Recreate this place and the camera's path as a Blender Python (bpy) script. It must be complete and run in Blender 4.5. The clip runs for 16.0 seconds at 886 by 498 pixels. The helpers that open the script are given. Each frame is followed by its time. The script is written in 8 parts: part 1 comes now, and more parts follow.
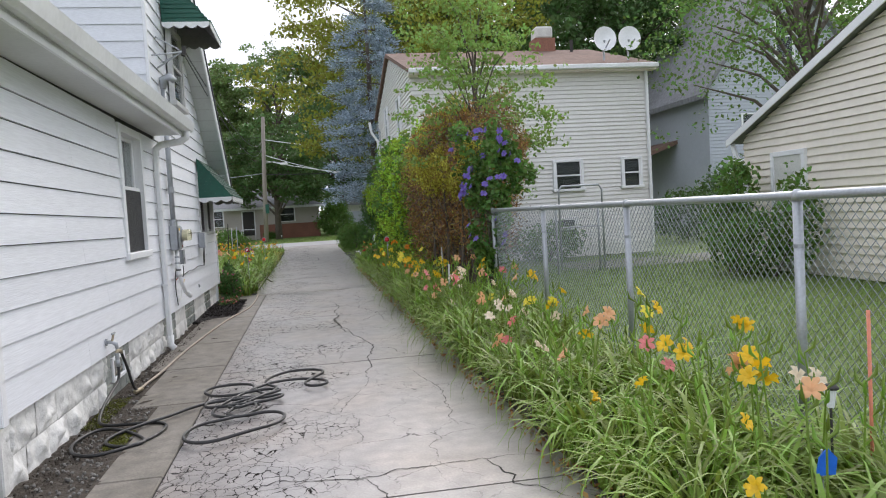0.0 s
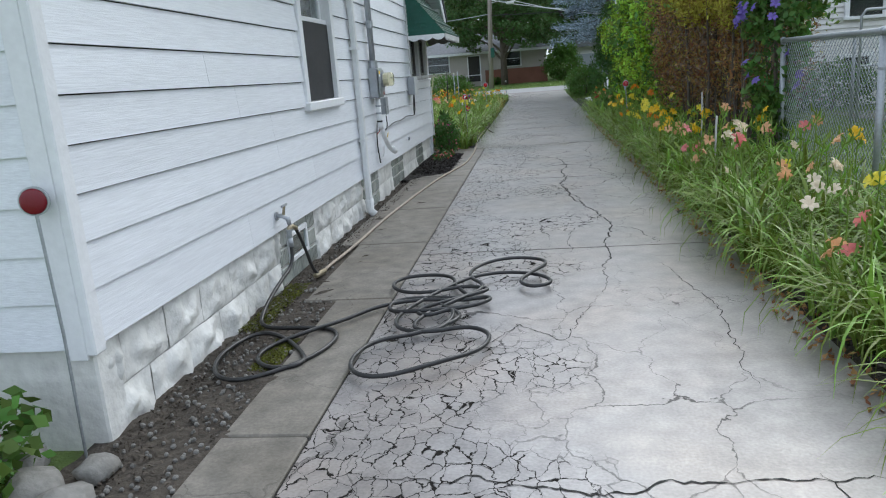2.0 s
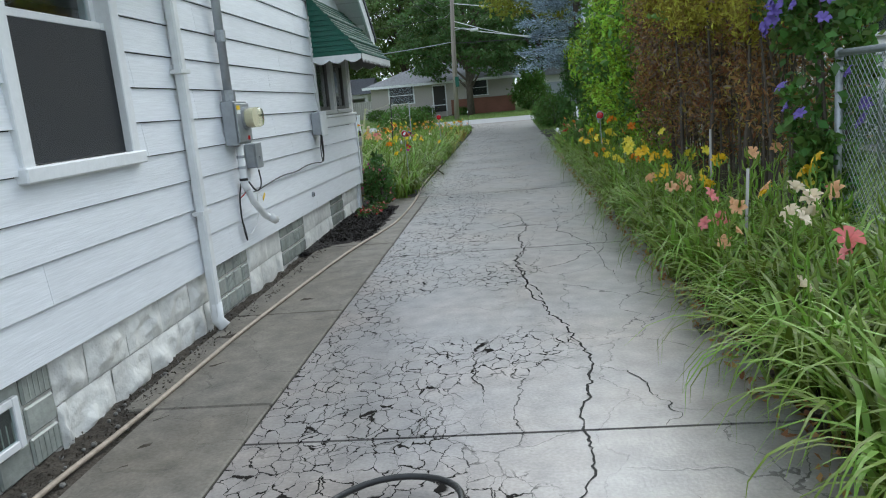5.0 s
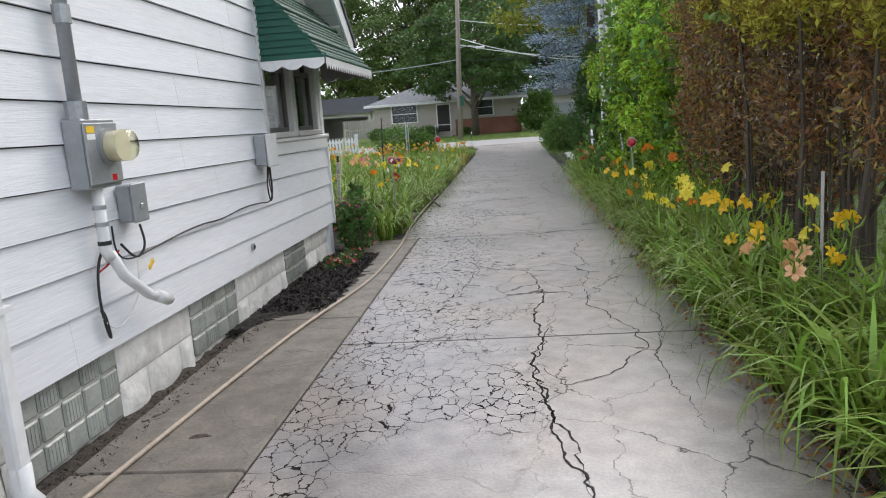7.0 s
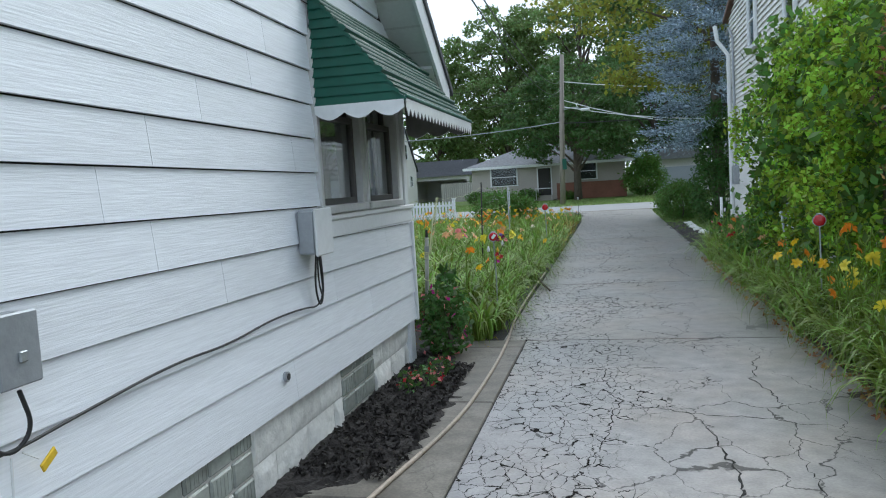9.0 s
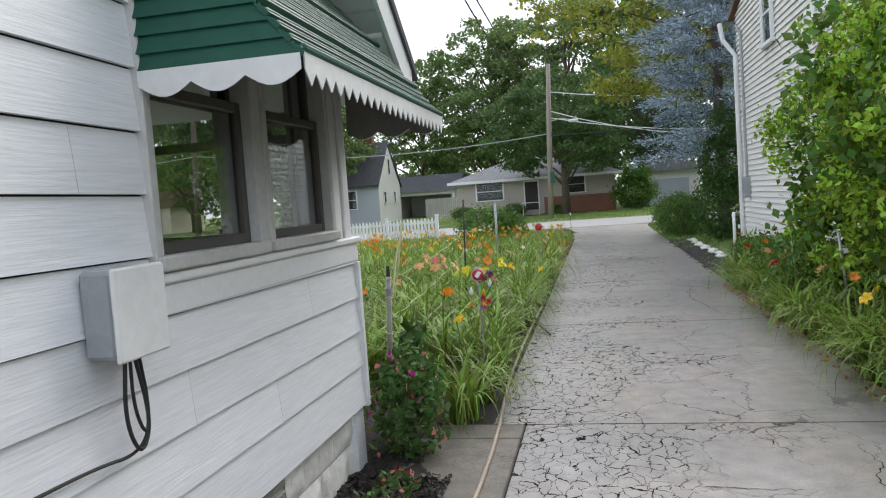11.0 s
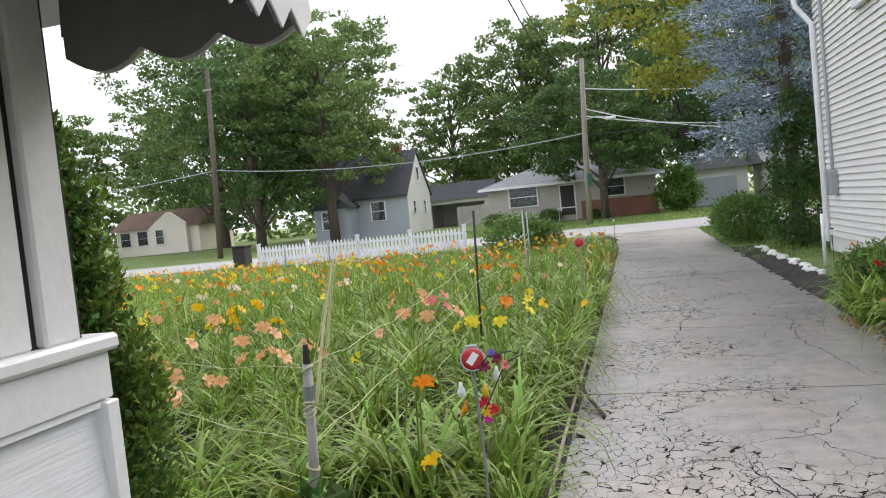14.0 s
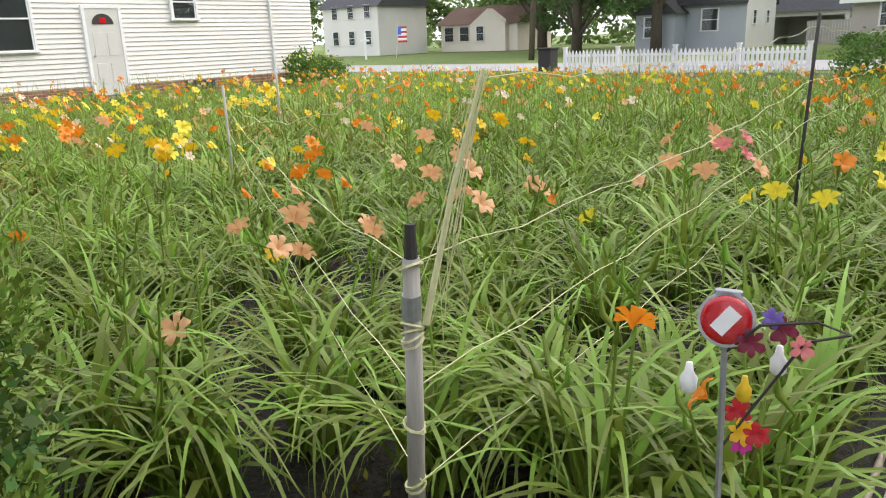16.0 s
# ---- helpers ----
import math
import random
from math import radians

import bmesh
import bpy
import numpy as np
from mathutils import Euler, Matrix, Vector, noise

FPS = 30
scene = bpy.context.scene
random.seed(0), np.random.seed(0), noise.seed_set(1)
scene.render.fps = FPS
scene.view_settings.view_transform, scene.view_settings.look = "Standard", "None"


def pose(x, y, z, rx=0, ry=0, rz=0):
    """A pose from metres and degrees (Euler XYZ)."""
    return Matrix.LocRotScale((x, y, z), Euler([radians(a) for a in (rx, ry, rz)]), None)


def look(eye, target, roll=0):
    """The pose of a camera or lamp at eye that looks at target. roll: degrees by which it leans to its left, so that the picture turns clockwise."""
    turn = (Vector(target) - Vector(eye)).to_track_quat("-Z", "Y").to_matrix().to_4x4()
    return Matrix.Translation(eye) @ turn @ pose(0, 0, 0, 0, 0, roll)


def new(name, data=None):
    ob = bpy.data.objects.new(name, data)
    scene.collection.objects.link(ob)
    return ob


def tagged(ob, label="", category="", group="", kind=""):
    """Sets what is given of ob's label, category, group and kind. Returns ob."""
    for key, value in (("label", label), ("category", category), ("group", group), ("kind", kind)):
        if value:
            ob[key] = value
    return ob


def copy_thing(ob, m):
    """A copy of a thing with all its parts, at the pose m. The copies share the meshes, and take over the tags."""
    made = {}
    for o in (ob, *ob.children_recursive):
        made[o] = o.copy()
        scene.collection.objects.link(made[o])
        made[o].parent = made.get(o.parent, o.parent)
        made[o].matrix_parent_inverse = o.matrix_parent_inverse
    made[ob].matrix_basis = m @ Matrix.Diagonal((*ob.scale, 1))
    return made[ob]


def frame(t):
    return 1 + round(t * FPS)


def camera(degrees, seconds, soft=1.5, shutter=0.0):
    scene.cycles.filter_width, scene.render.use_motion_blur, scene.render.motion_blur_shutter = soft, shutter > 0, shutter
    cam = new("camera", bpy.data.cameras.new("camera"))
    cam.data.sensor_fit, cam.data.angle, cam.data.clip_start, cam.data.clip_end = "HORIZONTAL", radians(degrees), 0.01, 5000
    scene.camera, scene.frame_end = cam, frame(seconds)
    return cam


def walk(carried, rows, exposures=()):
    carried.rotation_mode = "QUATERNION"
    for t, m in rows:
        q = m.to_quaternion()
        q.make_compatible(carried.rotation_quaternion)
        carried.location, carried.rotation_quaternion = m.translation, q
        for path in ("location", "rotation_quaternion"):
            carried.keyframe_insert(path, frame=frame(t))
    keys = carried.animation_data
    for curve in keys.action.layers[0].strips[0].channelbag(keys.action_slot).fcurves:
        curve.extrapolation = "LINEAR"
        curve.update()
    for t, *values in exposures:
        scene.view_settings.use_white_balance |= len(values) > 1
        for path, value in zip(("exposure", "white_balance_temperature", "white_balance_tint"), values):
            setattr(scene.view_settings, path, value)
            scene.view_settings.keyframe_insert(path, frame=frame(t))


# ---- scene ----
cam = camera(61.7, 16.0, soft=1.1)
METRES, EYE, TILT, LEAN, TURN = 15.3, 1.5, 0.0, 0.0, -10.1
ROWS = [
    (0.0, 0.0, 0.0, 0.0, -0.17, -2.9, 3.38),
    (0.5, -0.0067, 0.0317, 0.0012, 4.42, -2.38, 3.91),
    (1.0, -0.0135, 0.0632, -0.0002, 9.29, -5.0, 4.18),
    (1.5, -0.0201, 0.0941, -0.0025, 14.06, -10.2, 4.32),
    (2.0, -0.0199, 0.1236, -0.0047, 17.04, -13.46, 4.32),
    (2.5, -0.0175, 0.15, -0.0032, 20.68, -12.97, 3.96),
    (3.0, -0.0205, 0.1786, -0.0038, 22.74, -12.09, 4.04),
    (3.5, -0.0207, 0.2113, -0.0037, 22.19, -11.65, 4.84),
    (4.0, -0.0235, 0.2439, -0.0057, 18.76, -11.55, 5.69),
    (6.5, -0.0568, 0.409, -0.0065, 13.55, -10.72, 4.39),
    (7.0, -0.0641, 0.4441, -0.0061, 15.31, -9.98, 4.06),
    (7.5, -0.0753, 0.477, -0.0062, 17.63, -8.97, 3.9),
    (8.0, -0.0865, 0.5092, -0.0064, 20.16, -7.71, 3.81),
    (8.5, -0.0995, 0.5382, -0.0046, 22.06, -6.18, 3.66),
    (9.0, -0.1103, 0.5677, -0.0029, 22.85, -4.74, 3.47),
    (9.5, -0.1197, 0.6003, -0.0014, 22.2, -3.9, 3.23),
    (12.0, -0.1752, 0.7454, 0.0001, 22.51, -3.45, 5.0),
    (12.5, -0.1864, 0.7735, -0.0005, 24.75, -2.89, 5.02),
    (13.0, -0.193, 0.8051, 0.0003, 25.43, -3.23, 5.72),
    (13.5, -0.1973, 0.8334, 0.0013, 23.54, -3.35, 6.48),
    (14.0, -0.1976, 0.8613, 0.0013, 24.51, -2.89, 5.84),
    (14.5, -0.2026, 0.8891, -0.0001, 27.7, -4.23, 4.8),
    (15.0, -0.2078, 0.9142, -0.0006, 34.02, -7.12, 4.38),
    (15.5, -0.2183, 0.9396, -0.0024, 41.37, -11.48, 3.4),
    (16.0, -0.2339, 0.9601, -0.0048, 48.71, -15.78, 2.1),
]
# the clip's own exposure and white balance drift
EXPOSURES = [(0.0, 0.38, 6350, 15), (1.0, 0.32, 6150, 12), (2.0, 0.22, 5850, 8), (3.0, 0.18, 5650, 4), (4.0, 0.22, 5550, 2), (5.5, 0.3, 6100, 8), (6.5, 0.50, 6400, 14),
             (7.2, 0.52, 6350, 14), (8.0, 0.46, 6150, 11), (9.0, 0.28, 5700, 5), (9.7, 0.26, 5650, 4), (11.0, 0.55, 6350, 12), (12.0, 0.82, 6500, 17), (14.0, 0.76, 6500, 15), (15.0, 0.8, 6600, 14), (16.0, 0.85, 6700, 15)]
walk(cam, [(t, pose(0, 0, EYE, TILT, LEAN, TURN) @ pose(METRES * x, METRES * y, METRES * z, 90 + pitch, roll, yaw)) for t, x, y, z, yaw, pitch, roll in ROWS],
     exposures=EXPOSURES)

# ---- light ----
world = bpy.data.worlds.new("overcast_sky")
scene.world = world
world.use_nodes = True
wn, wl = world.node_tree.nodes, world.node_tree.links
sky = wn.new("ShaderNodeTexSky")
sky.sky_type, sky.sun_disc = "NISHITA", False
SUN_ELEV, SUN_AZ = radians(38), radians(27)
sky.sun_elevation, sky.sun_rotation = SUN_ELEV, SUN_AZ
sky.dust_density, sky.air_density = 4.0, 1.0
haze = wn.new("ShaderNodeMix")
haze.data_type = "RGBA"
haze.inputs[0].default_value = 0.8
haze.inputs[7].default_value = (11.2, 11.8, 12.7, 1)
cloud = wn.new("ShaderNodeTexNoise")
cloud.inputs["Scale"].default_value = 2.2
cloud.inputs["Detail"].default_value = 5
cloud_ramp = wn.new("ShaderNodeMapRange")
cloud_ramp.inputs[3].default_value, cloud_ramp.inputs[4].default_value = 0.66, 1.26
cloud_mul = wn.new("ShaderNodeVectorMath")
cloud_mul.operation = "SCALE"
wl.new(sky.outputs[0], haze.inputs[6])
wl.new(haze.outputs[2], cloud_mul.inputs[0])
wl.new(cloud.outputs[0], cloud_ramp.inputs[0])
wl.new(cloud_ramp.outputs[0], cloud_mul.inputs["Scale"])
wl.new(cloud_mul.outputs[0], wn["Background"].inputs[0])
wn["Background"].inputs[1].default_value = 0.1
sun = new("sun", bpy.data.lights.new("sun", "SUN"))
sun.data.energy, sun.data.angle, sun.data.color = 1.7, radians(46), (1.0, 0.95, 0.87)
sun.matrix_world = look((0, 0, 30), (0 - math.sin(SUN_AZ) * math.cos(SUN_ELEV), 0 - math.cos(SUN_AZ) * math.cos(SUN_ELEV), 30 - math.sin(SUN_ELEV)))


# ---- materials ----
def M(name, c, rough=0.7, metal=0.0, big=(0.8, 0.12), fine=(45, 0.12), bump=(70, 0.15), rnd=0.0, island=0.0,
      rvar=0.1, stretch=(1, 1, 1), leaf=0.0, coat=0.0, spec=0.5):
    """Principled surface with variation at two scales, relief and varied gloss."""
    m = bpy.data.materials.new(name)
    m.use_nodes = True
    n, l = m.node_tree.nodes, m.node_tree.links
    b = n["Principled BSDF"]
    geo = n.new("ShaderNodeNewGeometry")
    mp = n.new("ShaderNodeMapping")
    mp.inputs["Scale"].default_value = stretch
    l.new(geo.outputs["Position"], mp.inputs[0])

    def noise_at(scale, detail=4):
        t = n.new("ShaderNodeTexNoise")
        t.inputs["Scale"].default_value, t.inputs["Detail"].default_value = scale, detail
        l.new(mp.outputs[0], t.inputs["Vector"])
        return t.outputs[0]

    def mad(a, k, c0):
        q = n.new("ShaderNodeMath")
        q.operation = "MULTIPLY_ADD"
        l.new(a, q.inputs[0])
        q.inputs[1].default_value = k
        if isinstance(c0, float):
            q.inputs[2].default_value = c0
        else:
            l.new(c0, q.inputs[2])
        return q.outputs[0]

    n1, n2 = noise_at(big[0]), noise_at(fine[0])
    v = mad(n1, 4 * big[1], 1.0 - 2 * big[1] - 2 * fine[1])
    v = mad(n2, 4 * fine[1], v)
    hs = n.new("ShaderNodeHueSaturation")
    hs.inputs["Color"].default_value = (*c, 1)
    if rnd:
        oi = n.new("ShaderNodeObjectInfo")
        v = mad(oi.outputs["Random"], 2 * rnd, mad(v, 1.0, -rnd))
    if island:
        v = mad(geo.outputs["Random Per Island"], 2 * island, mad(v, 1.0, -island))
        l.new(mad(geo.outputs["Random Per Island"], 0.05, 0.475), hs.inputs["Hue"])
    l.new(v, hs.inputs["Value"])
    l.new(hs.outputs[0], b.inputs["Base Color"])
    l.new(mad(n1, 2 * rvar, rough - rvar), b.inputs["Roughness"])
    b.inputs["Metallic"].default_value = metal
    b.inputs["Coat Weight"].default_value = coat
    b.inputs["Specular IOR Level"].default_value = spec
    if bump and bump[1]:
        bp = n.new("ShaderNodeBump")
        bp.inputs["Strength"].default_value, bp.inputs["Distance"].default_value = bump[1], 0.02
        l.new(noise_at(bump[0]), bp.inputs["Height"])
        l.new(bp.outputs[0], b.inputs["Normal"])
    if leaf:
        tr = n.new("ShaderNodeBsdfTranslucent")
        l.new(hs.outputs[0], tr.inputs[0])
        mix = n.new("ShaderNodeMixShader")
        mix.inputs[0].default_value = leaf
        l.new(b.outputs[0], mix.inputs[1])
        l.new(tr.outputs[0], mix.inputs[2])
        l.new(mix.outputs[0], n["Material Output"].inputs[0])
    return m


def glass_mat(name, tint=(0.9, 0.95, 0.95), rough=0.02, least=0.035):
    m = bpy.data.materials.new(name)
    m.use_nodes = True
    n, l = m.node_tree.nodes, m.node_tree.links
    n.remove(n["Principled BSDF"])
    lw = n.new("ShaderNodeLayerWeight")
    lw.inputs[0].default_value = 0.5
    pw = n.new("ShaderNodeMath")
    pw.operation = "POWER"
    pw.inputs[1].default_value = 4.0
    l.new(lw.outputs["Facing"], pw.inputs[0])
    fr = n.new("ShaderNodeMapRange")
    fr.inputs[3].default_value, fr.inputs[4].default_value = least, 0.95
    l.new(pw.outputs[0], fr.inputs[0])
    gl = n.new("ShaderNodeBsdfGlossy")
    gl.inputs["Roughness"].default_value = rough
    tr = n.new("ShaderNodeBsdfTransparent")
    tr.inputs[0].default_value = (*tint, 1)
    mix = n.new("ShaderNodeMixShader")
    l.new(fr.outputs[0], mix.inputs[0])
    l.new(tr.outputs[0], mix.inputs[1])
    l.new(gl.outputs[0], mix.inputs[2])
    l.new(mix.outputs[0], n["Material Output"].inputs[0])
    return m


def concrete_mat(name, c, warm, crack, rough, spec, zone, coat=0.0):
    """Old concrete: mottled and stained, with a net of fine cracks that is densest along one edge."""
    m = M(name, c, rough, big=(0.55, 0.16), fine=(4, 0.09), bump=None, rvar=0.16, rnd=0.05, spec=spec)
    n, l = m.node_tree.nodes, m.node_tree.links
    b = n["Principled BSDF"]
    hs = next(q for q in n if q.bl_idname == "ShaderNodeHueSaturation")
    geo = next(q for q in n if q.bl_idname == "ShaderNodeNewGeometry")
    pos = geo.outputs["Position"]

    def noise_tex(scale, detail=4, vec=pos):
        t = n.new("ShaderNodeTexNoise")
        t.inputs["Scale"].default_value, t.inputs["Detail"].default_value = scale, detail
        l.new(vec, t.inputs["Vector"])
        return t

    def span(a, lo, hi, to0=0.0, to1=1.0):
        q = n.new("ShaderNodeMapRange")
        q.inputs[1].default_value, q.inputs[2].default_value, q.inputs[3].default_value, q.inputs[4].default_value = lo, hi, to0, to1
        l.new(a, q.inputs[0])
        return q.outputs[0]

    def calc(op, a, k):
        q = n.new("ShaderNodeMath")
        q.operation = op
        for socket, v in zip(q.inputs, (a, k)):
            if isinstance(v, (int, float)):
                socket.default_value = v
            else:
                l.new(v, socket)
        return q.outputs[0]

    def warped(vec, scale, amount):
        q = n.new("ShaderNodeVectorMath")
        q.operation = "MULTIPLY_ADD"
        l.new(noise_tex(scale, 4).outputs["Color"], q.inputs[0])
        q.inputs[1].default_value = (amount, amount, 0.0)
        l.new(vec, q.inputs[2])
        return q.outputs[0]

    def net(cell, wide, bend):
        """Cracks between cells, broken where the slab is sound."""
        vo = n.new("ShaderNodeTexVoronoi")
        vo.feature = "DISTANCE_TO_EDGE"
        vo.inputs["Scale"].default_value = cell
        longer = n.new("ShaderNodeMapping")
        longer.inputs["Scale"].default_value = (1.15, 0.72, 1.0)
        l.new(warped(warped(warped(pos, 3.5, bend), 13.0, 0.07), 42.0, 0.026), longer.inputs[0])
        l.new(longer.outputs[0], vo.inputs["Vector"])
        vo.inputs["Randomness"].default_value = 1.0
        w = span(noise_tex(11.0, 5).outputs[0], 0.36, 0.60, 0.005, wide)
        return calc("MINIMUM", calc("MULTIPLY", calc("MAXIMUM", calc("SUBTRACT", 1.0, calc("DIVIDE", vo.outputs["Distance"], w)), 0.0), 2.2), 1.0)

    sep = n.new("ShaderNodeSeparateXYZ")
    l.new(pos, sep.inputs[0])
    side = span(sep.outputs[0], zone[0], zone[1], zone[2], zone[3])
    tired = span(calc("ADD", noise_tex(0.9, 4).outputs[0], side), 0.49, 0.57, 0.0, crack)
    sparse = span(noise_tex(0.6, 2).outputs[0], 0.42, 0.58, 0.15, crack * 0.8)
    amt = calc("MINIMUM", calc("ADD", calc("MULTIPLY", net(11.5, 0.046, 0.14), tired), calc("MULTIPLY", net(1.9, 0.0105, 0.34), sparse)), 1.0)
    # stains, worn paste and speckled aggregate
    stain = n.new("ShaderNodeMix")
    stain.data_type = "RGBA"
    stain.inputs[7].default_value = (*warm, 1)
    l.new(span(noise_tex(1.3, 6).outputs[0], 0.42, 0.66, 0.0, 0.85), stain.inputs[0])
    l.new(hs.outputs[0], stain.inputs[6])
    sp = noise_tex(70, 2)
    sc = n.new("ShaderNodeVectorMath")
    sc.operation = "SCALE"
    l.new(stain.outputs[2], sc.inputs[0])
    l.new(calc("MULTIPLY", span(sp.outputs[0], 0.3, 0.7, 0.84, 1.16), span(noise_tex(7, 6).outputs[0], 0.3, 0.7, 0.72, 1.24)), sc.inputs["Scale"])
    dark = n.new("ShaderNodeMix")
    dark.data_type = "RGBA"
    dark.inputs[7].default_value = (0.026, 0.024, 0.022, 1)
    l.new(amt, dark.inputs[0])
    l.new(sc.outputs[0], dark.inputs[6])
    l.new(dark.outputs[2], b.inputs["Base Color"])
    bp = n.new("ShaderNodeBump")
    bp.inputs["Strength"].default_value, bp.inputs["Distance"].default_value = 0.4, 0.010
    l.new(calc("SUBTRACT", calc("MULTIPLY", sp.outputs[0], 0.35), calc("MULTIPLY", amt, 1.6)), bp.inputs["Height"])
    l.new(bp.outputs[0], b.inputs["Normal"])
    sound = calc("SUBTRACT", 1.0, amt)
    l.new(calc("MULTIPLY", sound, coat), b.inputs["Coat Weight"])
    l.new(calc("MULTIPLY", sound, spec), b.inputs["Specular IOR Level"])
    b.inputs["Coat Roughness"].default_value = 0.32
    return m


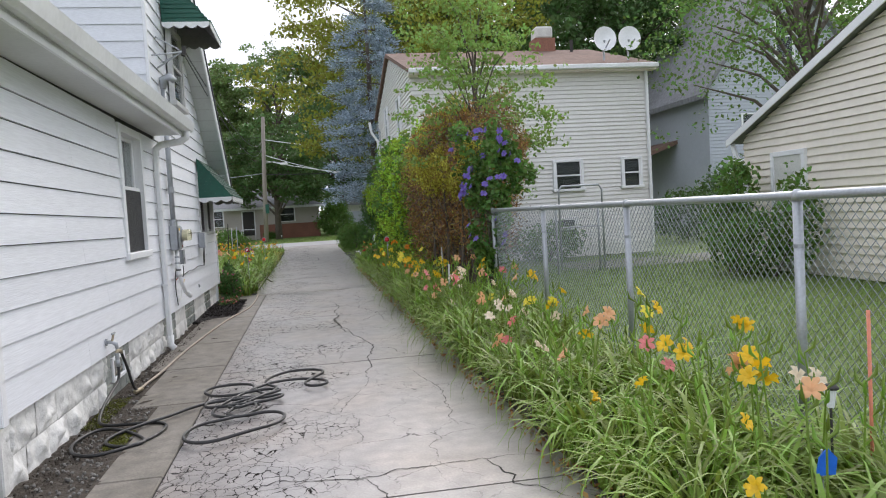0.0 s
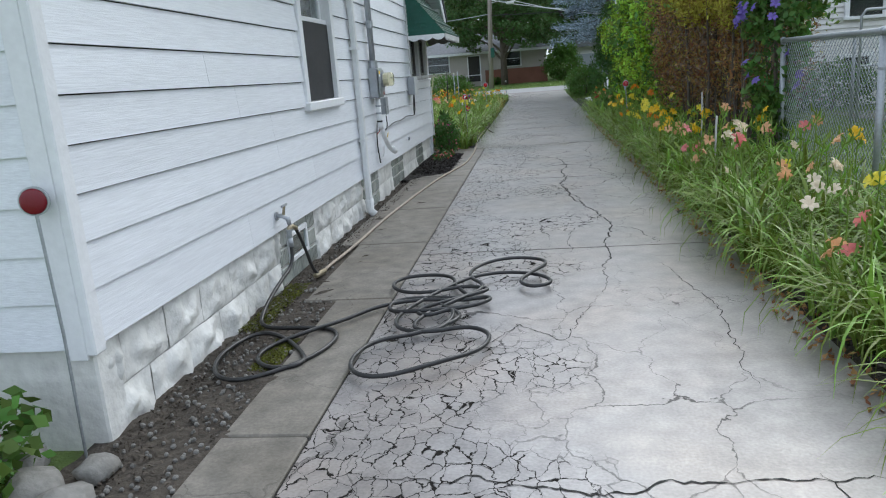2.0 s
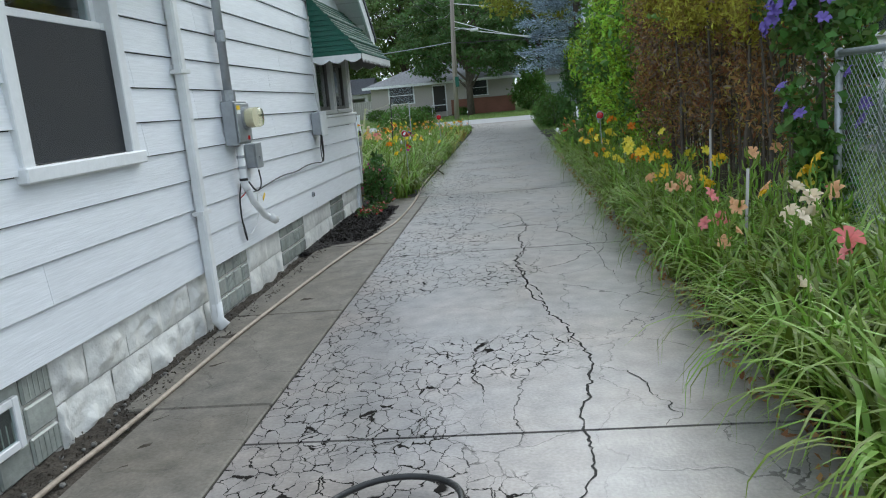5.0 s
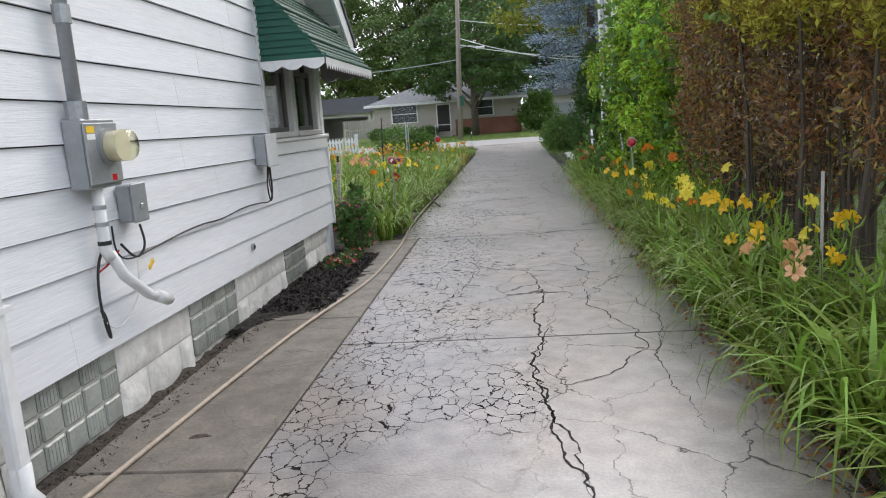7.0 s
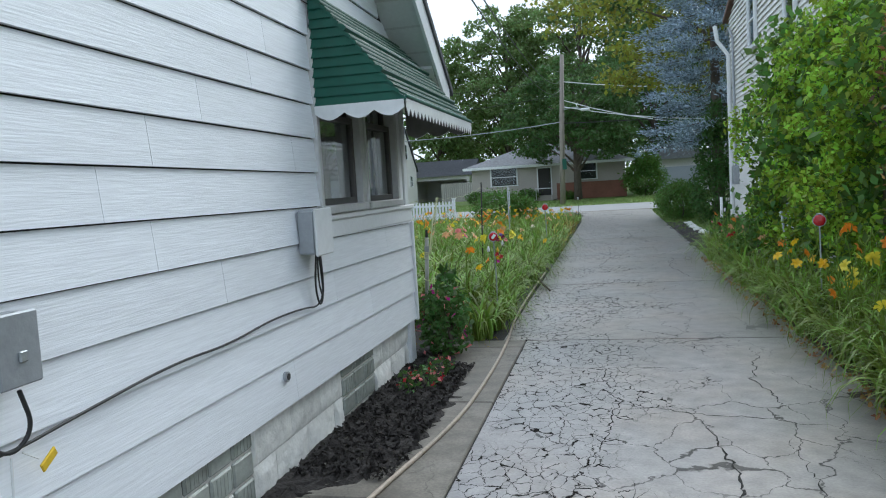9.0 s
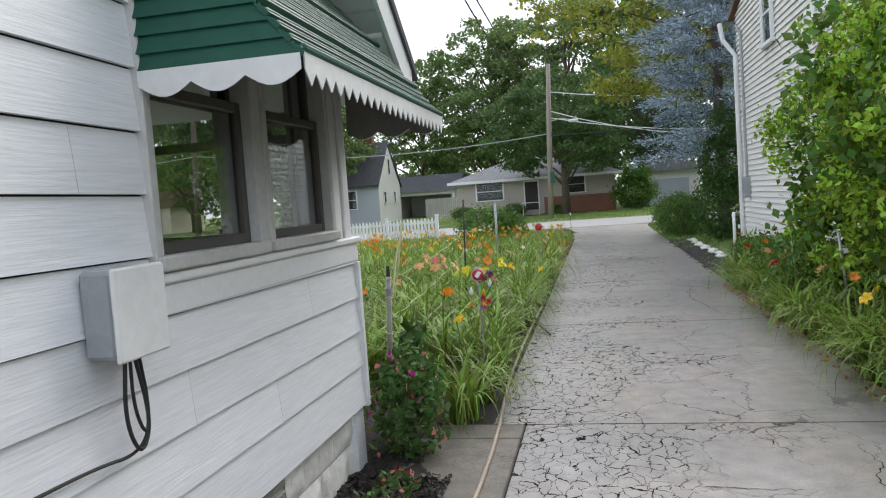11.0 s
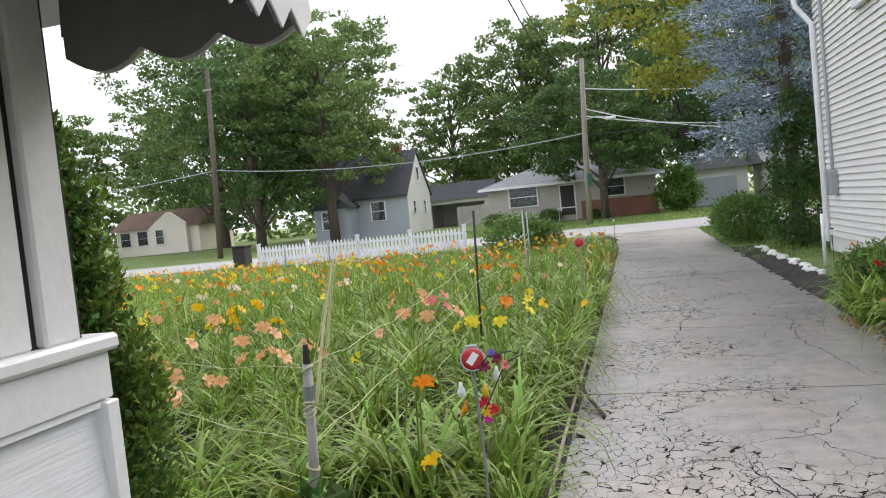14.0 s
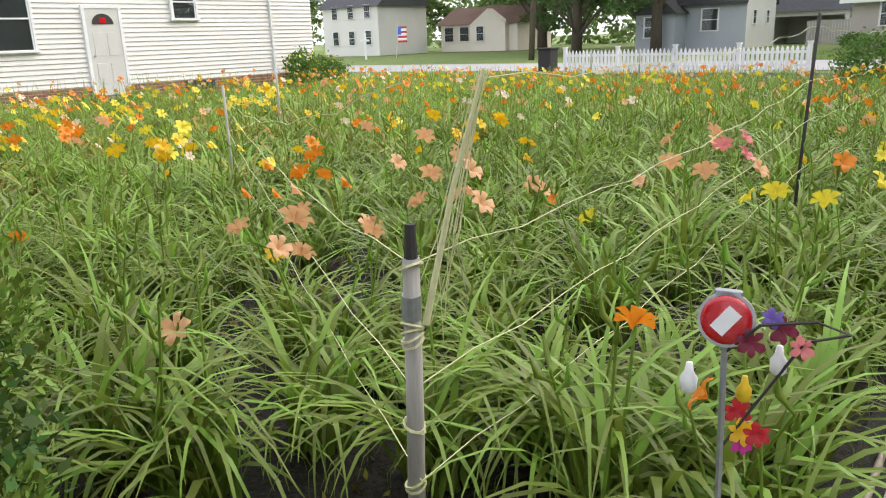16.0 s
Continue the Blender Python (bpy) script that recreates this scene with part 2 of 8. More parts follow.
MAT = dict(
    siding=M("white_painted_siding", (0.78, 0.80, 0.83), 0.5, big=(0.7, 0.05), fine=(20, 0.075), bump=(28, 0.16), stretch=(1, 0.25, 5), rnd=0.03),
    trim=M("white_trim_paint", (0.78, 0.79, 0.80), 0.45, fine=(30, 0.04), big=(1, 0.06), bump=(60, 0.08)),
    # Weathered grey frame paint, with the awning's shade mixed into the tone
    weathered_shade_trim=M("greyed_window_frame", (0.52, 0.52, 0.51), 0.5, fine=(30, 0.08), big=(2, 0.1), bump=(60, 0.1)),
    # White soffit paint, greyed so the eave's shade sits in the colour
    soffit=M("shaded_soffit_paint", (0.62, 0.63, 0.62), 0.6, fine=(30, 0.05), big=(1, 0.1)),
    block=M("whitewashed_block", (0.76, 0.755, 0.72), 0.8, big=(2.2, 0.16), fine=(12, 0.14), bump=(11, 1.0), rnd=0.06),
    mortar=M("old_mortar", (0.58, 0.57, 0.54), 0.9, big=(3, 0.2), fine=(40, 0.15), bump=(30, 0.5)),
    drive=concrete_mat("driveway_concrete", (0.232, 0.216, 0.209), (0.265, 0.224, 0.194), 1.0, 0.36, 0.9, (-0.6, 0.6, 0.18, -0.12), 0.42),
    path=concrete_mat("walkway_concrete", (0.185, 0.168, 0.142), (0.15, 0.132, 0.105), 0.35, 0.6, 0.5, (-1, 1, -0.1, -0.1)),
    mesh=M("dark_insect_screen", (0.022, 0.024, 0.027), 0.7, big=(3, 0.2), fine=(60, 0.3), bump=(220, 0.4)),
    # Black felt colour that paints the shade in the siding's lap gaps
    lap_shade=M("black_felt_lap_shade", (0.03, 0.03, 0.03), 0.9, bump=None),
    crack=M("crack_dirt", (0.035, 0.033, 0.03), 0.95, fine=(80, 0.2), bump=(90, 0.5)),
    road=M("pale_road_asphalt", (0.33, 0.33, 0.33), 0.75, big=(0.3, 0.1), fine=(30, 0.1)),
    mulch=M("dark_mulch", (0.035, 0.03, 0.027), 0.95, big=(2, 0.3), fine=(35, 0.4), bump=(45, 1.0)),
    soil=M("bare_soil", (0.065, 0.054, 0.042), 0.95, big=(1.5, 0.3), fine=(30, 0.35), bump=(40, 1.0)),
    lawn=M("lawn_ground", (0.14, 0.20, 0.05), 0.95, big=(0.25, 0.22), fine=(14, 0.35), bump=(60, 1.0)),
    grass=M("grass_blades", (0.20, 0.29, 0.075), 0.7, big=(0.3, 0.25), fine=(8, 0.2), bump=None, island=0.25, leaf=0.3),
    green_tin=M("dark_green_aluminium", (0.006, 0.085, 0.055), 0.5, fine=(20, 0.12), big=(1.5, 0.15), bump=(30, 0.1)),
    white_tin=M("white_aluminium", (0.74, 0.75, 0.75), 0.4, fine=(20, 0.06), big=(2, 0.1), bump=(30, 0.08)),
    # Pale green-white for the sky highlights drawn along the awning ribs
    glint_tin=M("pale_glint_aluminium", (0.36, 0.42, 0.38), 0.5, fine=(20, 0.3), big=(2, 0.2), bump=None),
    grey_tin=M("grey_galvanised", (0.36, 0.38, 0.40), 0.45, 0.4, fine=(30, 0.08), big=(3, 0.1), bump=(60, 0.08)),
    galv=M("galvanised_steel", (0.40, 0.42, 0.44), 0.45, 0.65, fine=(50, 0.12), big=(3, 0.1), bump=(80, 0.1)),
    wire=M("chain_wire", (0.33, 0.36, 0.38), 0.5, 0.55, fine=(50, 0.1), bump=None),
    rubber=M("black_rubber_hose", (0.022, 0.022, 0.022), 0.38, fine=(30, 0.2), bump=(90, 0.15)),
    tanhose=M("tan_weathered_hose", (0.40, 0.33, 0.26), 0.5, fine=(30, 0.2), big=(2, 0.2), bump=(90, 0.2)),
    cable=M("black_cable", (0.02, 0.02, 0.02), 0.5, bump=None),
    brass=M("weathered_brass", (0.42, 0.36, 0.25), 0.45, 0.7, fine=(60, 0.2)),
    red=M("red_reflector", (0.48, 0.006, 0.012), 0.15, fine=(200, 0.1), bump=(300, 0.2), coat=0.5),
    # Darker copy of the red lens, with shade put into its colour
    shaded_red=M("shaded_dark_red_reflector", (0.16, 0.004, 0.012), 0.25, fine=(200, 0.1), bump=(300, 0.2)),
    yellow=M("yellow_plastic", (0.75, 0.5, 0.02), 0.5, bump=None),
    blue=M("blue_plastic", (0.01, 0.13, 0.62), 0.4, bump=None),
    # Near-black: colour of small fittings, and painted darkness behind window panes
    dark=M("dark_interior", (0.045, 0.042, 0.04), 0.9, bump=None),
    curtain=M("grey_curtain", (0.22, 0.21, 0.2), 0.9, big=(6, 0.2), stretch=(1, 6, 0.3)),
    glass=glass_mat("window_glass"),
    porchglass=glass_mat("dusty_porch_glass", (0.86, 0.87, 0.86), least=0.10),
    bronze=M("dark_bronze_sash", (0.09, 0.083, 0.078), 0.5, fine=(30, 0.1), big=(2, 0.15), bump=(60, 0.1)),
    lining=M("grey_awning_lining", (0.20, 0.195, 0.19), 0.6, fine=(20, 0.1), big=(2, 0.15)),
    meterglass=glass_mat("meter_glass", (0.95, 0.93, 0.78)),
    vinyl=M("white_vinyl_siding", (0.71, 0.70, 0.67), 0.5, big=(0.4, 0.06), fine=(9, 0.04), bump=(30, 0.08)),
    cream=M("cream_vinyl_siding", (0.76, 0.70, 0.61), 0.5, big=(0.4, 0.06), fine=(9, 0.05), bump=(30, 0.08)),
    bluegrey=M("blue_grey_siding", (0.40, 0.43, 0.48), 0.6, big=(0.4, 0.08), fine=(9, 0.05)),
    beige=M("beige_siding", (0.46, 0.42, 0.38), 0.7, big=(0.4, 0.08), fine=(9, 0.06)),
    shingle=M("brown_shingles", (0.16, 0.10, 0.075), 0.9, big=(0.8, 0.2), fine=(6, 0.3), bump=(12, 0.6)),
    greyroof=M("grey_shingles", (0.20, 0.205, 0.215), 0.9, big=(0.6, 0.15), fine=(6, 0.25), bump=(12, 0.6)),
    darkroof=M("charcoal_shingles", (0.07, 0.072, 0.08), 0.9, big=(0.6, 0.15), fine=(6, 0.25), bump=(12, 0.6)),
    brick=M("red_brown_brick", (0.24, 0.105, 0.075), 0.85, big=(1.2, 0.15), fine=(25, 0.2), rnd=0.1, island=0.15, bump=(40, 0.4)),
    door=M("painted_door", (0.60, 0.60, 0.57), 0.5, big=(1, 0.06)),
    bark=M("grey_brown_bark", (0.11, 0.09, 0.072), 0.95, big=(2, 0.2), fine=(14, 0.3), bump=(18, 1.0), stretch=(1, 1, 0.25)),
    stake=M("weathered_grey_wood", (0.42, 0.40, 0.37), 0.85, big=(3, 0.15), fine=(30, 0.2), bump=(40, 0.4), stretch=(1, 1, 0.12)),
    pole=M("pole_timber", (0.30, 0.265, 0.23), 0.9, big=(1.5, 0.15), fine=(14, 0.2), bump=(20, 0.5), stretch=(1, 1, 0.08)),
    picket=M("white_picket_paint", (0.80, 0.81, 0.82), 0.55, fine=(20, 0.06)),
    string=M("pale_string", (0.62, 0.62, 0.36), 0.8, bump=None),
    stone=M("grey_field_stone", (0.24, 0.23, 0.21), 0.85, big=(3, 0.2), fine=(25, 0.25), bump=(20, 0.7), rnd=0.3),
    screen=M("glass_block", (0.34, 0.36, 0.33), 0.2, big=(4, 0.25), fine=(30, 0.12), bump=(22, 0.4), rnd=0.12),
)


def leafy(name, c, isl=0.35, tl=0.3, rough=0.55, big=0.15, spec=0.35):
    return M(name, c, rough, big=(0.9, big), fine=(6, 0.12), bump=None, island=isl, leaf=tl, spec=spec)


LEAF = dict(
    lily=leafy("daylily_blades", (0.225, 0.335, 0.05), 0.45, 0.35, 0.42, 0.2, 0.45),
    lime=leafy("fresh_green_leaves", (0.34, 0.50, 0.05), 0.5, 0.4),
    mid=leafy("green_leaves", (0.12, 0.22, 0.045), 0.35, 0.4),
    deep=leafy("dark_tree_leaves", (0.085, 0.155, 0.045)),
    maple=leafy("maple_leaves", (0.155, 0.23, 0.07)),
    olive=leafy("yellow_green_leaves", (0.26, 0.28, 0.04), 0.35, 0.4),
    ash=leafy("young_tree_leaves", (0.22, 0.34, 0.08), 0.35, 0.45),
    dead=leafy("dead_brown_needles", (0.38, 0.20, 0.085), 0.4, 0.3, 0.8),
    deadolive=leafy("dying_olive_needles", (0.36, 0.29, 0.07), 0.4, 0.2, 0.8),
    dying=leafy("yellow_green_sprays", (0.43, 0.38, 0.06), 0.45, 0.35, 0.7),
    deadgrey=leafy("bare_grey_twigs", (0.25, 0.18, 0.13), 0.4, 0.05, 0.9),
    spruce=leafy("blue_spruce_needles", (0.36, 0.455, 0.52), 0.55, 0.15, 0.7),
    arbor=leafy("arborvitae_scales", (0.19, 0.29, 0.05), 0.45, 0.15),
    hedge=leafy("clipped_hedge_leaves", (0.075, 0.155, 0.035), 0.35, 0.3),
)
BLOOM = {k: M(k + "_petals", c, 0.5, fine=(40, 0.1), big=(5, 0.1), bump=None, leaf=0.35) for k, c in dict(
    orange=(0.85, 0.28, 0.02), gold=(0.88, 0.56, 0.02), yellow=(0.85, 0.72, 0.06), peach=(0.82, 0.46, 0.24),
    pink=(0.78, 0.25, 0.25), red=(0.5, 0.02, 0.03), purple=(0.19, 0.13, 0.47), magenta=(0.62, 0.03, 0.35), wine=(0.2, 0.02, 0.05), pale=(0.85, 0.72, 0.55)).items()}


# ---- geometry helpers ----
class Geo:
    """Collects vertices and faces for one mesh."""

    def __init__(self):
        self.v, self.f = [], []

    def add(self, verts, faces):
        k = len(self.v)
        self.v += [tuple(p) for p in verts]
        self.f += [tuple(i + k for i in f) for f in faces]
        return self

    def box(self, x0, x1, y0, y1, z0, z1, b=0.0, m=None):
        """A box, its edges chamfered by b, turned by m."""
        c = Vector(((x0 + x1) / 2, (y0 + y1) / 2, (z0 + z1) / 2))
        h = Vector((abs(x1 - x0) / 2, abs(y1 - y0) / 2, abs(z1 - z0) / 2))
        if b <= 0:
            vs = [c + Vector((h.x * i, h.y * j, h.z * k)) for i in (-1, 1) for j in (-1, 1) for k in (-1, 1)]
            fs = [(0, 1, 3, 2), (4, 6, 7, 5), (0, 4, 5, 1), (2, 3, 7, 6), (0, 2, 6, 4), (1, 5, 7, 3)]
        else:
            b = min(b, min(h) * 0.9)
            vs, ix = [], {}
            for i in (-1, 1):
                for j in (-1, 1):
                    for k in (-1, 1):
                        for a in range(3):
                            q = Vector((h.x * i, h.y * j, h.z * k))
                            for e in range(3):
                                if e != a:
                                    q[e] -= b * (i, j, k)[e]
                            ix[i, j, k, a] = len(vs)
                            vs.append(c + q)
            fs = []
            for a in range(3):
                e, g = [q for q in range(3) if q != a]
                for s in (-1, 1):
                    ring = []
                    for p, q in ((-1, -1), (1, -1), (1, 1), (-1, 1)):
                        t = [0, 0, 0]
                        t[a], t[e], t[g] = s, p, q
                        ring.append(ix[(*t, a)])
                    fs.append(ring if (s > 0) == (a != 1) else ring[::-1])
                for p in (-1, 1):
                    for q in (-1, 1):
                        t0, t1 = [0, 0, 0], [0, 0, 0]
                        t0[a], t1[a] = -1, 1
                        t0[e] = t1[e] = p
                        t0[g] = t1[g] = q
                        quad = [ix[(*t0, e)], ix[(*t1, e)], ix[(*t1, g)], ix[(*t0, g)]]
                        nrm = (Vector(vs[quad[1]]) - Vector(vs[quad[0]])).cross(Vector(vs[quad[2]]) - Vector(vs[quad[0]]))
                        mid = sum((Vector(vs[w]) for w in quad), Vector()) / 4 - c
                        fs.append(quad if nrm.dot(mid) > 0 else quad[::-1])
            for i in (-1, 1):
                for j in (-1, 1):
                    for k in (-1, 1):
                        tri = [ix[i, j, k, 0], ix[i, j, k, 1], ix[i, j, k, 2]]
                        fs.append(tri if i * j * k > 0 else tri[::-1])
        if m is not None:
            vs = [m @ p for p in vs]
        return self.add(vs, fs)

    def tube(self, pts, r, sides=8, cap=True):
        """A round rod along points; r is one radius or one for each point."""
        pts = [Vector(p) for p in pts]
        rs = [r] * len(pts) if isinstance(r, (int, float)) else list(r)
        vs, fs, side = [], [], None
        for i, p in enumerate(pts):
            d = (pts[min(i + 1, len(pts) - 1)] - pts[max(i - 1, 0)]).normalized()
            if side is None:
                side = d.orthogonal().normalized()
            side = (side - d * side.dot(d)).normalized()
            up = d.cross(side)
            vs += [p + (side * math.cos(a) + up * math.sin(a)) * rs[i] for a in (2 * math.pi * s / sides for s in range(sides))]
        for i in range(len(pts) - 1):
            for s in range(sides):
                a, b = i * sides + s, i * sides + (s + 1) % sides
                fs.append((a, b, b + sides, a + sides))
        if cap:
            fs += [tuple(range(sides))[::-1], tuple(range(len(vs) - sides, len(vs)))]
        return self.add(vs, fs)

    def prism(self, poly, shift):
        """A flat outline pushed along shift."""
        poly, n = [Vector(p) for p in poly], len(poly)
        vs = poly + [p + Vector(shift) for p in poly]
        nrm = (poly[1] - poly[0]).cross(poly[2] - poly[0])
        flip = nrm.dot(Vector(shift)) > 0
        base = list(range(n))
        fs = [base[::-1] if flip else base, [i + n for i in (base if flip else base[::-1])]]
        for i in range(n):
            q = (i, (i + 1) % n, (i + 1) % n + n, i + n)
            fs.append(q if flip else q[::-1])
        return self.add(vs, fs)

    def data(self, name, mat, smooth=False):
        me = bpy.data.meshes.new(name)
        me.from_pydata(self.v, [], self.f)
        if mat:
            me.materials.append(mat)
        if smooth:
            me.polygons.foreach_set("use_smooth", [True] * len(me.polygons))
        me.update()
        return me


def part(name, geo, mat, parent=None, label="", smooth=False):
    ob = new(name, geo if isinstance(geo, bpy.types.Mesh) else geo.data(name, mat, smooth))
    if parent is not None:
        ob.parent = parent
    return tagged(ob, label) if label else ob


def thing(name, label, category, group="", kind="", at=None):
    ob = new(name)
    ob.empty_display_size = 0.1
    if at is not None:
        ob.matrix_basis = at
    return tagged(ob, label, category, group, kind)


def solid(name, geo, mat, label, category, group="", kind="", smooth=False):
    return tagged(part(name, geo, mat, None, "", smooth), label, category, group, kind)


def quads(name, co, mat):
    """A mesh of separate quads from an array of shape (n, 4, 3)."""
    co = np.asarray(co, dtype=np.float32)
    k = len(co)
    me = bpy.data.meshes.new(name)
    me.vertices.add(4 * k)
    me.vertices.foreach_set("co", co.reshape(-1))
    me.loops.add(4 * k)
    me.loops.foreach_set("vertex_index", np.arange(4 * k, dtype=np.int32))
    me.polygons.add(k)
    me.polygons.foreach_set("loop_start", np.arange(0, 4 * k, 4, dtype=np.int32))
    me.materials.append(mat)
    me.update(calc_edges=True)
    return me


RNG = np.random.default_rng(7)


def unit(a):
    return a / np.maximum(np.linalg.norm(a, axis=-1, keepdims=True), 1e-6)


def leaves(points, size, rng, up=0.5, slim=0.5, along=None):
    """Folded leaf-shaped quads at points, turned at random or along a way."""
    k = len(points)
    d = unit(rng.normal(size=(k, 3))) if along is None else unit(along + rng.normal(size=(k, 3)) * 0.45)
    nrm = unit(rng.normal(size=(k, 3)) + np.array([0, 0, up * 2]))
    s = unit(np.cross(d, nrm))
    ln = size * rng.uniform(0.6, 1.35, (k, 1))
    w = ln * slim * 0.5
    a, tip = points - d * ln * 0.5, points + d * ln * 0.5
    mid = points + np.cross(s, d) * ln * 0.08 - d * ln * 0.05
    return np.stack([a, mid + s * w, tip, mid - s * w], axis=1)


def blob_points(blobs, n, rng, shell=0.55):
    """Points in the outer part of ellipsoids (x, y, z, rx, ry, rz), with ragged edges."""
    b = np.array(blobs, dtype=float)
    wgt = (b[:, 3] * b[:, 4] * b[:, 5]) ** 0.75
    pick = rng.choice(len(b), n, p=wgt / wgt.sum())
    d = unit(rng.normal(size=(n, 3)))
    r = rng.uniform(shell ** 3, 1.0, (n, 1)) ** (1 / 3) * (1 + 0.12 * rng.normal(size=(n, 1)))
    return b[pick, :3] + d * r * b[pick, 3:], d


def crown_blobs(rng, x, y, z0, z1, rad, k, squash=0.8, top=0.45):
    out = []
    for i in range(k):
        t = (i + rng.uniform(0.1, 0.9)) / k
        a = i * 2.399 + rng.uniform(-0.5, 0.5)
        fall = math.sin(math.pi * min(1, (t * (1 - top) + top * 0.55))) ** 0.7
        rr = rad * fall * rng.uniform(0.45, 0.85)
        s = rad * rng.uniform(0.26, 0.44)
        out.append((x + math.cos(a) * rr, y + math.sin(a) * rr, z0 + (z1 - z0) * t, s * 1.15, s * 1.15, s * squash))
    return out


def tree(name, x, y, h, rad, base, mat, label, n=7000, size=0.4, k=26, seed=1, trunk=0.25, lean=(0, 0), group="", top=0.45, slim=0.65):
    rng = np.random.default_rng(seed)
    t = thing(name, label, "tree", group)
    g = Geo()
    g.tube([(x, y, -0.1), (x + 0.03 * h * lean[0], y, h * 0.2), (x + lean[0] * 0.3, y + lean[1] * 0.3, h * 0.5), (x + lean[0], y + lean[1], h * 0.88)],
           [trunk * 1.25, trunk, trunk * 0.7, trunk * 0.15], 9)
    blobs = crown_blobs(rng, x + lean[0] * 0.5, y + lean[1] * 0.5, base + rad * 0.25, h - rad * 0.25, rad, k, top=top)
    for b in blobs:
        zs = max(base * 0.7, b[2] - h * 0.22)
        mid = ((x + b[0]) / 2, (y + b[1]) / 2, (zs + b[2]) / 2 + 0.04 * h)
        g.tube([(x + lean[0] * 0.3, y + lean[1] * 0.3, zs), mid, b[:3]], [trunk * 0.4, trunk * 0.24, trunk * 0.07], 5, False)
    part("trunk", g, MAT["bark"], t, "grey-brown bark", True)
    sub = []
    for b in blobs:
        for _ in range(14):
            d = rng.normal(size=3)
            d /= np.linalg.norm(d)
            sub.append((*(np.array(b[:3]) + d * np.array(b[3:]) * rng.uniform(0.5, 1.15)), *(np.array(b[3:]) * rng.uniform(0.16, 0.40) * (1.2, 1.2, 0.7))))
    n = int(n * 2.3)
    size *= 0.62
    p, d = blob_points(sub, n, rng, 0.1)
    part("crown", quads("crown", leaves(p, size, rng, 0.4, slim), mat), None, t)
    return t


def shrub(name, blobs, mat, label, n, size, seed=1, stems=(), slim=0.5, up=0.4, along=None, category="shrub", shell=0.5, extra=None, ragged=0):
    rng = np.random.default_rng(seed)
    t = thing(name, label, category)
    g = Geo()
    for b in blobs:
        foot = (b[0] * 0.6 + blobs[0][0] * 0.4, b[1] * 0.7 + blobs[0][1] * 0.3, 0)
        g.tube([foot, ((foot[0] + b[0]) / 2 + 0.05, (foot[1] + b[1]) / 2, b[2] * 0.5), (b[0], b[1], b[2] + b[5] * 0.5)], [0.03, 0.02, 0.006], 5, False)
    part("framework", g, MAT["bark"], t)
    clumps = blobs
    if ragged:
        clumps = []
        for b in blobs:
            for _ in range(ragged):
                q = rng.normal(size=3)
                q /= np.linalg.norm(q)
                clumps.append((*(np.array(b[:3]) + q * np.array(b[3:]) * rng.uniform(0.55, 1.12)), *(np.mean(b[3:]) * rng.uniform(0.16, 0.36) * np.array((1, 1, 1.25)))))
    p, d = blob_points(clumps, n, rng, 0.15 if ragged else shell)
    keep = p[:, 2] > 0.02
    way = None if along is None else d[keep] * along[0] + np.array([0, 0, along[1]])
    part("foliage", quads("foliage", leaves(p[keep], size, rng, up, slim, way), mat), None, t)
    if extra:
        for nm, mat2, n2, size2, seed2, sl2 in extra:
            p, d = blob_points(blobs, n2, np.random.default_rng(seed2), sl2)
            p = p[p[:, 2] > 0.02]
            part(nm, quads(nm, leaves(p, size2, rng, 0.3, 0.35 if 'foliage' in nm else 0.6), mat2), None, t)
    return t

# ---- ground ----
def sheet(name, mat, x0, x1, y0, y1, z, label, category, nx=1, ny=1, rough=0.0, kind="structure", seed=0):
    rng = np.random.default_rng(seed)
    xs, ys = np.linspace(x0, x1, nx + 1), np.linspace(y0, y1, ny + 1)
    g = Geo()
    vs = [(px, py, z + (rng.normal() * rough if rough else 0)) for py in ys for px in xs]
    fs = [(j * (nx + 1) + i, j * (nx + 1) + i + 1, (j + 1) * (nx + 1) + i + 1, (j + 1) * (nx + 1) + i) for j in range(ny) for i in range(nx)]
    return solid(name, g.add(vs, fs), mat, label, category, kind=kind)


DRIVE_L, DRIVE_R, STREET0, STREET1 = -0.95, 1.40, 42.6, 50.5
sheet("ground", MAT["lawn"], -1500, 1500, -1500, 1500, -0.03, "mown green lawn reaching to the distance", "lawn")
sheet("garden_soil", MAT["mulch"], -19, -1.15, 15.0, 41.0, -0.008, "dark bare soil of the daylily field", "soil", 60, 80, 0.012)
sheet("bed_soil", MAT["soil"], 1.25, 2.75, -1, 23, -0.006, "brown soil of the bed along the drive", "soil", 8, 120, 0.012, seed=2)
mrng = np.random.default_rng(3)
g = Geo()
rows_y = np.linspace(11.7, 15.1, 60)
edge = np.interp(rows_y, [11.7, 12.0, 12.35, 12.7, 14.0, 14.5, 15.1], [-1.78, -1.66, -1.36, -1.22, -1.20, -1.34, -1.55]) + mrng.normal(size=60) * 0.022
g.add([(-1.86 + (e + 1.86) * i / 10, py, 0.030 + mrng.normal() * 0.010 - (0.02 if i == 10 else 0)) for py, e in zip(rows_y, edge) for i in range(11)],
      [(j * 11 + i, j * 11 + i + 1, (j + 1) * 11 + i + 1, (j + 1) * 11 + i) for j in range(59) for i in range(10)])
solid("mulch_strip", g, MAT["mulch"], "black mulch strip at the house foot", "mulch", kind="structure")
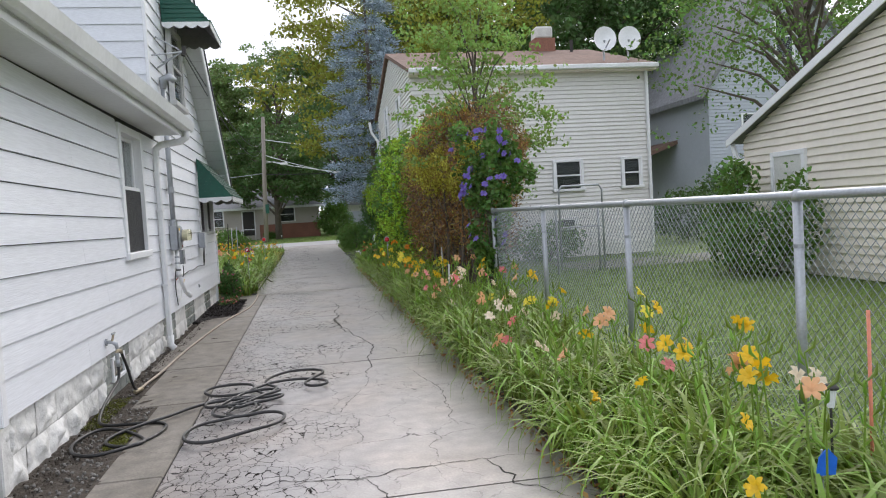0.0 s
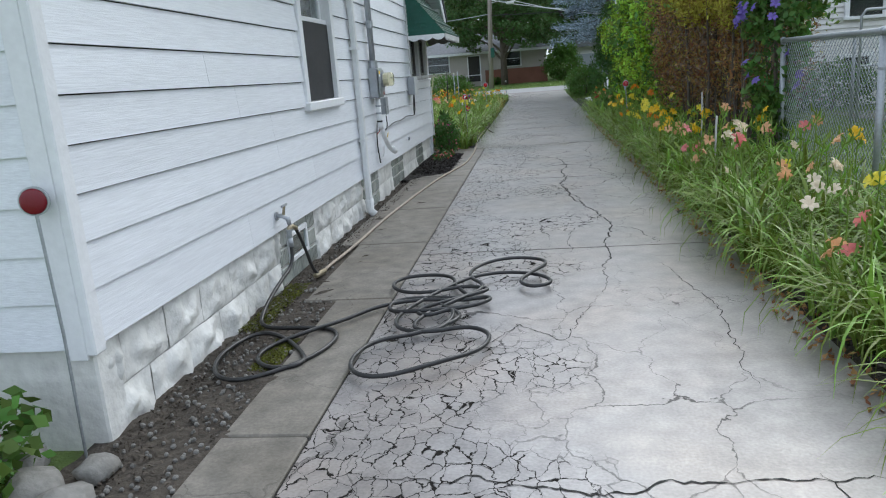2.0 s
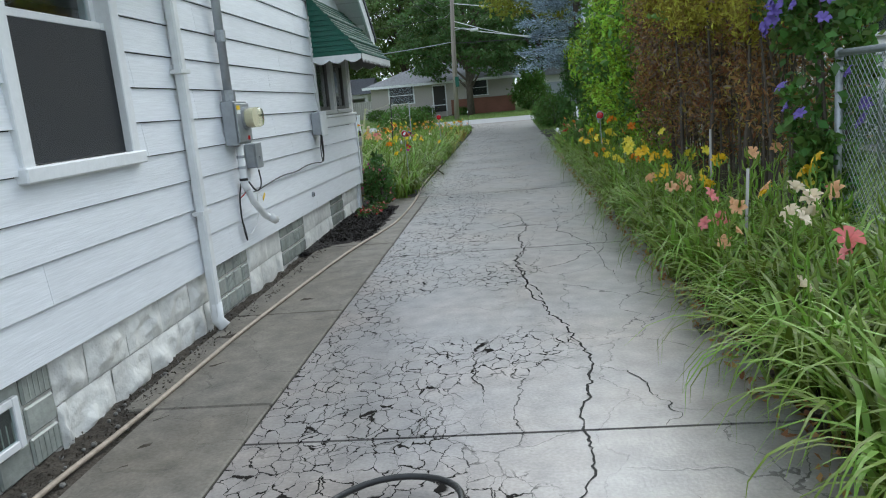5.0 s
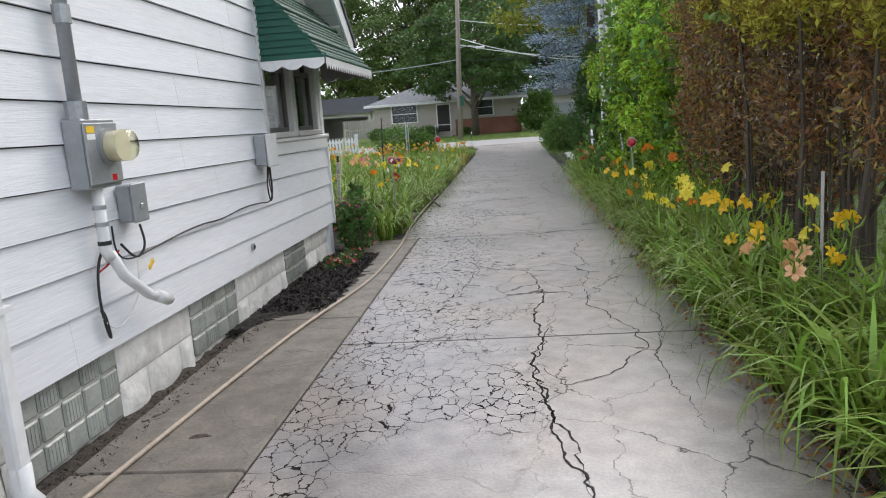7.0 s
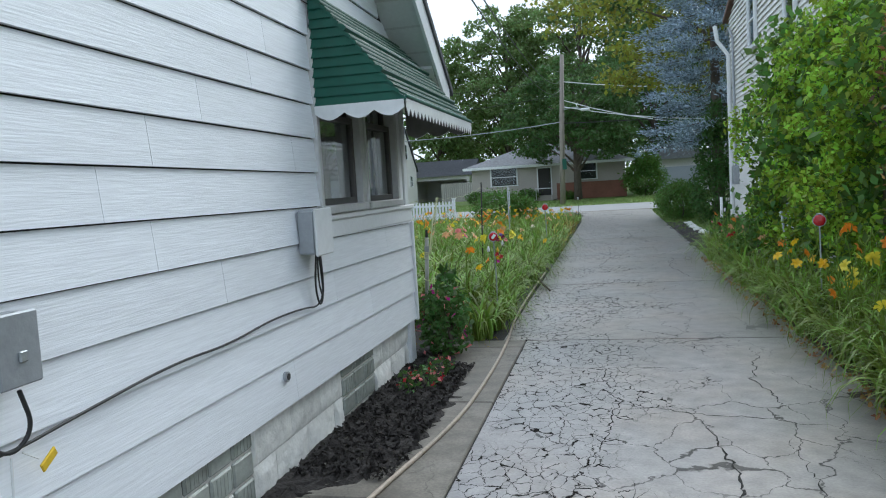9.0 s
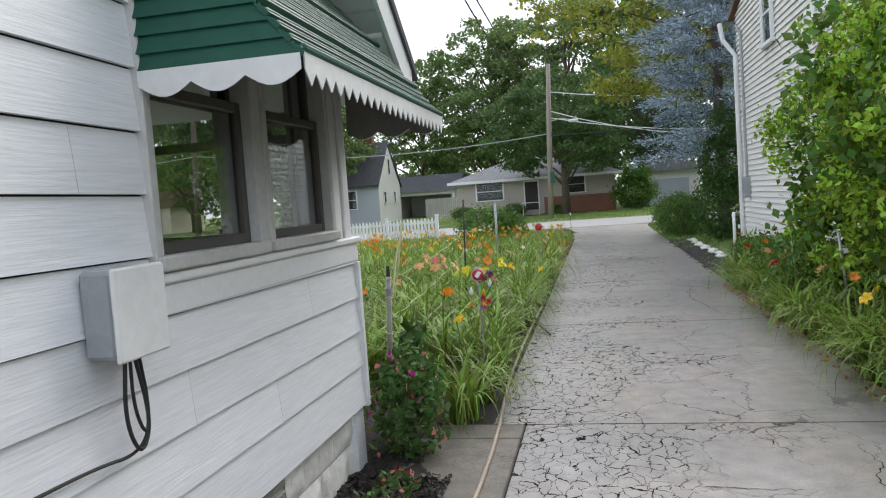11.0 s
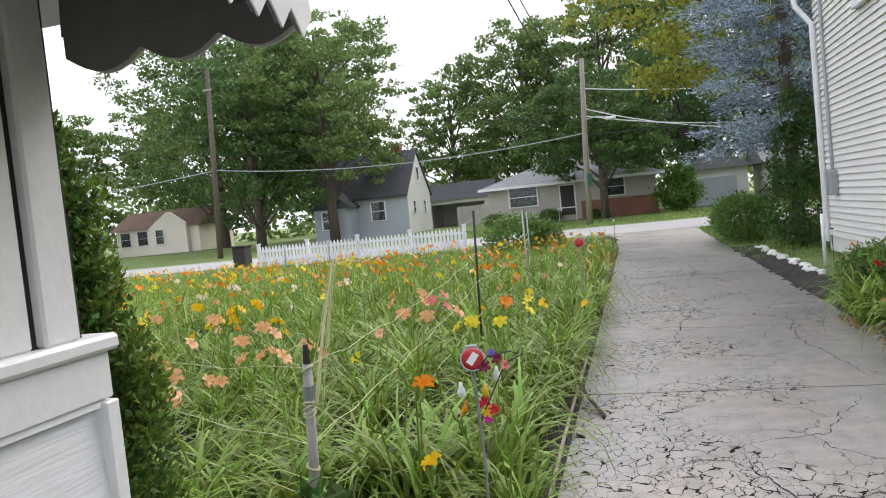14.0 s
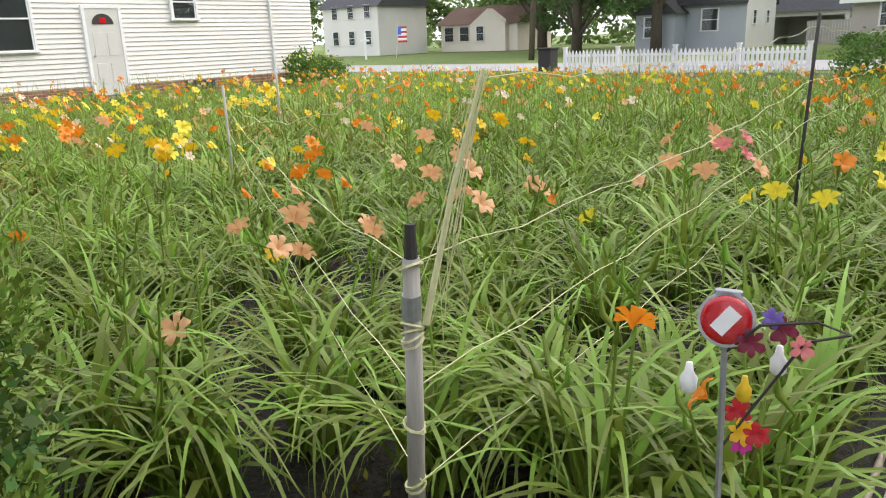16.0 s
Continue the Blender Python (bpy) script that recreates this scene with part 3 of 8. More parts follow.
# soil and dust washed from the bed over the slab edge
wash_y = np.linspace(1.5, 23.0, 260)
wash = [DRIVE_R + 0.07 + 0.06 * noise.noise(Vector((0.0, 0.9 * q, 2.0))) + 0.05 * noise.noise(Vector((0.0, 4.0 * q, 7.0))) + mrng.normal() * 0.012 for q in wash_y]
g = Geo()
g.add([(e + (1.55 - e) * i / 5, q, 0.0165 + (0.012 + mrng.normal() * 0.005 if 0 < i else 0.0)) for q, e in zip(wash_y, wash) for i in range(6)],
      [(j * 6 + i, j * 6 + i + 1, (j + 1) * 6 + i + 1, (j + 1) * 6 + i) for j in range(259) for i in range(5)])
solid("soil_wash", g, MAT["soil"], "brown soil spilling over the edge of the drive", "soil", kind="structure")
sheet("soil_strip", MAT["soil"], -1.9, -1.25, 4.0, 12.2, 0.004, "gravelly soil strip along the foundation", "soil", 8, 90, 0.010, seed=4)
road = sheet("road", MAT["road"], -200, 200, STREET0, STREET1, 0.0, "pale grey asphalt street", "road")
sheet("verge_path", MAT["path"], -1.8, 1.6, STREET0 - 0.9, STREET0 + 0.05, 0.012, "concrete apron of the driveway at the street", "apron", kind="structure")

driveway = thing("driveway", "cracked grey concrete driveway with worn slabs", "driveway", kind="structure")
JOINTS = [-3.5, 0.1, 3.85, 7.63, 11.40, 15.55, 19.18, 23.0, 26.8, 30.5, 34.3, 38.1, STREET0 - 0.9]
for a, b in zip(JOINTS, JOINTS[1:]):
    g = Geo()
    left = DRIVE_L if a < 15 else -1.17
    far = 0.45 * max(0, (b - 36) / 5)
    g.prism([(left, a + 0.009, -0.1), (DRIVE_R, a + 0.009, -0.1), (DRIVE_R + far * 0.2, b - 0.009, -0.1), (left - far, b - 0.009, -0.1)], (0, 0, 0.112))
    part("slab", g, MAT["drive"], driveway)
part("joint_filler", Geo().box(-1.3, DRIVE_R - 0.02, -3, STREET0 - 0.9, -0.09, 0.004), MAT["crack"], driveway, "dark dirt in the joints")


def ribbon(pts, w, z, rng, jag=0.02, step=0.05):
    """A thin ragged strip along points on the ground."""
    line = [Vector((*p, 0)) for p in pts]
    out = []
    for a, b in zip(line, line[1:]):
        k = max(1, int((b - a).length / step))
        out += [a.lerp(b, i / k) for i in range(k)]
    out.append(line[-1])
    off, pos = np.zeros(2), []
    for p in out:
        off = off * 0.8 + rng.normal(size=2) * jag
        pos.append(p + Vector((off[0], off[1], 0)))
    g = Geo()
    vs = []
    for i, p in enumerate(pos):
        d = (pos[min(i + 1, len(pos) - 1)] - pos[max(i - 1, 0)]).normalized()
        s = Vector((-d.y, d.x, 0)) * w * rng.uniform(0.35, 1.3) * min(1, 0.25 + 3 * min(i, len(pos) - 1 - i) / len(pos))
        vs += [(p.x + s.x, p.y + s.y, z), (p.x - s.x, p.y - s.y, z)]
    return g.add(vs, [(2 * i, 2 * i + 2, 2 * i + 3, 2 * i + 1) for i in range(len(pos) - 1)])


crng = np.random.default_rng(5)
CRACKS = [
    ([(0.39, 6.45), (0.46, 6.82), (0.47, 7.24), (0.61, 8.36), (0.57, 8.96), (0.38, 9.59), (0.28, 10.9), (0.44, 11.8)], 0.011),
    ([(0.61, 8.36), (0.79, 8.3), (0.92, 7.72), (0.83, 7.6)], 0.006),
    ([(0.09, 7.96), (0.03, 8.6), (0.15, 8.95)], 0.006),
    ([(0.46, 9.4), (0.33, 10.1), (0.33, 10.46), (0.28, 10.9), (0.34, 11.3), (0.29, 11.93), (0.39, 12.5), (0.3, 13.3)], 0.013),
    ([(0.28, 10.9), (0.42, 10.53), (0.67, 10.68), (0.93, 11.13), (0.92, 11.5), (0.69, 12.1), (0.75, 13.0)], 0.007),
    ([(1.0, 9.9), (0.95, 10.6), (1.1, 11.6), (1.0, 12.6)], 0.006),
    ([(-0.4, 13.7), (0.3, 13.4), (1.1, 13.2)], 0.007),
    ([(-0.3, 12.4), (-0.15, 13.6), (-0.3, 14.8)], 0.008),
    ([(0.9, 13.3), (0.75, 14.2), (0.95, 15.2)], 0.007),
    ([(-0.04, 14.52), (0.49, 14.51)], 0.006),
    ([(-0.7, 4.3), (0.2, 4.2), (0.9, 4.3), (1.3, 4.2)], 0.008),
    ([(0.2, 4.2), (0.35, 3.6), (0.3, 3.0)], 0.008),
    ([(0.9, 4.3), (1.05, 3.8), (1.25, 3.5)], 0.008),
    ([(-0.27, 18.0), (-0.06, 17.16), (0.39, 17.27), (0.9, 17.5)], 0.009),
    ([(-0.06, 17.16), (-0.27, 16.76), (-0.37, 16.2)], 0.007),
    ([(-1.1, 18.55), (-0.89, 19.15)], 0.008),
    ([(-0.28, 17.94), (0.27, 18.14), (0.7, 18.9)], 0.006),
    ([(-0.44, 20.83), (-0.28, 22.07), (0.0, 23.3)], 0.009),
    ([(-0.92, 21.9), (0.0, 21.75), (0.73, 21.7), (1.2, 21.4)], 0.008),
    ([(0.9, 19.3), (0.7, 21.0), (0.9, 22.5)], 0.007),
    ([(0.0, 25.7), (0.3, 27.3), (0.2, 28.9)], 0.010),
    ([(-0.6, 30), (0.1, 31.2), (0.6, 31.0)], 0.012),
    ([(0.2, 36), (0.6, 38), (0.3, 39.5)], 0.014),
    ([(-0.5, 5.3), (-0.1, 5.9), (0.1, 5.6), (0.39, 6.45)], 0.005),
    ([(0.9, 5.0), (1.0, 6.2), (0.85, 7.1)], 0.005),
]
for pts, w in CRACKS:
    part("crack", ribbon(pts, w * 0.6, 0.0145, crng, 0.011, 0.028), MAT["crack"], driveway)

walkway = thing("walkway", "damp brown-grey concrete path beside the house", "path", kind="structure")
WJ = [1.5, 4.6, 6.46, 8.05, 9.66, 12.05, 13.6, 15.25, 15.54]
for a, b in zip(WJ, WJ[1:]):
    part("slab", Geo().box(-1.34 if b < 6.6 else -1.56 if b < 8.2 else -1.74, DRIVE_L - 0.012, a + 0.006, b - 0.006, -0.08, 0.02, 0.008), MAT["path"], walkway)

# ---- the white house beside the drive ----
WX = -1.8


SAG = 0.0075  # the courses fall towards the street


def board(g, y0, y1, z0, z1, x=WX, s=1):
    """One lapped board on a wall that faces along x."""
    t0, t1 = 0.022, 0.006
    prof = ((0.004, z0 + 0.007), (t0, z0 + 0.007), (t0 * 0.95, z0 + 0.018), (t1, z1 + 0.001), (0, z1 + 0.001))
    ends = [(x + s * a, y, b + SAG * (11 - y)) for y in (y0, y1) for a, b in prof]
    g.add(ends, [(0, 1, 2, 3, 4), (9, 8, 7, 6, 5)] + [(i, i + 5, (i + 1) % 5 + 5, (i + 1) % 5) for i in range(5)])
    return g


house = thing("white_house", "white lap-sided house with green awnings", "house")
# Wall core is black so the gaps between boards look deeply shaded
wall_e = part("wall_side", Geo().box(WX - 0.16, WX - 0.001, 4.56, 7.78, 0.44, 2.68).box(WX - 0.16, WX - 0.001, 8.71, 12.92, 0.44, 2.68).box(WX - 0.16, WX - 0.001, 7.78, 8.71, 0.44, 1.27).box(WX - 0.16, WX - 0.001, 7.78, 8.71, 2.52, 2.68)
              .box(WX - 0.16, WX - 0.001, 12.92, 14.80, 0.44, 1.34).box(WX - 0.16, WX - 0.001, 14.46, 14.80, 1.34, 2.40), MAT["lap_shade"], house)
TOP = lambda y: 6.2 - (y - 9.6) * 0.72 if y > 9.6 else 2.62
part("gable_wall", Geo().prism([(WX - 0.16, 9.56, 2.66), (WX - 0.16, 14.78, 2.5), (WX - 0.16, 9.56, 6.2)], (0.158, 0, 0)), MAT["lap_shade"], house)
OPEN = [(7.72, 8.75, 1.24, 2.56), (12.90, 14.86, 1.32, 2.44)]
srng = random.Random(3)
row, z = 0, 0.432
while z < 6.1:
    lo, hi = 4.56, 14.82
    zt = z + 0.1935
    if z > 2.55:
        lo = 9.55
        hi = min(14.8, 9.6 + (6.2 - z) / 0.72 - 0.12)
    seams = [lo]
    q = lo + srng.uniform(1.2, 3.4)
    while q < hi - 0.6:
        seams.append(q)
        q += srng.choice((2.44, 3.66, 1.22, 2.44)) + srng.uniform(-0.15, 0.15)
    seams.append(hi)
    for a, b in zip(seams, seams[1:]):
        pieces = [(a, b, z, zt)]
        for o0, o1, p0, p1 in OPEN:
            nxt = []
            for c, d, e, f in pieces:
                if d <= o0 or c >= o1 or f <= p0 or e >= p1:
                    nxt.append((c, d, e, f))
                    continue
                if c < o0:
                    nxt.append((c, o0, e, f))
                if d > o1:
                    nxt.append((o1, d, e, f))
                if e < p0:
                    nxt.append((max(c, o0), min(d, o1), e, p0))
                if f > p1:
                    nxt.append((max(c, o0), min(d, o1), p1, f))
            pieces = nxt
        for c, d, e, f in pieces:
            e -= 0.034 if row == 0 else 0
            if d - c > 0.03 and f - e > 0.03:
                part("board", board(Geo(), c + 0.001, d - 0.001, e, f), MAT["siding"], wall_e)
    z, row = zt, row + 1
# rear face (towards the yard) with its boards
wall_r = part("wall_rear", Geo().box(-9.0, WX - 0.16, 4.56, 4.72, 0.44, 2.68), MAT["trim"], house)
z = 0.44
while z < 2.55:
    g = Geo()
    g.prism([(-9, 4.56, z), (-9, 4.538, z), (-9, 4.553, z + 0.212), (-9, 4.56, z + 0.212)], (9 + WX - 0.002, 0, 0))
    part("board", g, MAT["siding"], wall_r)
    z += 0.1975
wall_u = part("wall_upper", Geo().box(-9.0, WX - 0.16, 9.56, 9.7, 2.6, 6.2), MAT["trim"], house)
z = 2.77
while z < 6.1:
    part("board", Geo().prism([(-9, 9.56, z), (-9, 9.538, z), (-9, 9.553, z + 0.212), (-9, 9.56, z + 0.212)], (9 + WX - 0.002, 0, 0)), MAT["siding"], wall_u)
    z += 0.2
part("corner_board", Geo().box(WX - 0.012, WX + 0.03, 4.52, 4.60, 0.42, 2.62, 0.006).box(WX - 0.10, WX - 0.0125, 4.522, 4.537, 0.40, 2.6, 0.003), MAT["trim"], house, "white corner trim")
part("corner_board", Geo().box(WX - 0.012, WX + 0.036, 14.803, 14.845, 0.36, 1.195, 0.004), MAT["trim"], house, "white corner trim")
part("corner_board", Geo().box(WX - 0.012, WX + 0.028, 9.53, 9.60, 2.72, 6.0, 0.006), MAT["trim"], house, "white corner trim")
part("wall_front", Geo().box(-9.0, WX, 14.66, 14.80, 0.0, 1.33), MAT["siding"], house)
part("wall_far", Geo().box(-9.0, -8.85, 4.6, 12.7, 0.0, 2.6).box(-9.0, -8.85, 12.7, 14.66, 0.0, 1.2).box(-9.0, -8.85, 12.7, 14.66, 2.35, 2.6), MAT["siding"], house)
# Added room shell, coloured near-black and grey so the rooms look unlit
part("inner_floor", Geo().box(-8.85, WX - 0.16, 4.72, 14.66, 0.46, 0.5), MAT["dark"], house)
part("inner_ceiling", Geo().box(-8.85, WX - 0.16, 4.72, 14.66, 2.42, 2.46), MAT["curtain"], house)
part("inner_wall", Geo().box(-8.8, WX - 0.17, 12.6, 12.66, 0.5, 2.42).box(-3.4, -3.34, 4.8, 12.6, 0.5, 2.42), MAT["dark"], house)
# foundation of painted blocks
found = part("foundation", Geo().box(WX - 0.30, WX - 0.05, 4.60, 14.78, -0.1, 0.44), MAT["mortar"], house, "whitewashed block foundation")
HOLES = [(6.86, 7.72), (9.50, 10.30), (11.18, 11.95), (13.15, 13.78)]
brng = random.Random(9)
for k, (z0, z1) in enumerate(((-0.06, 0.19), (0.192, 0.442))):
    y = 4.60 - (0.2 if k else 0)
    while y < 14.78:
        y1 = y + 0.4
        spans = [(max(y, 4.58), min(y1, 14.77))]
        for h0, h1 in HOLES:
            spans = [s for a, b in spans for s in ((a, min(b, h0)), (max(a, h1), b)) if s[1] - s[0] > 0.02]
        for a, b in spans:
            j = brng.uniform(-0.006, 0.008)
            rough = 1.0 if a < 9.6 else 0.2
            g = Geo()
            ny, nz = 16, 10
            vs = []
            for iz in range(nz + 1):
                for iy in range(ny + 1):
                    py, pz = a + 0.002 + (b - a - 0.004) * iy / ny, z0 + 0.002 + (z1 - z0 - 0.004) * iz / nz
                    rim = min(1.0, 3.2 * min(iy, ny - iy) / ny + 0.15, 3.2 * min(iz, nz - iz) / nz + 0.15)
                    lump = noise.noise(Vector((py * 7, pz * 9, j * 900))) * 0.042 + abs(noise.noise(Vector((py * 17, pz * 21, 5)))) * 0.036
                    vs.append((WX - 0.044 + (0.016 + j + lump * rough) * rim, py, pz))
            g.add(vs, [(i * (ny + 1) + q, i * (ny + 1) + q + 1, (i + 1) * (ny + 1) + q + 1, (i + 1) * (ny + 1) + q) for i in range(nz) for q in range(ny)])
            part("block", g, MAT["block"], found, smooth=True)
        y = y1
part("foundation_rear", Geo().box(-9.0, WX - 0.02, 4.58, 4.75, -0.1, 0.45, 0.01), MAT["block"], house, "rough whitewashed stone foundation")
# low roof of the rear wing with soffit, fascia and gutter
# Soffit colour is darker than the trim to carry the eave's shade
part("soffit", Geo().box(WX - 0.01, -1.42, 3.95, 9.54, 2.62, 2.64), MAT["soffit"], house, "white soffit greyed for the shade under the eave")
part("low_roof", Geo().prism([(-1.38, 3.9, 2.72), (-1.38, 3.9, 2.78), (-5.4, 3.9, 4.0), (-9.2, 3.9, 2.78), (-9.2, 3.9, 2.72)], (0, 5.64, 0)), MAT["darkroof"], house)
part("fascia", Geo().box(-1.44, -1.42, 3.92, 9.52, 2.58, 2.74), MAT["trim"], house)
g = Geo()
prof = [(-1.42, 2.75), (-1.42, 2.645), (-1.36, 2.63), (-1.32, 2.65), (-1.305, 2.70), (-1.29, 2.75), (-1.30, 2.755), (-1.315, 2.71), (-1.33, 2.66), (-1.36, 2.645), (-1.41, 2.66), (-1.41, 2.75)]
g.prism([(a, 3.88, b) for a, b in prof], (0, 5.64, 0))
part("gutter", g, MAT["white_tin"], house, "white aluminium gutter")
# steep main roof with its rake overhang
RS = 0.72
rake = [(9.5, 6.36), (15.25, 6.36 - 5.75 * RS)]
part("rake_soffit", Geo().prism([(WX, a, b - 0.10) for a, b in rake] + [(-1.50, b0, c0 - 0.10) for b0, c0 in rake[::-1]], (0, 0, 0.02)), MAT["soffit"], house, "grey-white boarded soffit, shade put into its colour")
g = Geo()
for i in range(26):
    y0 = 9.6 + i * 0.22
    z0 = 6.36 - (y0 - 9.5) * RS - 0.106
    g.prism([(WX, y0, z0), (WX, y0 + 0.012, z0 - 0.009), (WX, y0 + 0.02, z0 - 0.012)], (0.30, 0, 0))
part("soffit_grooves", g, MAT["weathered_shade_trim"], house)
part("rake_board", Geo().prism([(-1.50, 9.5, 6.22), (-1.50, 15.25, 6.22 - 5.75 * RS), (-1.50, 15.25, 6.44 - 5.75 * RS), (-1.50, 9.5, 6.44)], (0.022, 0, 0)), MAT["trim"], house, "white rake board")
part("main_roof", Geo().prism([(-1.46, 9.5, 6.44), (-1.46, 15.32, 6.44 - 5.82 * RS), (-1.46, 15.32, 6.50 - 5.82 * RS), (-1.46, 9.5, 6.50)], (-7.8, 0, 0)), MAT["darkroof"], house, "dark shingle roof")
part("eave_box", Geo().prism([(-1.52, 14.8, 2.42), (-1.52, 15.24, 2.13), (-1.52, 15.24, 2.29), (-1.52, 14.8, 2.6)], (-7.6, 0, 0)), MAT["trim"], house)


# ---- neighbouring houses ----
def lap(wall, mat, p0, u, nrm, length, z0, z1, step, left=None, right=None, proud=0.032, gap=0.014):
    """Rows of lapped boards along u from p0 on a wall; left and right give a row's ends by height."""
    p0, u, nrm, up = Vector(p0), Vector(u), Vector(nrm), Vector((0, 0, 1))
    z = z0
    while z < z1 - 0.01:
        zt = min(z + step, z1)
        a0, a1 = (left(z) if left else 0), (left(zt) if left else 0)
        b0, b1 = (right(z) if right else length), (right(zt) if right else length)
        if b0 - a0 > 0.05 and b1 >= a1:
            v = [p0 + u * a0 + nrm * proud + up * (z + gap), p0 + u * b0 + nrm * proud + up * (z + gap), p0 + u * b1 + nrm * 0.004 + up * zt, p0 + u * a1 + nrm * 0.004 + up * zt,
                 p0 + u * a0 + up * (z + gap), p0 + u * b0 + up * (z + gap), p0 + u * b1 + up * zt, p0 + u * a1 + up * zt]
            part("board", Geo().add(v, [(0, 1, 2, 3), (4, 5, 1, 0), (0, 3, 7, 4), (1, 5, 6, 2), (3, 2, 6, 7)]), MAT[mat], wall)
        z = zt
    return wall


def wall_window(parent, c, u, nrm, w, h, bars=1, mat="trim", name="window", two=True):
    """A window set on a wall at centre c: casing, sill, sash bars and panes."""
    c, u, nrm = Vector(c) + Vector(nrm) * 0.032, Vector(u), Vector(nrm)
    m = Matrix.Translation(c) @ Matrix((u, nrm, (0, 0, 1))).transposed().to_4x4()
    f = 0.07
    g = Geo()
    g.box(-w / 2 - f, -w / 2, -0.02, 0.05, -h / 2 - f, h / 2 + f, 0.006, m).box(w / 2, w / 2 + f, -0.02, 0.05, -h / 2 - f, h / 2 + f, 0.006, m)
    g.box(-w / 2, w / 2, -0.02, 0.05, h / 2, h / 2 + f, 0.006, m)
    win = part(name, g, MAT[mat], parent)
    part("sill", Geo().box(-w / 2 - f - 0.03, w / 2 + f + 0.03, -0.02, 0.08, -h / 2 - f, -h / 2, 0.006, m), MAT[mat], win)
    part("sash", Geo().box(-w / 2, w / 2, 0.0, 0.035, -0.02, 0.02, 0, m).box(-w / 2, -w / 2 + 0.035, 0.0, 0.03, -h / 2, h / 2, 0, m).box(w / 2 - 0.035, w / 2, 0.0, 0.03, -h / 2, h / 2, 0, m), MAT[mat], win)
    part("pane", Geo().box(-w / 2, w / 2, 0.008, 0.014, -h / 2, h / 2, 0, m), MAT["glass"], win)
    # Near-black sheet right behind the pane paints the room's darkness
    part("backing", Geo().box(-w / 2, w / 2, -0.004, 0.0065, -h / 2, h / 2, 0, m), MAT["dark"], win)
    return win


def panel_door(parent, c, u, nrm, w, h, mat="door"):
    c, u, nrm = Vector(c), Vector(u), Vector(nrm)
    m = Matrix.Translation(c) @ Matrix((u, nrm, (0, 0, 1))).transposed().to_4x4()
    g = Geo().box(-w / 2 - 0.09, -w / 2, -0.02, 0.06, 0, h + 0.09, 0.006, m).box(w / 2, w / 2 + 0.09, -0.02, 0.06, 0, h + 0.09, 0.006, m).box(-w / 2, w / 2, -0.02, 0.06, h, h + 0.09, 0.006, m)
    d = part("door", Geo().box(-w / 2, w / 2, 0.0, 0.04, 0.0, h, 0.004, m), MAT[mat], parent)
    part("door_frame", g, MAT["trim"], d)
    for x0 in (-0.5, 0.5):
        for z0, hh in ((0.26, 0.25), (0.60, 0.28)):
            part("panel", Geo().box((x0 * 0.42 - 0.14) * w, (x0 * 0.42 + 0.14) * w, 0.04, 0.05, (z0 - hh * 0.5) * h, (z0 + hh * 0.45) * h, 0.008, m), MAT[mat], d)
    part("handle", Geo().tube([m @ Vector((w * 0.38, 0.04, h * 0.46)), m @ Vector((w * 0.38, 0.10, h * 0.46))], 0.025, 8), MAT["galv"], d)
    return d, m


# neighbour across the flower bed
nb = thing("neighbour_house", "white two-storey vinyl-sided house with brown roof", "house")
NX0, NX1, NY0, NY1, NE = 2.95, 9.75, 20.0, 29.3, 5.25
NM = (NY0 + NY1) / 2
lap(part("wall_front", Geo().box(NX0 + 0.02, NX1, NY0 + 0.001, NY0 + 0.15, 0, NE), MAT["vinyl"], nb), "vinyl", (NX0, NY0, 0), (1, 0, 0), (0, -1, 0), NX1 - NX0, 0.3, NE, 0.115)
NSL = 0.29
lap(part("wall_side", Geo().box(NX0 + 0.001, NX0 + 0.15, NY0 + 0.15, NY1, 0, NE), MAT["vinyl"], nb), "vinyl", (NX0, NY1, 0), (0, -1, 0), (-1, 0, 0), NY1 - NY0, 0.3, NE + NSL * (NM - NY0), 0.115,
     lambda z: max(0, (z - NE) / NSL), lambda z: NY1 - NY0 - max(0, (z - NE) / NSL))
part("gable", Geo().prism([(NX0 + 0.02, NY0, NE), (NX0 + 0.02, NY1, NE), (NX0 + 0.02, NM, NE + NSL * (NM - NY0))], (6.7, 0, 0)), MAT["vinyl"], nb)
part("wall_back", Geo().box(NX0, NX1, NY1 - 0.1, NY1, 0, NE).box(NX1 - 0.1, NX1, NY0 + 0.2, NY1 - 0.1, 0, NE), MAT["vinyl"], nb)
zr = NE + NSL * (NM - NY0)
roof = part("roof", Geo().prism([(NX0 - 0.12, NY0 - 0.35, NE - 0.02), (NX0 - 0.12, NM, zr + 0.08), (NX0 - 0.12, NY1 + 0.35, NE - 0.02), (NX0 - 0.12, NY1 + 0.35, NE + 0.08), (NX0 - 0.12, NM, zr + 0.2), (NX0 - 0.12, NY0 - 0.35, NE + 0.08)], (NX1 - NX0 + 0.3, 0, 0)), MAT["shingle"], nb, "weathered brown shingle roof")
part("gutter", Geo().box(NX0 - 0.1, NX1 + 0.18, NY0 - 0.46, NY0 - 0.34, NE - 0.06, NE + 0.07, 0.02), MAT["white_tin"], nb)
part("fascia", Geo().box(NX0 - 0.1, NX1 + 0.15, NY0 - 0.33, NY0 - 0.01, NE - 0.10, NE - 0.03), MAT["cream"], nb)
ch = part("chimney", Geo().box(7.9, 8.6, NM - 0.35, NM + 0.35, zr - 0.4, zr + 0.55), MAT["brick"], roof, "brick chimney")
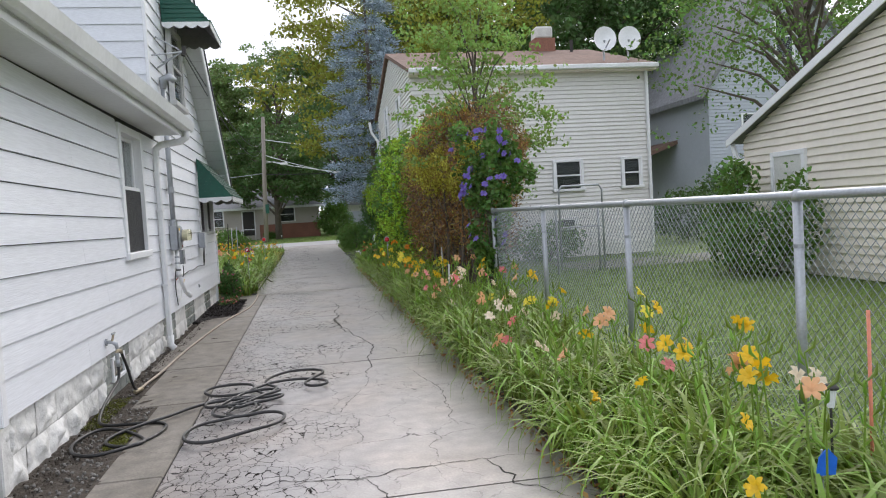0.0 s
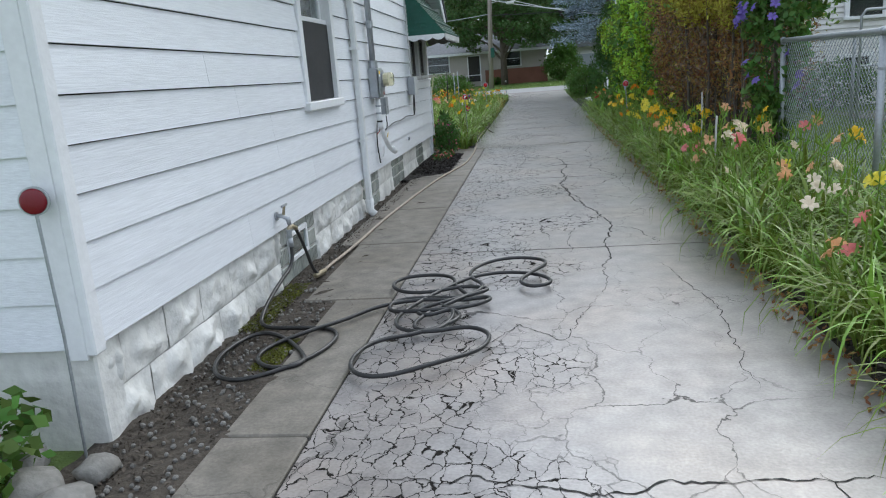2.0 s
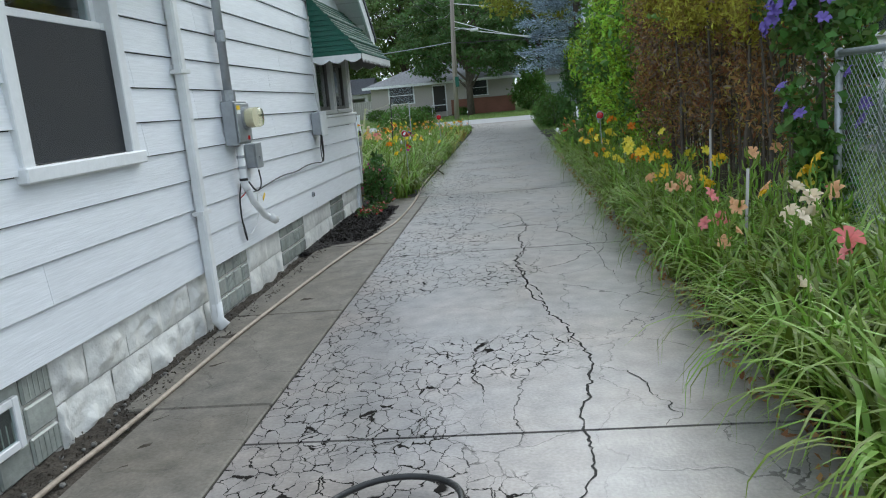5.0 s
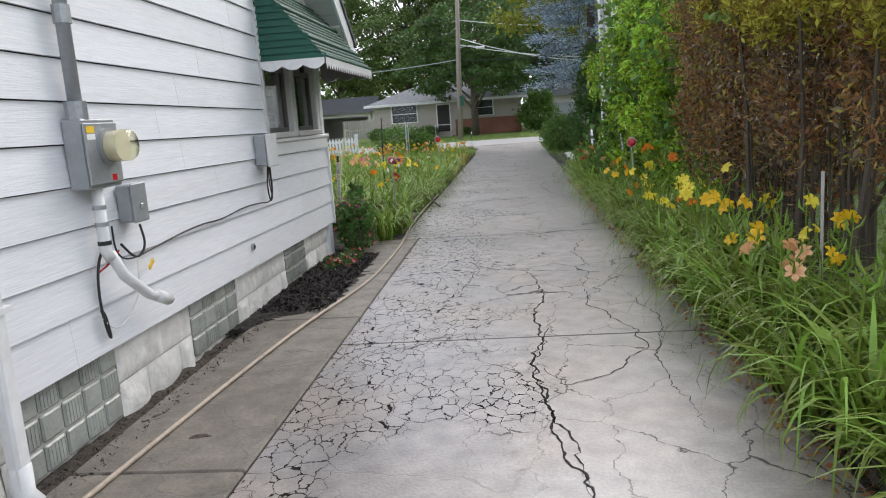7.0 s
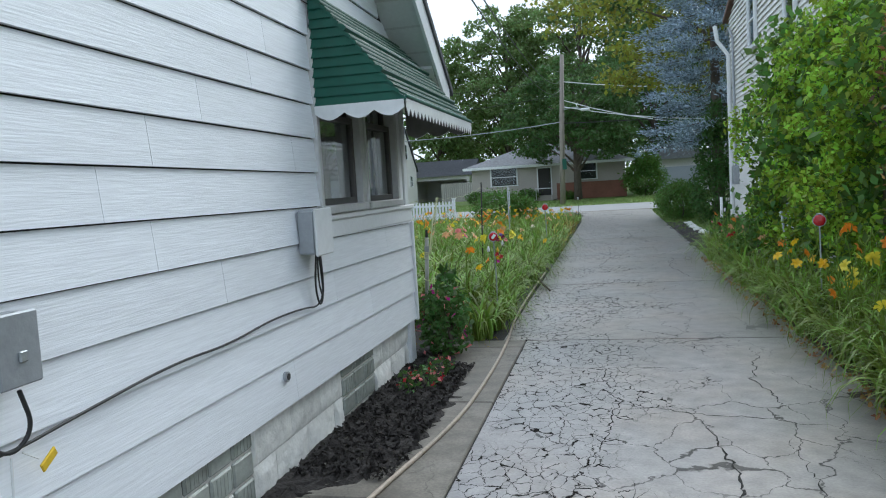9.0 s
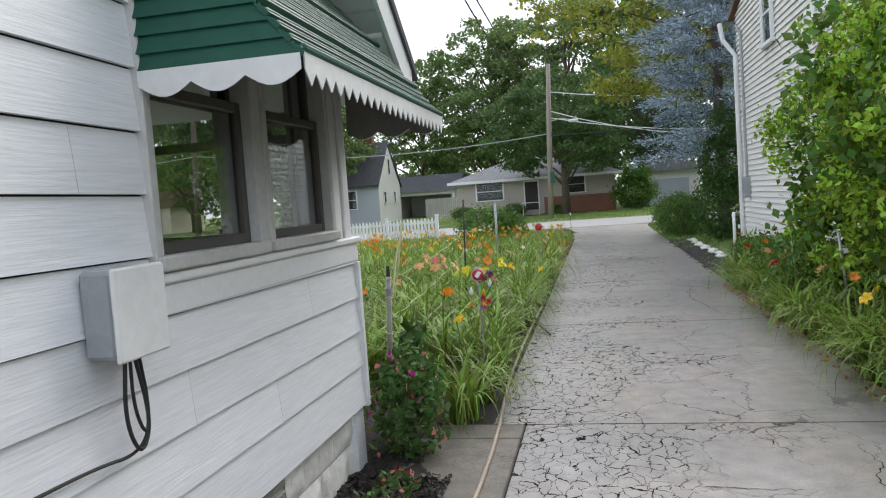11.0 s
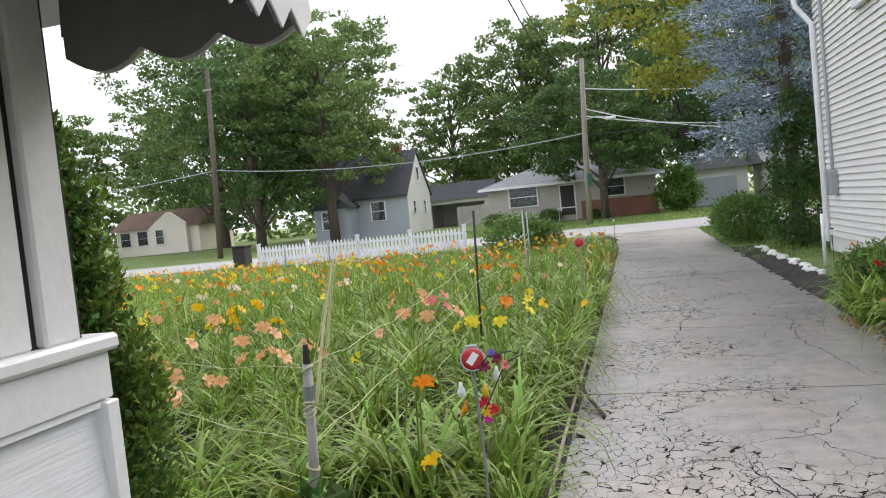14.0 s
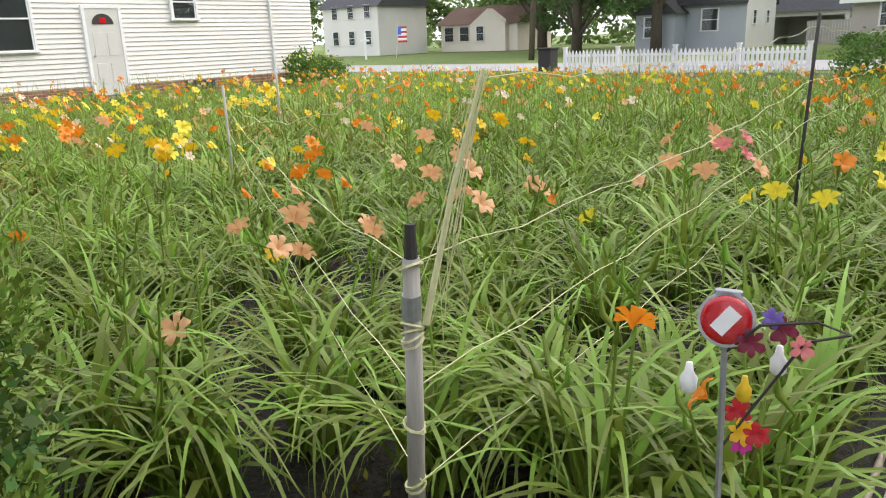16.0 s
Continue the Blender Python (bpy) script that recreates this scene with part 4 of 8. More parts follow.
part("chimney_cap", Geo().box(7.95, 8.55, NM - 0.3, NM + 0.3, zr + 0.55, zr + 0.95, 0.05), MAT["mortar"], nb)
part("vent_pipe", Geo().tube([(9.0, NM - 0.8, zr - 0.3), (9.0, NM - 0.8, zr + 0.35)], 0.06), MAT["dark"], nb)
wall_window(nb, (9.15, NY0 - 0.01, 2.3), (1, 0, 0), (0, -1, 0), 0.5, 0.75)
wall_window(nb, (7.25, NY0 - 0.01, 2.3), (1, 0, 0), (0, -1, 0), 0.75, 0.75)
wall_window(nb, (4.9, NY0 - 0.01, 4.1), (1, 0, 0), (0, -1, 0), 0.7, 0.9)
wall_window(nb, (7.1, NY0 - 0.01, 0.8), (1, 0, 0), (0, -1, 0), 0.6, 0.5)
wall_window(nb, (NX0 - 0.01, 26.0, 4.6), (0, -1, 0), (-1, 0, 0), 0.7, 1.1)
wall_window(nb, (NX0 - 0.01, 22.6, 4.4), (0, -1, 0), (-1, 0, 0), 0.7, 1.1)
part("downspout", Geo().tube([(NX0 - 0.35, NY1 + 0.1, NE - 0.1), (NX0 - 0.30, NY1 + 0.05, NE - 0.5), (NX0 - 0.07, NY1 - 0.12, NE - 0.9), (NX0 - 0.07, NY1 - 0.12, 0.2)], 0.055, 8), MAT["white_tin"], nb)
part("service_pipe", Geo().tube([(NX0 - 0.05, NY1 - 0.75, 1.3), (NX0 - 0.05, NY1 - 0.7, 4.7), (NX0 - 0.12, NY1 - 0.6, 4.95), (NX0 - 0.16, NY1 - 0.45, 4.8)], 0.03, 8), MAT["grey_tin"], nb)
part("meter_box", Geo().box(NX0 - 0.16, NX0 - 0.01, NY1 - 0.98, NY1 - 0.72, 1.1, 1.55, 0.02), MAT["grey_tin"], nb)
part("downspout", Geo().tube([(NX1 - 0.05, NY0 - 0.08, NE - 0.1), (NX1 - 0.05, NY0 - 0.08, 0.2)], 0.05, 8), MAT["white_tin"], nb)


def dish(x, y, z):
    t = thing("satellite_dish", "pale grey satellite dish on a roof mast", "satellite dish", "roof dishes")
    g = Geo()
    m = look((x, y - 0.15, z + 0.75), (x - 0.4, y - 2, z + 1.2))
    rings, seg = 4, 16
    vs = [m @ Vector((0, 0, 0.08))]
    for i in range(1, rings + 1):
        r = 0.38 * i / rings
        vs += [m @ Vector((r * math.cos(a) * 0.85, r * math.sin(a), 0.08 - 0.55 * r * r)) for a in (2 * math.pi * k / seg for k in range(seg))]
    fs = [(0, 1 + k, 1 + (k + 1) % seg) for k in range(seg)]
    for i in range(rings - 1):
        fs += [(1 + i * seg + k, 1 + (i + 1) * seg + k, 1 + (i + 1) * seg + (k + 1) % seg, 1 + i * seg + (k + 1) % seg) for k in range(seg)]
    part("reflector", g.add(vs, fs), MAT["white_tin"], t, smooth=True)
    part("mast", Geo().tube([(x, y, z), (x, y, z + 0.45), (x, y - 0.1, z + 0.72)], 0.03, 6), MAT["galv"], t)
    part("feed_arm", Geo().tube([(x, y - 0.1, z + 0.45), (x - 0.05, y - 0.6, z + 0.62)], 0.02, 5), MAT["galv"], t)


dish(8.75, 20.6, NE + 0.2)
dish(9.5, 20.6, NE + 0.2)

# cream garage in the neighbour's yard
gar = thing("cream_garage", "cream vinyl-sided garage with a white gable trim", "garage")
GX, GY0, GY1 = 8.75, 4.6, 13.75
GM, GE, GS = (GY0 + GY1) / 2, 2.6, 0.40
gt = GE + GS * (GM - GY0)
lap(part("wall_front", Geo().box(GX + 0.001, GX + 0.15, GY0, GY1, 0, GE), MAT["cream"], gar), "cream", (GX, GY1, 0), (0, -1, 0), (-1, 0, 0), GY1 - GY0, 0.12, gt, 0.14, lambda z: max(0, (z - GE) / GS), lambda z: GY1 - GY0 - max(0, (z - GE) / GS))
part("gable", Geo().prism([(GX + 0.02, GY0, GE), (GX + 0.02, GY1, GE), (GX + 0.02, GM, gt)], (6, 0, 0)), MAT["cream"], gar)
part("wall_back", Geo().box(GX + 0.15, GX + 7, GY1 - 0.15, GY1, 0, GE).box(GX + 0.15, GX + 7, GY0, GY0 + 0.15, 0, GE).box(GX + 6.9, GX + 7, GY0 + 0.2, GY1 - 0.2, 0, GE), MAT["cream"], gar)
part("roof", Geo().prism([(GX - 0.2, GY0 - 0.3, GE - 0.08), (GX - 0.2, GM, gt + 0.04), (GX - 0.2, GY1 + 0.3, GE - 0.08), (GX - 0.2, GY1 + 0.3, GE + 0.02), (GX - 0.2, GM, gt + 0.16), (GX - 0.2, GY0 - 0.3, GE + 0.02)], (7.4, 0, 0)), MAT["greyroof"], gar)
part("rake_board", Geo().prism([(GX - 0.225, GY0 - 0.3, GE - 0.14), (GX - 0.225, GM, gt - 0.02), (GX - 0.225, GY1 + 0.3, GE - 0.14), (GX - 0.225, GY1 + 0.3, GE + 0.0), (GX - 0.225, GM, gt + 0.13), (GX - 0.225, GY0 - 0.3, GE + 0.0)], (0.022, 0, 0)), MAT["trim"], gar, "white rake trim")
panel_door(gar, (GX - 0.03, 12.3, 0.1), (0, -1, 0), (-1, 0, 0), 0.8, 2.05)
part("downspout", Geo().tube([(GX - 0.1, GY1 + 0.25, GE - 0.1), (GX - 0.12, GY1 + 0.1, GE - 0.35), (GX - 0.05, GY1 - 0.1, GE - 0.6), (GX - 0.05, GY1 - 0.1, 0.1)], 0.05, 8), MAT["white_tin"], gar)

# blue-grey gabled house behind the garage
bh = thing("blue_grey_house", "tall blue-grey gabled house behind the garage", "house")
BX0, BX1, BY, BE = 18.6, 27.0, 32.0, 6.6
BM = (BX0 + BX1) / 2
lap(part("wall_front", Geo().box(BX0, BX1, BY + 0.001, BY + 9, 0, BE).prism([(BX0, BY + 0.002, BE), (BX1, BY + 0.002, BE), (BM, BY + 0.002, BE + 1.3 * (BM - BX0))], (0, 0.2, 0)), MAT["bluegrey"], bh), "bluegrey", (BX0, BY, 0), (1, 0, 0), (0, -1, 0), BX1 - BX0, 0.2, BE + 1.3 * (BM - BX0), 0.16, lambda z: max(0, (z - BE) / 1.3), lambda z: BX1 - BX0 - max(0, (z - BE) / 1.3))
part("roof", Geo().prism([(BX0 - 0.5, BY - 0.4, BE - 0.65), (BM, BY - 0.4, BE + 1.3 * (BM - BX0)), (BX1 + 0.5, BY - 0.4, BE - 0.65), (BX1 + 0.5, BY - 0.4, BE - 0.4), (BM, BY - 0.4, BE + 1.3 * (BM - BX0) + 0.35), (BX0 - 0.5, BY - 0.4, BE - 0.4)], (0, 9.8, 0)), MAT["greyroof"], bh)
wall_window(bh, (20.7, BY - 0.01, 4.6), (1, 0, 0), (0, -1, 0), 0.8, 1.2)
wall_window(bh, (22.6, BY - 0.01, 8.8), (1, 0, 0), (0, -1, 0), 0.9, 2.0)
wall_window(bh, (20.3, BY - 0.01, 2.6), (1, 0, 0), (0, -1, 0), 1.4, 0.9)
part("porch_roof", Geo().prism([(16.0, BY + 3, 3.3), (16.0, BY + 6, 3.3), (18.6, BY + 6, 4.2), (18.6, BY + 3, 4.2)], (0, 0, 0.2)), MAT["shingle"], bh)
part("porch_post", Geo().box(16.2, 16.6, BY + 3.1, BY + 3.4, 0, 3.3), MAT["vinyl"], bh)

# big white house beyond the daylilies
bw = thing("large_white_house", "large white clapboard house on a brick base", "house")
VX, VY0, VY1, VE = -21.0, 14.0, 33.0, 4.75
vw = part("wall_side", Geo().box(VX - 9, VX - 0.001, VY0, VY1 - 0.001, 0.0, VE), MAT["vinyl"], bw)
lap(vw, "vinyl", (VX, VY0, 0), (0, 1, 0), (1, 0, 0), VY1 - VY0, 0.55, VE, 0.125)
lap(vw, "vinyl", (VX, VY1, 0), (-1, 0, 0), (0, 1, 0), 9, 0.55, VE, 0.125)
vb = part("brick_base", Geo().box(VX - 9.02, VX + 0.012, VY0, VY1 + 0.012, 0, 0.55), MAT["mortar"], bw, "red brick base")
g = Geo()
for r in range(6):
    y = 19.0 + (0.11 if r % 2 else 0)
    while y < VY1:
        g.box(VX + 0.013, VX + 0.022, y, y + 0.205, 0.02 + r * 0.088, 0.095 + r * 0.088)
        y += 0.22
tagged(part("bricks", g, MAT["brick"], vb), kind="stuff")
GA, GB = 19.0, 30.0  # the front gable
GC = (GA + GB) / 2
part("gable_wall", Geo().prism([(VX - 0.2, GA, VE), (VX - 0.2, GB, VE), (VX - 0.2, GC, VE + GC - GA)], (0.199, 0, 0)), MAT["vinyl"], bw)
lap(vw, "vinyl", (VX, GA, 0), (0, 1, 0), (1, 0, 0), GB - GA, VE, VE + 5.3, 0.125, lambda z: z - VE, lambda z: GB - GA - (z - VE))
part("gable_roof", Geo().prism([(VX + 0.3, GA - 0.35, VE - 0.25), (VX + 0.3, GC, VE + GC - GA + 0.1), (VX + 0.3, GB + 0.35, VE - 0.25), (VX + 0.3, GB + 0.35, VE - 0.05), (VX + 0.3, GC, VE + GC - GA + 0.3), (VX + 0.3, GA - 0.35, VE - 0.05)], (-9, 0, 0)), MAT["darkroof"], bw, "dark shingle gable roof")
part("rake_board", Geo().prism([(VX + 0.305, GC, VE + GC - GA - 0.05), (VX + 0.305, GB + 0.35, VE - 0.40), (VX + 0.305, GB + 0.35, VE - 0.22), (VX + 0.305, GC, VE + GC - GA + 0.13)], (0.025, 0, 0)), MAT["trim"], bw)
for y0, y1 in ((GB - 0.3, VY1 + 0.45), (GA + 0.3, VY0 - 0.45)):
    hip = 3.2 if y1 > y0 else -3.2
    part("wing_roof", Geo().add([(VX + 0.45, y0, VE), (VX + 0.45, y1, VE), (VX - 9.45, y1, VE), (VX - 9.45, y0, VE), (VX - 4.5, y0, VE + 4.3), (VX - 4.5, y1 - hip, VE + 4.3)], [(0, 1, 5, 4), (1, 2, 5), (2, 3, 4, 5), (3, 2, 1, 0)]), MAT["darkroof"], bw, "dark shingle hip roof")
    part("eave", Geo().box(VX - 9.4, VX + 0.43, min(y0, y1), max(y0, y1) - 0.02, VE - 0.16, VE - 0.01), MAT["trim"], bw)
vd, vm = panel_door(bw, (VX + 0.02, 25.6, 0.30), (0, -1, 0), (1, 0, 0), 0.92, 2.25)
fan = [vm @ Vector((0.3 * math.cos(a), 0.042, 1.85 + 0.27 * math.sin(a))) for a in (math.pi * k / 12 for k in range(13))]
# Fanlight pane is near-black for the unlit hall behind it
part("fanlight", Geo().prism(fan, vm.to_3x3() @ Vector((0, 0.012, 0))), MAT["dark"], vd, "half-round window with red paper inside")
part("fanlight_star", Geo().box(-0.09, 0.09, 0.056, 0.06, 1.88, 2.02, 0, vm), MAT["red"], vd)
part("door_step", Geo().box(VX + 0.02, VX + 1.0, 25.0, 26.2, 0, 0.26, 0.02), MAT["path"], bw)
wall_window(bw, (VX + 0.02, 23.1, 2.3), (0, -1, 0), (1, 0, 0), 1.3, 1.5)
wall_window(bw, (VX + 0.02, 28.1, 2.75), (0, -1, 0), (1, 0, 0), 0.75, 0.9)
part("downspout", Geo().box(VX + 0.01, VX + 0.09, 31.2, 31.3, 0.2, VE - 0.2, 0.01), MAT["white_tin"], bw)
part("base_vent", Geo().box(VX + 0.02, VX + 0.035, 27.9, 28.9, 0.2, 0.5), MAT["dark"], bw)

# brick-and-beige ranch house over the street
rh = thing("ranch_house", "low beige ranch house with brick base and grey roof", "house")
RX0, RX1, RY, RE = -10.7, 0.9, 66.0, 2.75
part("wall", Geo().box(RX0, RX1, RY, RY + 9, 0.0, RE), MAT["beige"], rh)
rb = part("brick_base", Geo().box(-4.2, RX1 + 0.05, RY - 0.06, RY, 0, 1.25), MAT["brick"], rh, "brown brick base")
part("ledge", Geo().box(-4.2, RX1 + 0.08, RY - 0.10, RY, 1.25, 1.32), MAT["stake"], rh)
part("roof", Geo().add([(RX0 - 0.6, RY - 0.6, RE), (RX1 + 0.6, RY - 0.6, RE), (RX1 + 0.6, RY + 9.6, RE), (RX0 - 0.6, RY + 9.6, RE), (RX0 + 4, RY + 4.5, RE + 1.75), (RX1 - 4, RY + 4.5, RE + 1.75)], [(0, 1, 5, 4), (1, 2, 5), (2, 3, 4, 5), (3, 0, 4), (3, 2, 1, 0)]), MAT["greyroof"], rh, "grey shingle hip roof")
part("fascia", Geo().box(RX0 - 0.6, RX1 + 0.6, RY - 0.63, RY - 0.6, RE - 0.16, RE + 0.03), MAT["trim"], rh)
wall_window(rh, (-1.85, RY - 0.01, 2.05), (1, 0, 0), (0, -1, 0), 1.3, 1.15)
wall_window(rh, (-8.2, RY - 0.01, 1.95), (1, 0, 0), (0, -1, 0), 2.0, 1.3)
panel_door(rh, (-5.1, RY - 0.02, 0.4), (1, 0, 0), (0, -1, 0), 0.95, 2.05, "dark")
part("step_rail", Geo().box(-5.7, -4.5, RY - 1.2, RY - 1.15, 0.9, 0.96).box(-5.7, -5.66, RY - 1.2, RY - 1.15, 0, 0.9).box(-4.54, -4.5, RY - 1.2, RY - 1.15, 0, 0.9), MAT["trim"], rh)
part("garage_wing", Geo().box(RX1 + 2.0, RX1 + 6.4, RY + 4, RY + 10, 0, 2.6), MAT["vinyl"], rh)
part("garage_door", Geo().box(RX1 + 2.5, RX1 + 5.6, RY + 3.9, RY + 3.99, 0, 2.0, 0.02), MAT["bluegrey"], rh, "pale garage door")
part("garage_roof", Geo().prism([(RX1 + 1.6, RY + 3.6, 2.6), (RX1 + 6.8, RY + 3.6, 2.6), (RX1 + 4.2, RY + 3.6, 4.0)], (0, 7, 0)), MAT["greyroof"], rh)
r2 = thing("brick_house", "low red-brick house across the street", "house")
part("wall", Geo().box(8.2, 20, RY, RY + 8, 0, 2.6), MAT["vinyl"], r2)
part("brick_base", Geo().box(8.15, 20, RY - 0.06, RY, 0, 1.0), MAT["brick"], r2)
part("roof", Geo().prism([(7.6, RY - 0.6, 2.6), (7.6, RY + 4, 4.3), (7.6, RY + 8.6, 2.6)], (13, 0, 0)), MAT["greyroof"], r2)
wall_window(r2, (9.8, RY - 0.01, 1.8), (1, 0, 0), (0, -1, 0), 1.6, 1.1)

# white gabled house with its garage
gh = thing("gabled_white_house", "small white gabled house with dark steep roof", "house")
HX0, HX1, HY0, HY1, HE, HP = -27.0, -18.6, 72.0, 79.0, 3.35, 6.9
HM = (HY0 + HY1) / 2
part("wall", Geo().box(HX0, HX1, HY0, HY1, 0, HE), MAT["bluegrey"], gh)
part("gable_wall", Geo().prism([(HX1, HY0, 0), (HX1, HY1, 0), (HX1, HY1, HE), (HX1, HM, HP), (HX1, HY0, HE)], (0.03, 0, 0)), MAT["vinyl"], gh)
part("roof", Geo().prism([(HX0, HY0 - 0.4, HE - 0.25), (HX0, HM, HP + 0.05), (HX0, HY1 + 0.4, HE - 0.25), (HX0, HY1 + 0.4, HE - 0.05), (HX0, HM, HP + 0.25), (HX0, HY0 - 0.4, HE - 0.05)], (HX1 - HX0 + 0.15, 0, 0)), MAT["darkroof"], gh)
part("chimney", Geo().box(-20.6, -19.8, HM - 0.4, HM + 0.4, HP - 0.5, HP + 0.9), MAT["brick"], gh)
part("porch", Geo().box(HX0 + 1.0, -23.0, HY0 - 2.2, HY0, 0, 2.6), MAT["bluegrey"], gh)
part("porch_roof", Geo().prism([(HX0 + 0.7, HY0 - 2.5, 2.6), (-22.7, HY0 - 2.5, 2.6), (-24.3, HY0 - 2.5, 4.0)], (0, 2.6, 0)), MAT["darkroof"], gh)
wall_window(gh, (-21.2, HY0 - 0.01, 2.1), (1, 0, 0), (0, -1, 0), 1.2, 1.5)
wall_window(gh, (-24.8, HY0 - 2.21, 1.7), (1, 0, 0), (0, -1, 0), 1.0, 1.4)
wall_window(gh, (HX1 + 0.03, HM, 4.9), (0, 1, 0), (1, 0, 0), 0.7, 1.3)
wall_window(gh, (HX1 + 0.03, HM - 1.8, 2.2), (0, 1, 0), (1, 0, 0), 0.7, 0.9)
wall_window(gh, (HX1 + 0.03, HM + 1.4, 2.2), (0, 1, 0), (1, 0, 0), 0.7, 0.9)
og = thing("open_garage", "white garage with its wide door open on shadow", "garage")
part("wall", Geo().box(-20.6, -20.3, 84, 90, 0, 2.6).box(-14.6, -14.3, 84, 90, 0, 2.6).box(-20.3, -14.6, 84, 84.2, 2.2, 2.6).box(-20.3, -14.6, 89.8, 90, 0, 2.6), MAT["vinyl"], og)
part("roof", Geo().prism([(-21, 83.6, 2.6), (-21, 87, 4.3), (-21, 90.4, 2.6)], (7.2, 0, 0)), MAT["darkroof"], og)
wf = thing("wood_fence", "weathered grey board fence beside the garage", "fence")
for i in range(18):
    part("fence_board", Geo().box(-16.2 + i * 0.2, -16.02 + i * 0.2, 79.0, 79.04, 0, 1.75 + 0.03 * (i % 3), 0.006), MAT["stake"], wf)

# cottage and white house far to the side
ct = thing("cottage", "small cream cottage with a brown roof", "house")
part("wall", Geo().box(-57.0, -46.5, 85, 92, 0, 2.9), MAT["cream"], ct)
part("roof", Geo().prism([(-57.6, 84.5, 2.9), (-57.6, 88.5, 4.9), (-57.6, 92.5, 2.9)], (11.6, 0, 0)), MAT["shingle"], ct)
part("front_gable", Geo().prism([(-52.3, 84.3, 0), (-47.6, 84.3, 0), (-47.6, 84.3, 2.9), (-49.9, 84.3, 4.5), (-52.3, 84.3, 2.9)], (0, 1, 0)), MAT["cream"], ct)
for xw in (-55.8, -53.6, -50.9):
    wall_window(ct, (xw, 84.25 if xw > -52 else 84.97, 1.9), (1, 0, 0), (0, -1, 0), 1.0 if xw > -52 else 1.3, 1.5)
lh = thing("far_white_house", "white two-storey house with dark roof beyond the street", "house")
part("wall", Geo().box(-66, -57.5, 75, 83, 0, 5.2), MAT["vinyl"], lh)
part("roof", Geo().prism([(-66.5, 74.6, 5.1), (-66.5, 79, 8.2), (-66.5, 83.4, 5.1)], (9.4, 0, 0)), MAT["darkroof"], lh)
for xw in (-64, -61.5, -59):
    wall_window(lh, (xw, 74.97, 1.9), (1, 0, 0), (0, -1, 0), 0.9, 1.4)
    wall_window(lh, (xw, 74.97, 4.6), (1, 0, 0), (0, -1, 0), 0.9, 1.3)

sheet("yard_pad", MAT["path"], 6.0, 14.0, 15.9, 18.2, 0.0, "pale concrete pad in the back yard", "concrete pad")

# ---- trees ----
tree("maple_tree", -33, 88, 25, 10.0, 2.0, LEAF["maple"], "large dark-green maple across the street", 15000, 0.62, 34, 11, 0.45)
tree("maple_tree", -44, 86, 27, 10.5, 2.0, LEAF["maple"], "large dark-green maple across the street", 15000, 0.62, 34, 12, 0.45)
tree("maple_tree", -24, 69, 18, 6.0, 4.2, LEAF["maple"], "tall maple with a bare lower trunk", 10000, 0.5, 26, 13, 0.35)
tree("maple_tree", -30, 68, 17, 6.5, 1.6, LEAF["deep"], "dense dark maple by the street", 9000, 0.5, 24, 14, 0.35)
tree("oak_tree", -12, 100, 23, 8.0, 3.0, LEAF["maple"], "tall broad tree behind the ranch house", 13000, 0.62, 30, 15, 0.4)
tree("oak_tree", -3, 96, 24, 8.5, 3.0, LEAF["maple"], "tall broad tree behind the ranch house", 13000, 0.62, 30, 16, 0.4)
tree("oak_tree", 8, 92, 25, 9.0, 3.0, LEAF["deep"], "dark broad tree behind the ranch house", 13000, 0.62, 30, 17, 0.4)
tree("oak_tree", 19, 90, 24, 9.0, 3.0, LEAF["deep"], "dark broad tree behind the brick house", 13000, 0.62, 30, 18, 0.4)
tree("street_tree", -2.5, 63, 10, 4.6, 2.6, LEAF["deep"], "dark tree in front of the ranch house", 9000, 0.38, 24, 19, 0.25)
tree("street_tree", 3.5, 74, 14, 5.0, 2.6, LEAF["deep"], "dark tree behind the ranch house", 8000, 0.45, 24, 20, 0.3)
tree("yellow_green_maple", 6.2, 41, 15, 6.5, 3.8, LEAF["olive"], "yellow-green maple overhanging the drive", 16000, 0.34, 36, 21, 0.35, (-1.5, -1))
tree("oak_tree", 11, 44, 18, 7.0, 4.0, LEAF["deep"], "tall dark tree behind the neighbour house", 14000, 0.5, 30, 22, 0.4)
tree("oak_tree", 20, 47, 19, 7.5, 4.0, LEAF["deep"], "tall dark tree behind the neighbour house", 14000, 0.5, 30, 23, 0.4)
tree("oak_tree", 30, 52, 20, 8.0, 4.0, LEAF["deep"], "tall dark tree behind the neighbour house", 12000, 0.5, 30, 24, 0.4)
tree("locust_tree", 14.5, 19, 10, 4.8, 3.6, LEAF["mid"], "light tree reaching over the garage", 3800, 0.2, 30, 25, 0.2, (-1.8, -1.0))
tree("young_ash", 3.1, 13.2, 5.8, 1.5, 1.6, LEAF["ash"], "young light-green tree in the shrub row", 3600, 0.13, 26, 26, 0.05)
for i, (x, y, h) in enumerate([(-70, 95, 18), (-58, 100, 20), (-80, 80, 17), (-22, 105, 20), (38, 70, 20), (45, 60, 19), (-95, 70, 18), (30, 95, 22)]):
    tree("distant_tree", x, y, h, h * 0.38, 2.0, LEAF["maple"], "distant green tree on the skyline", 5000, 0.8, 20, 40 + i, 0.4)


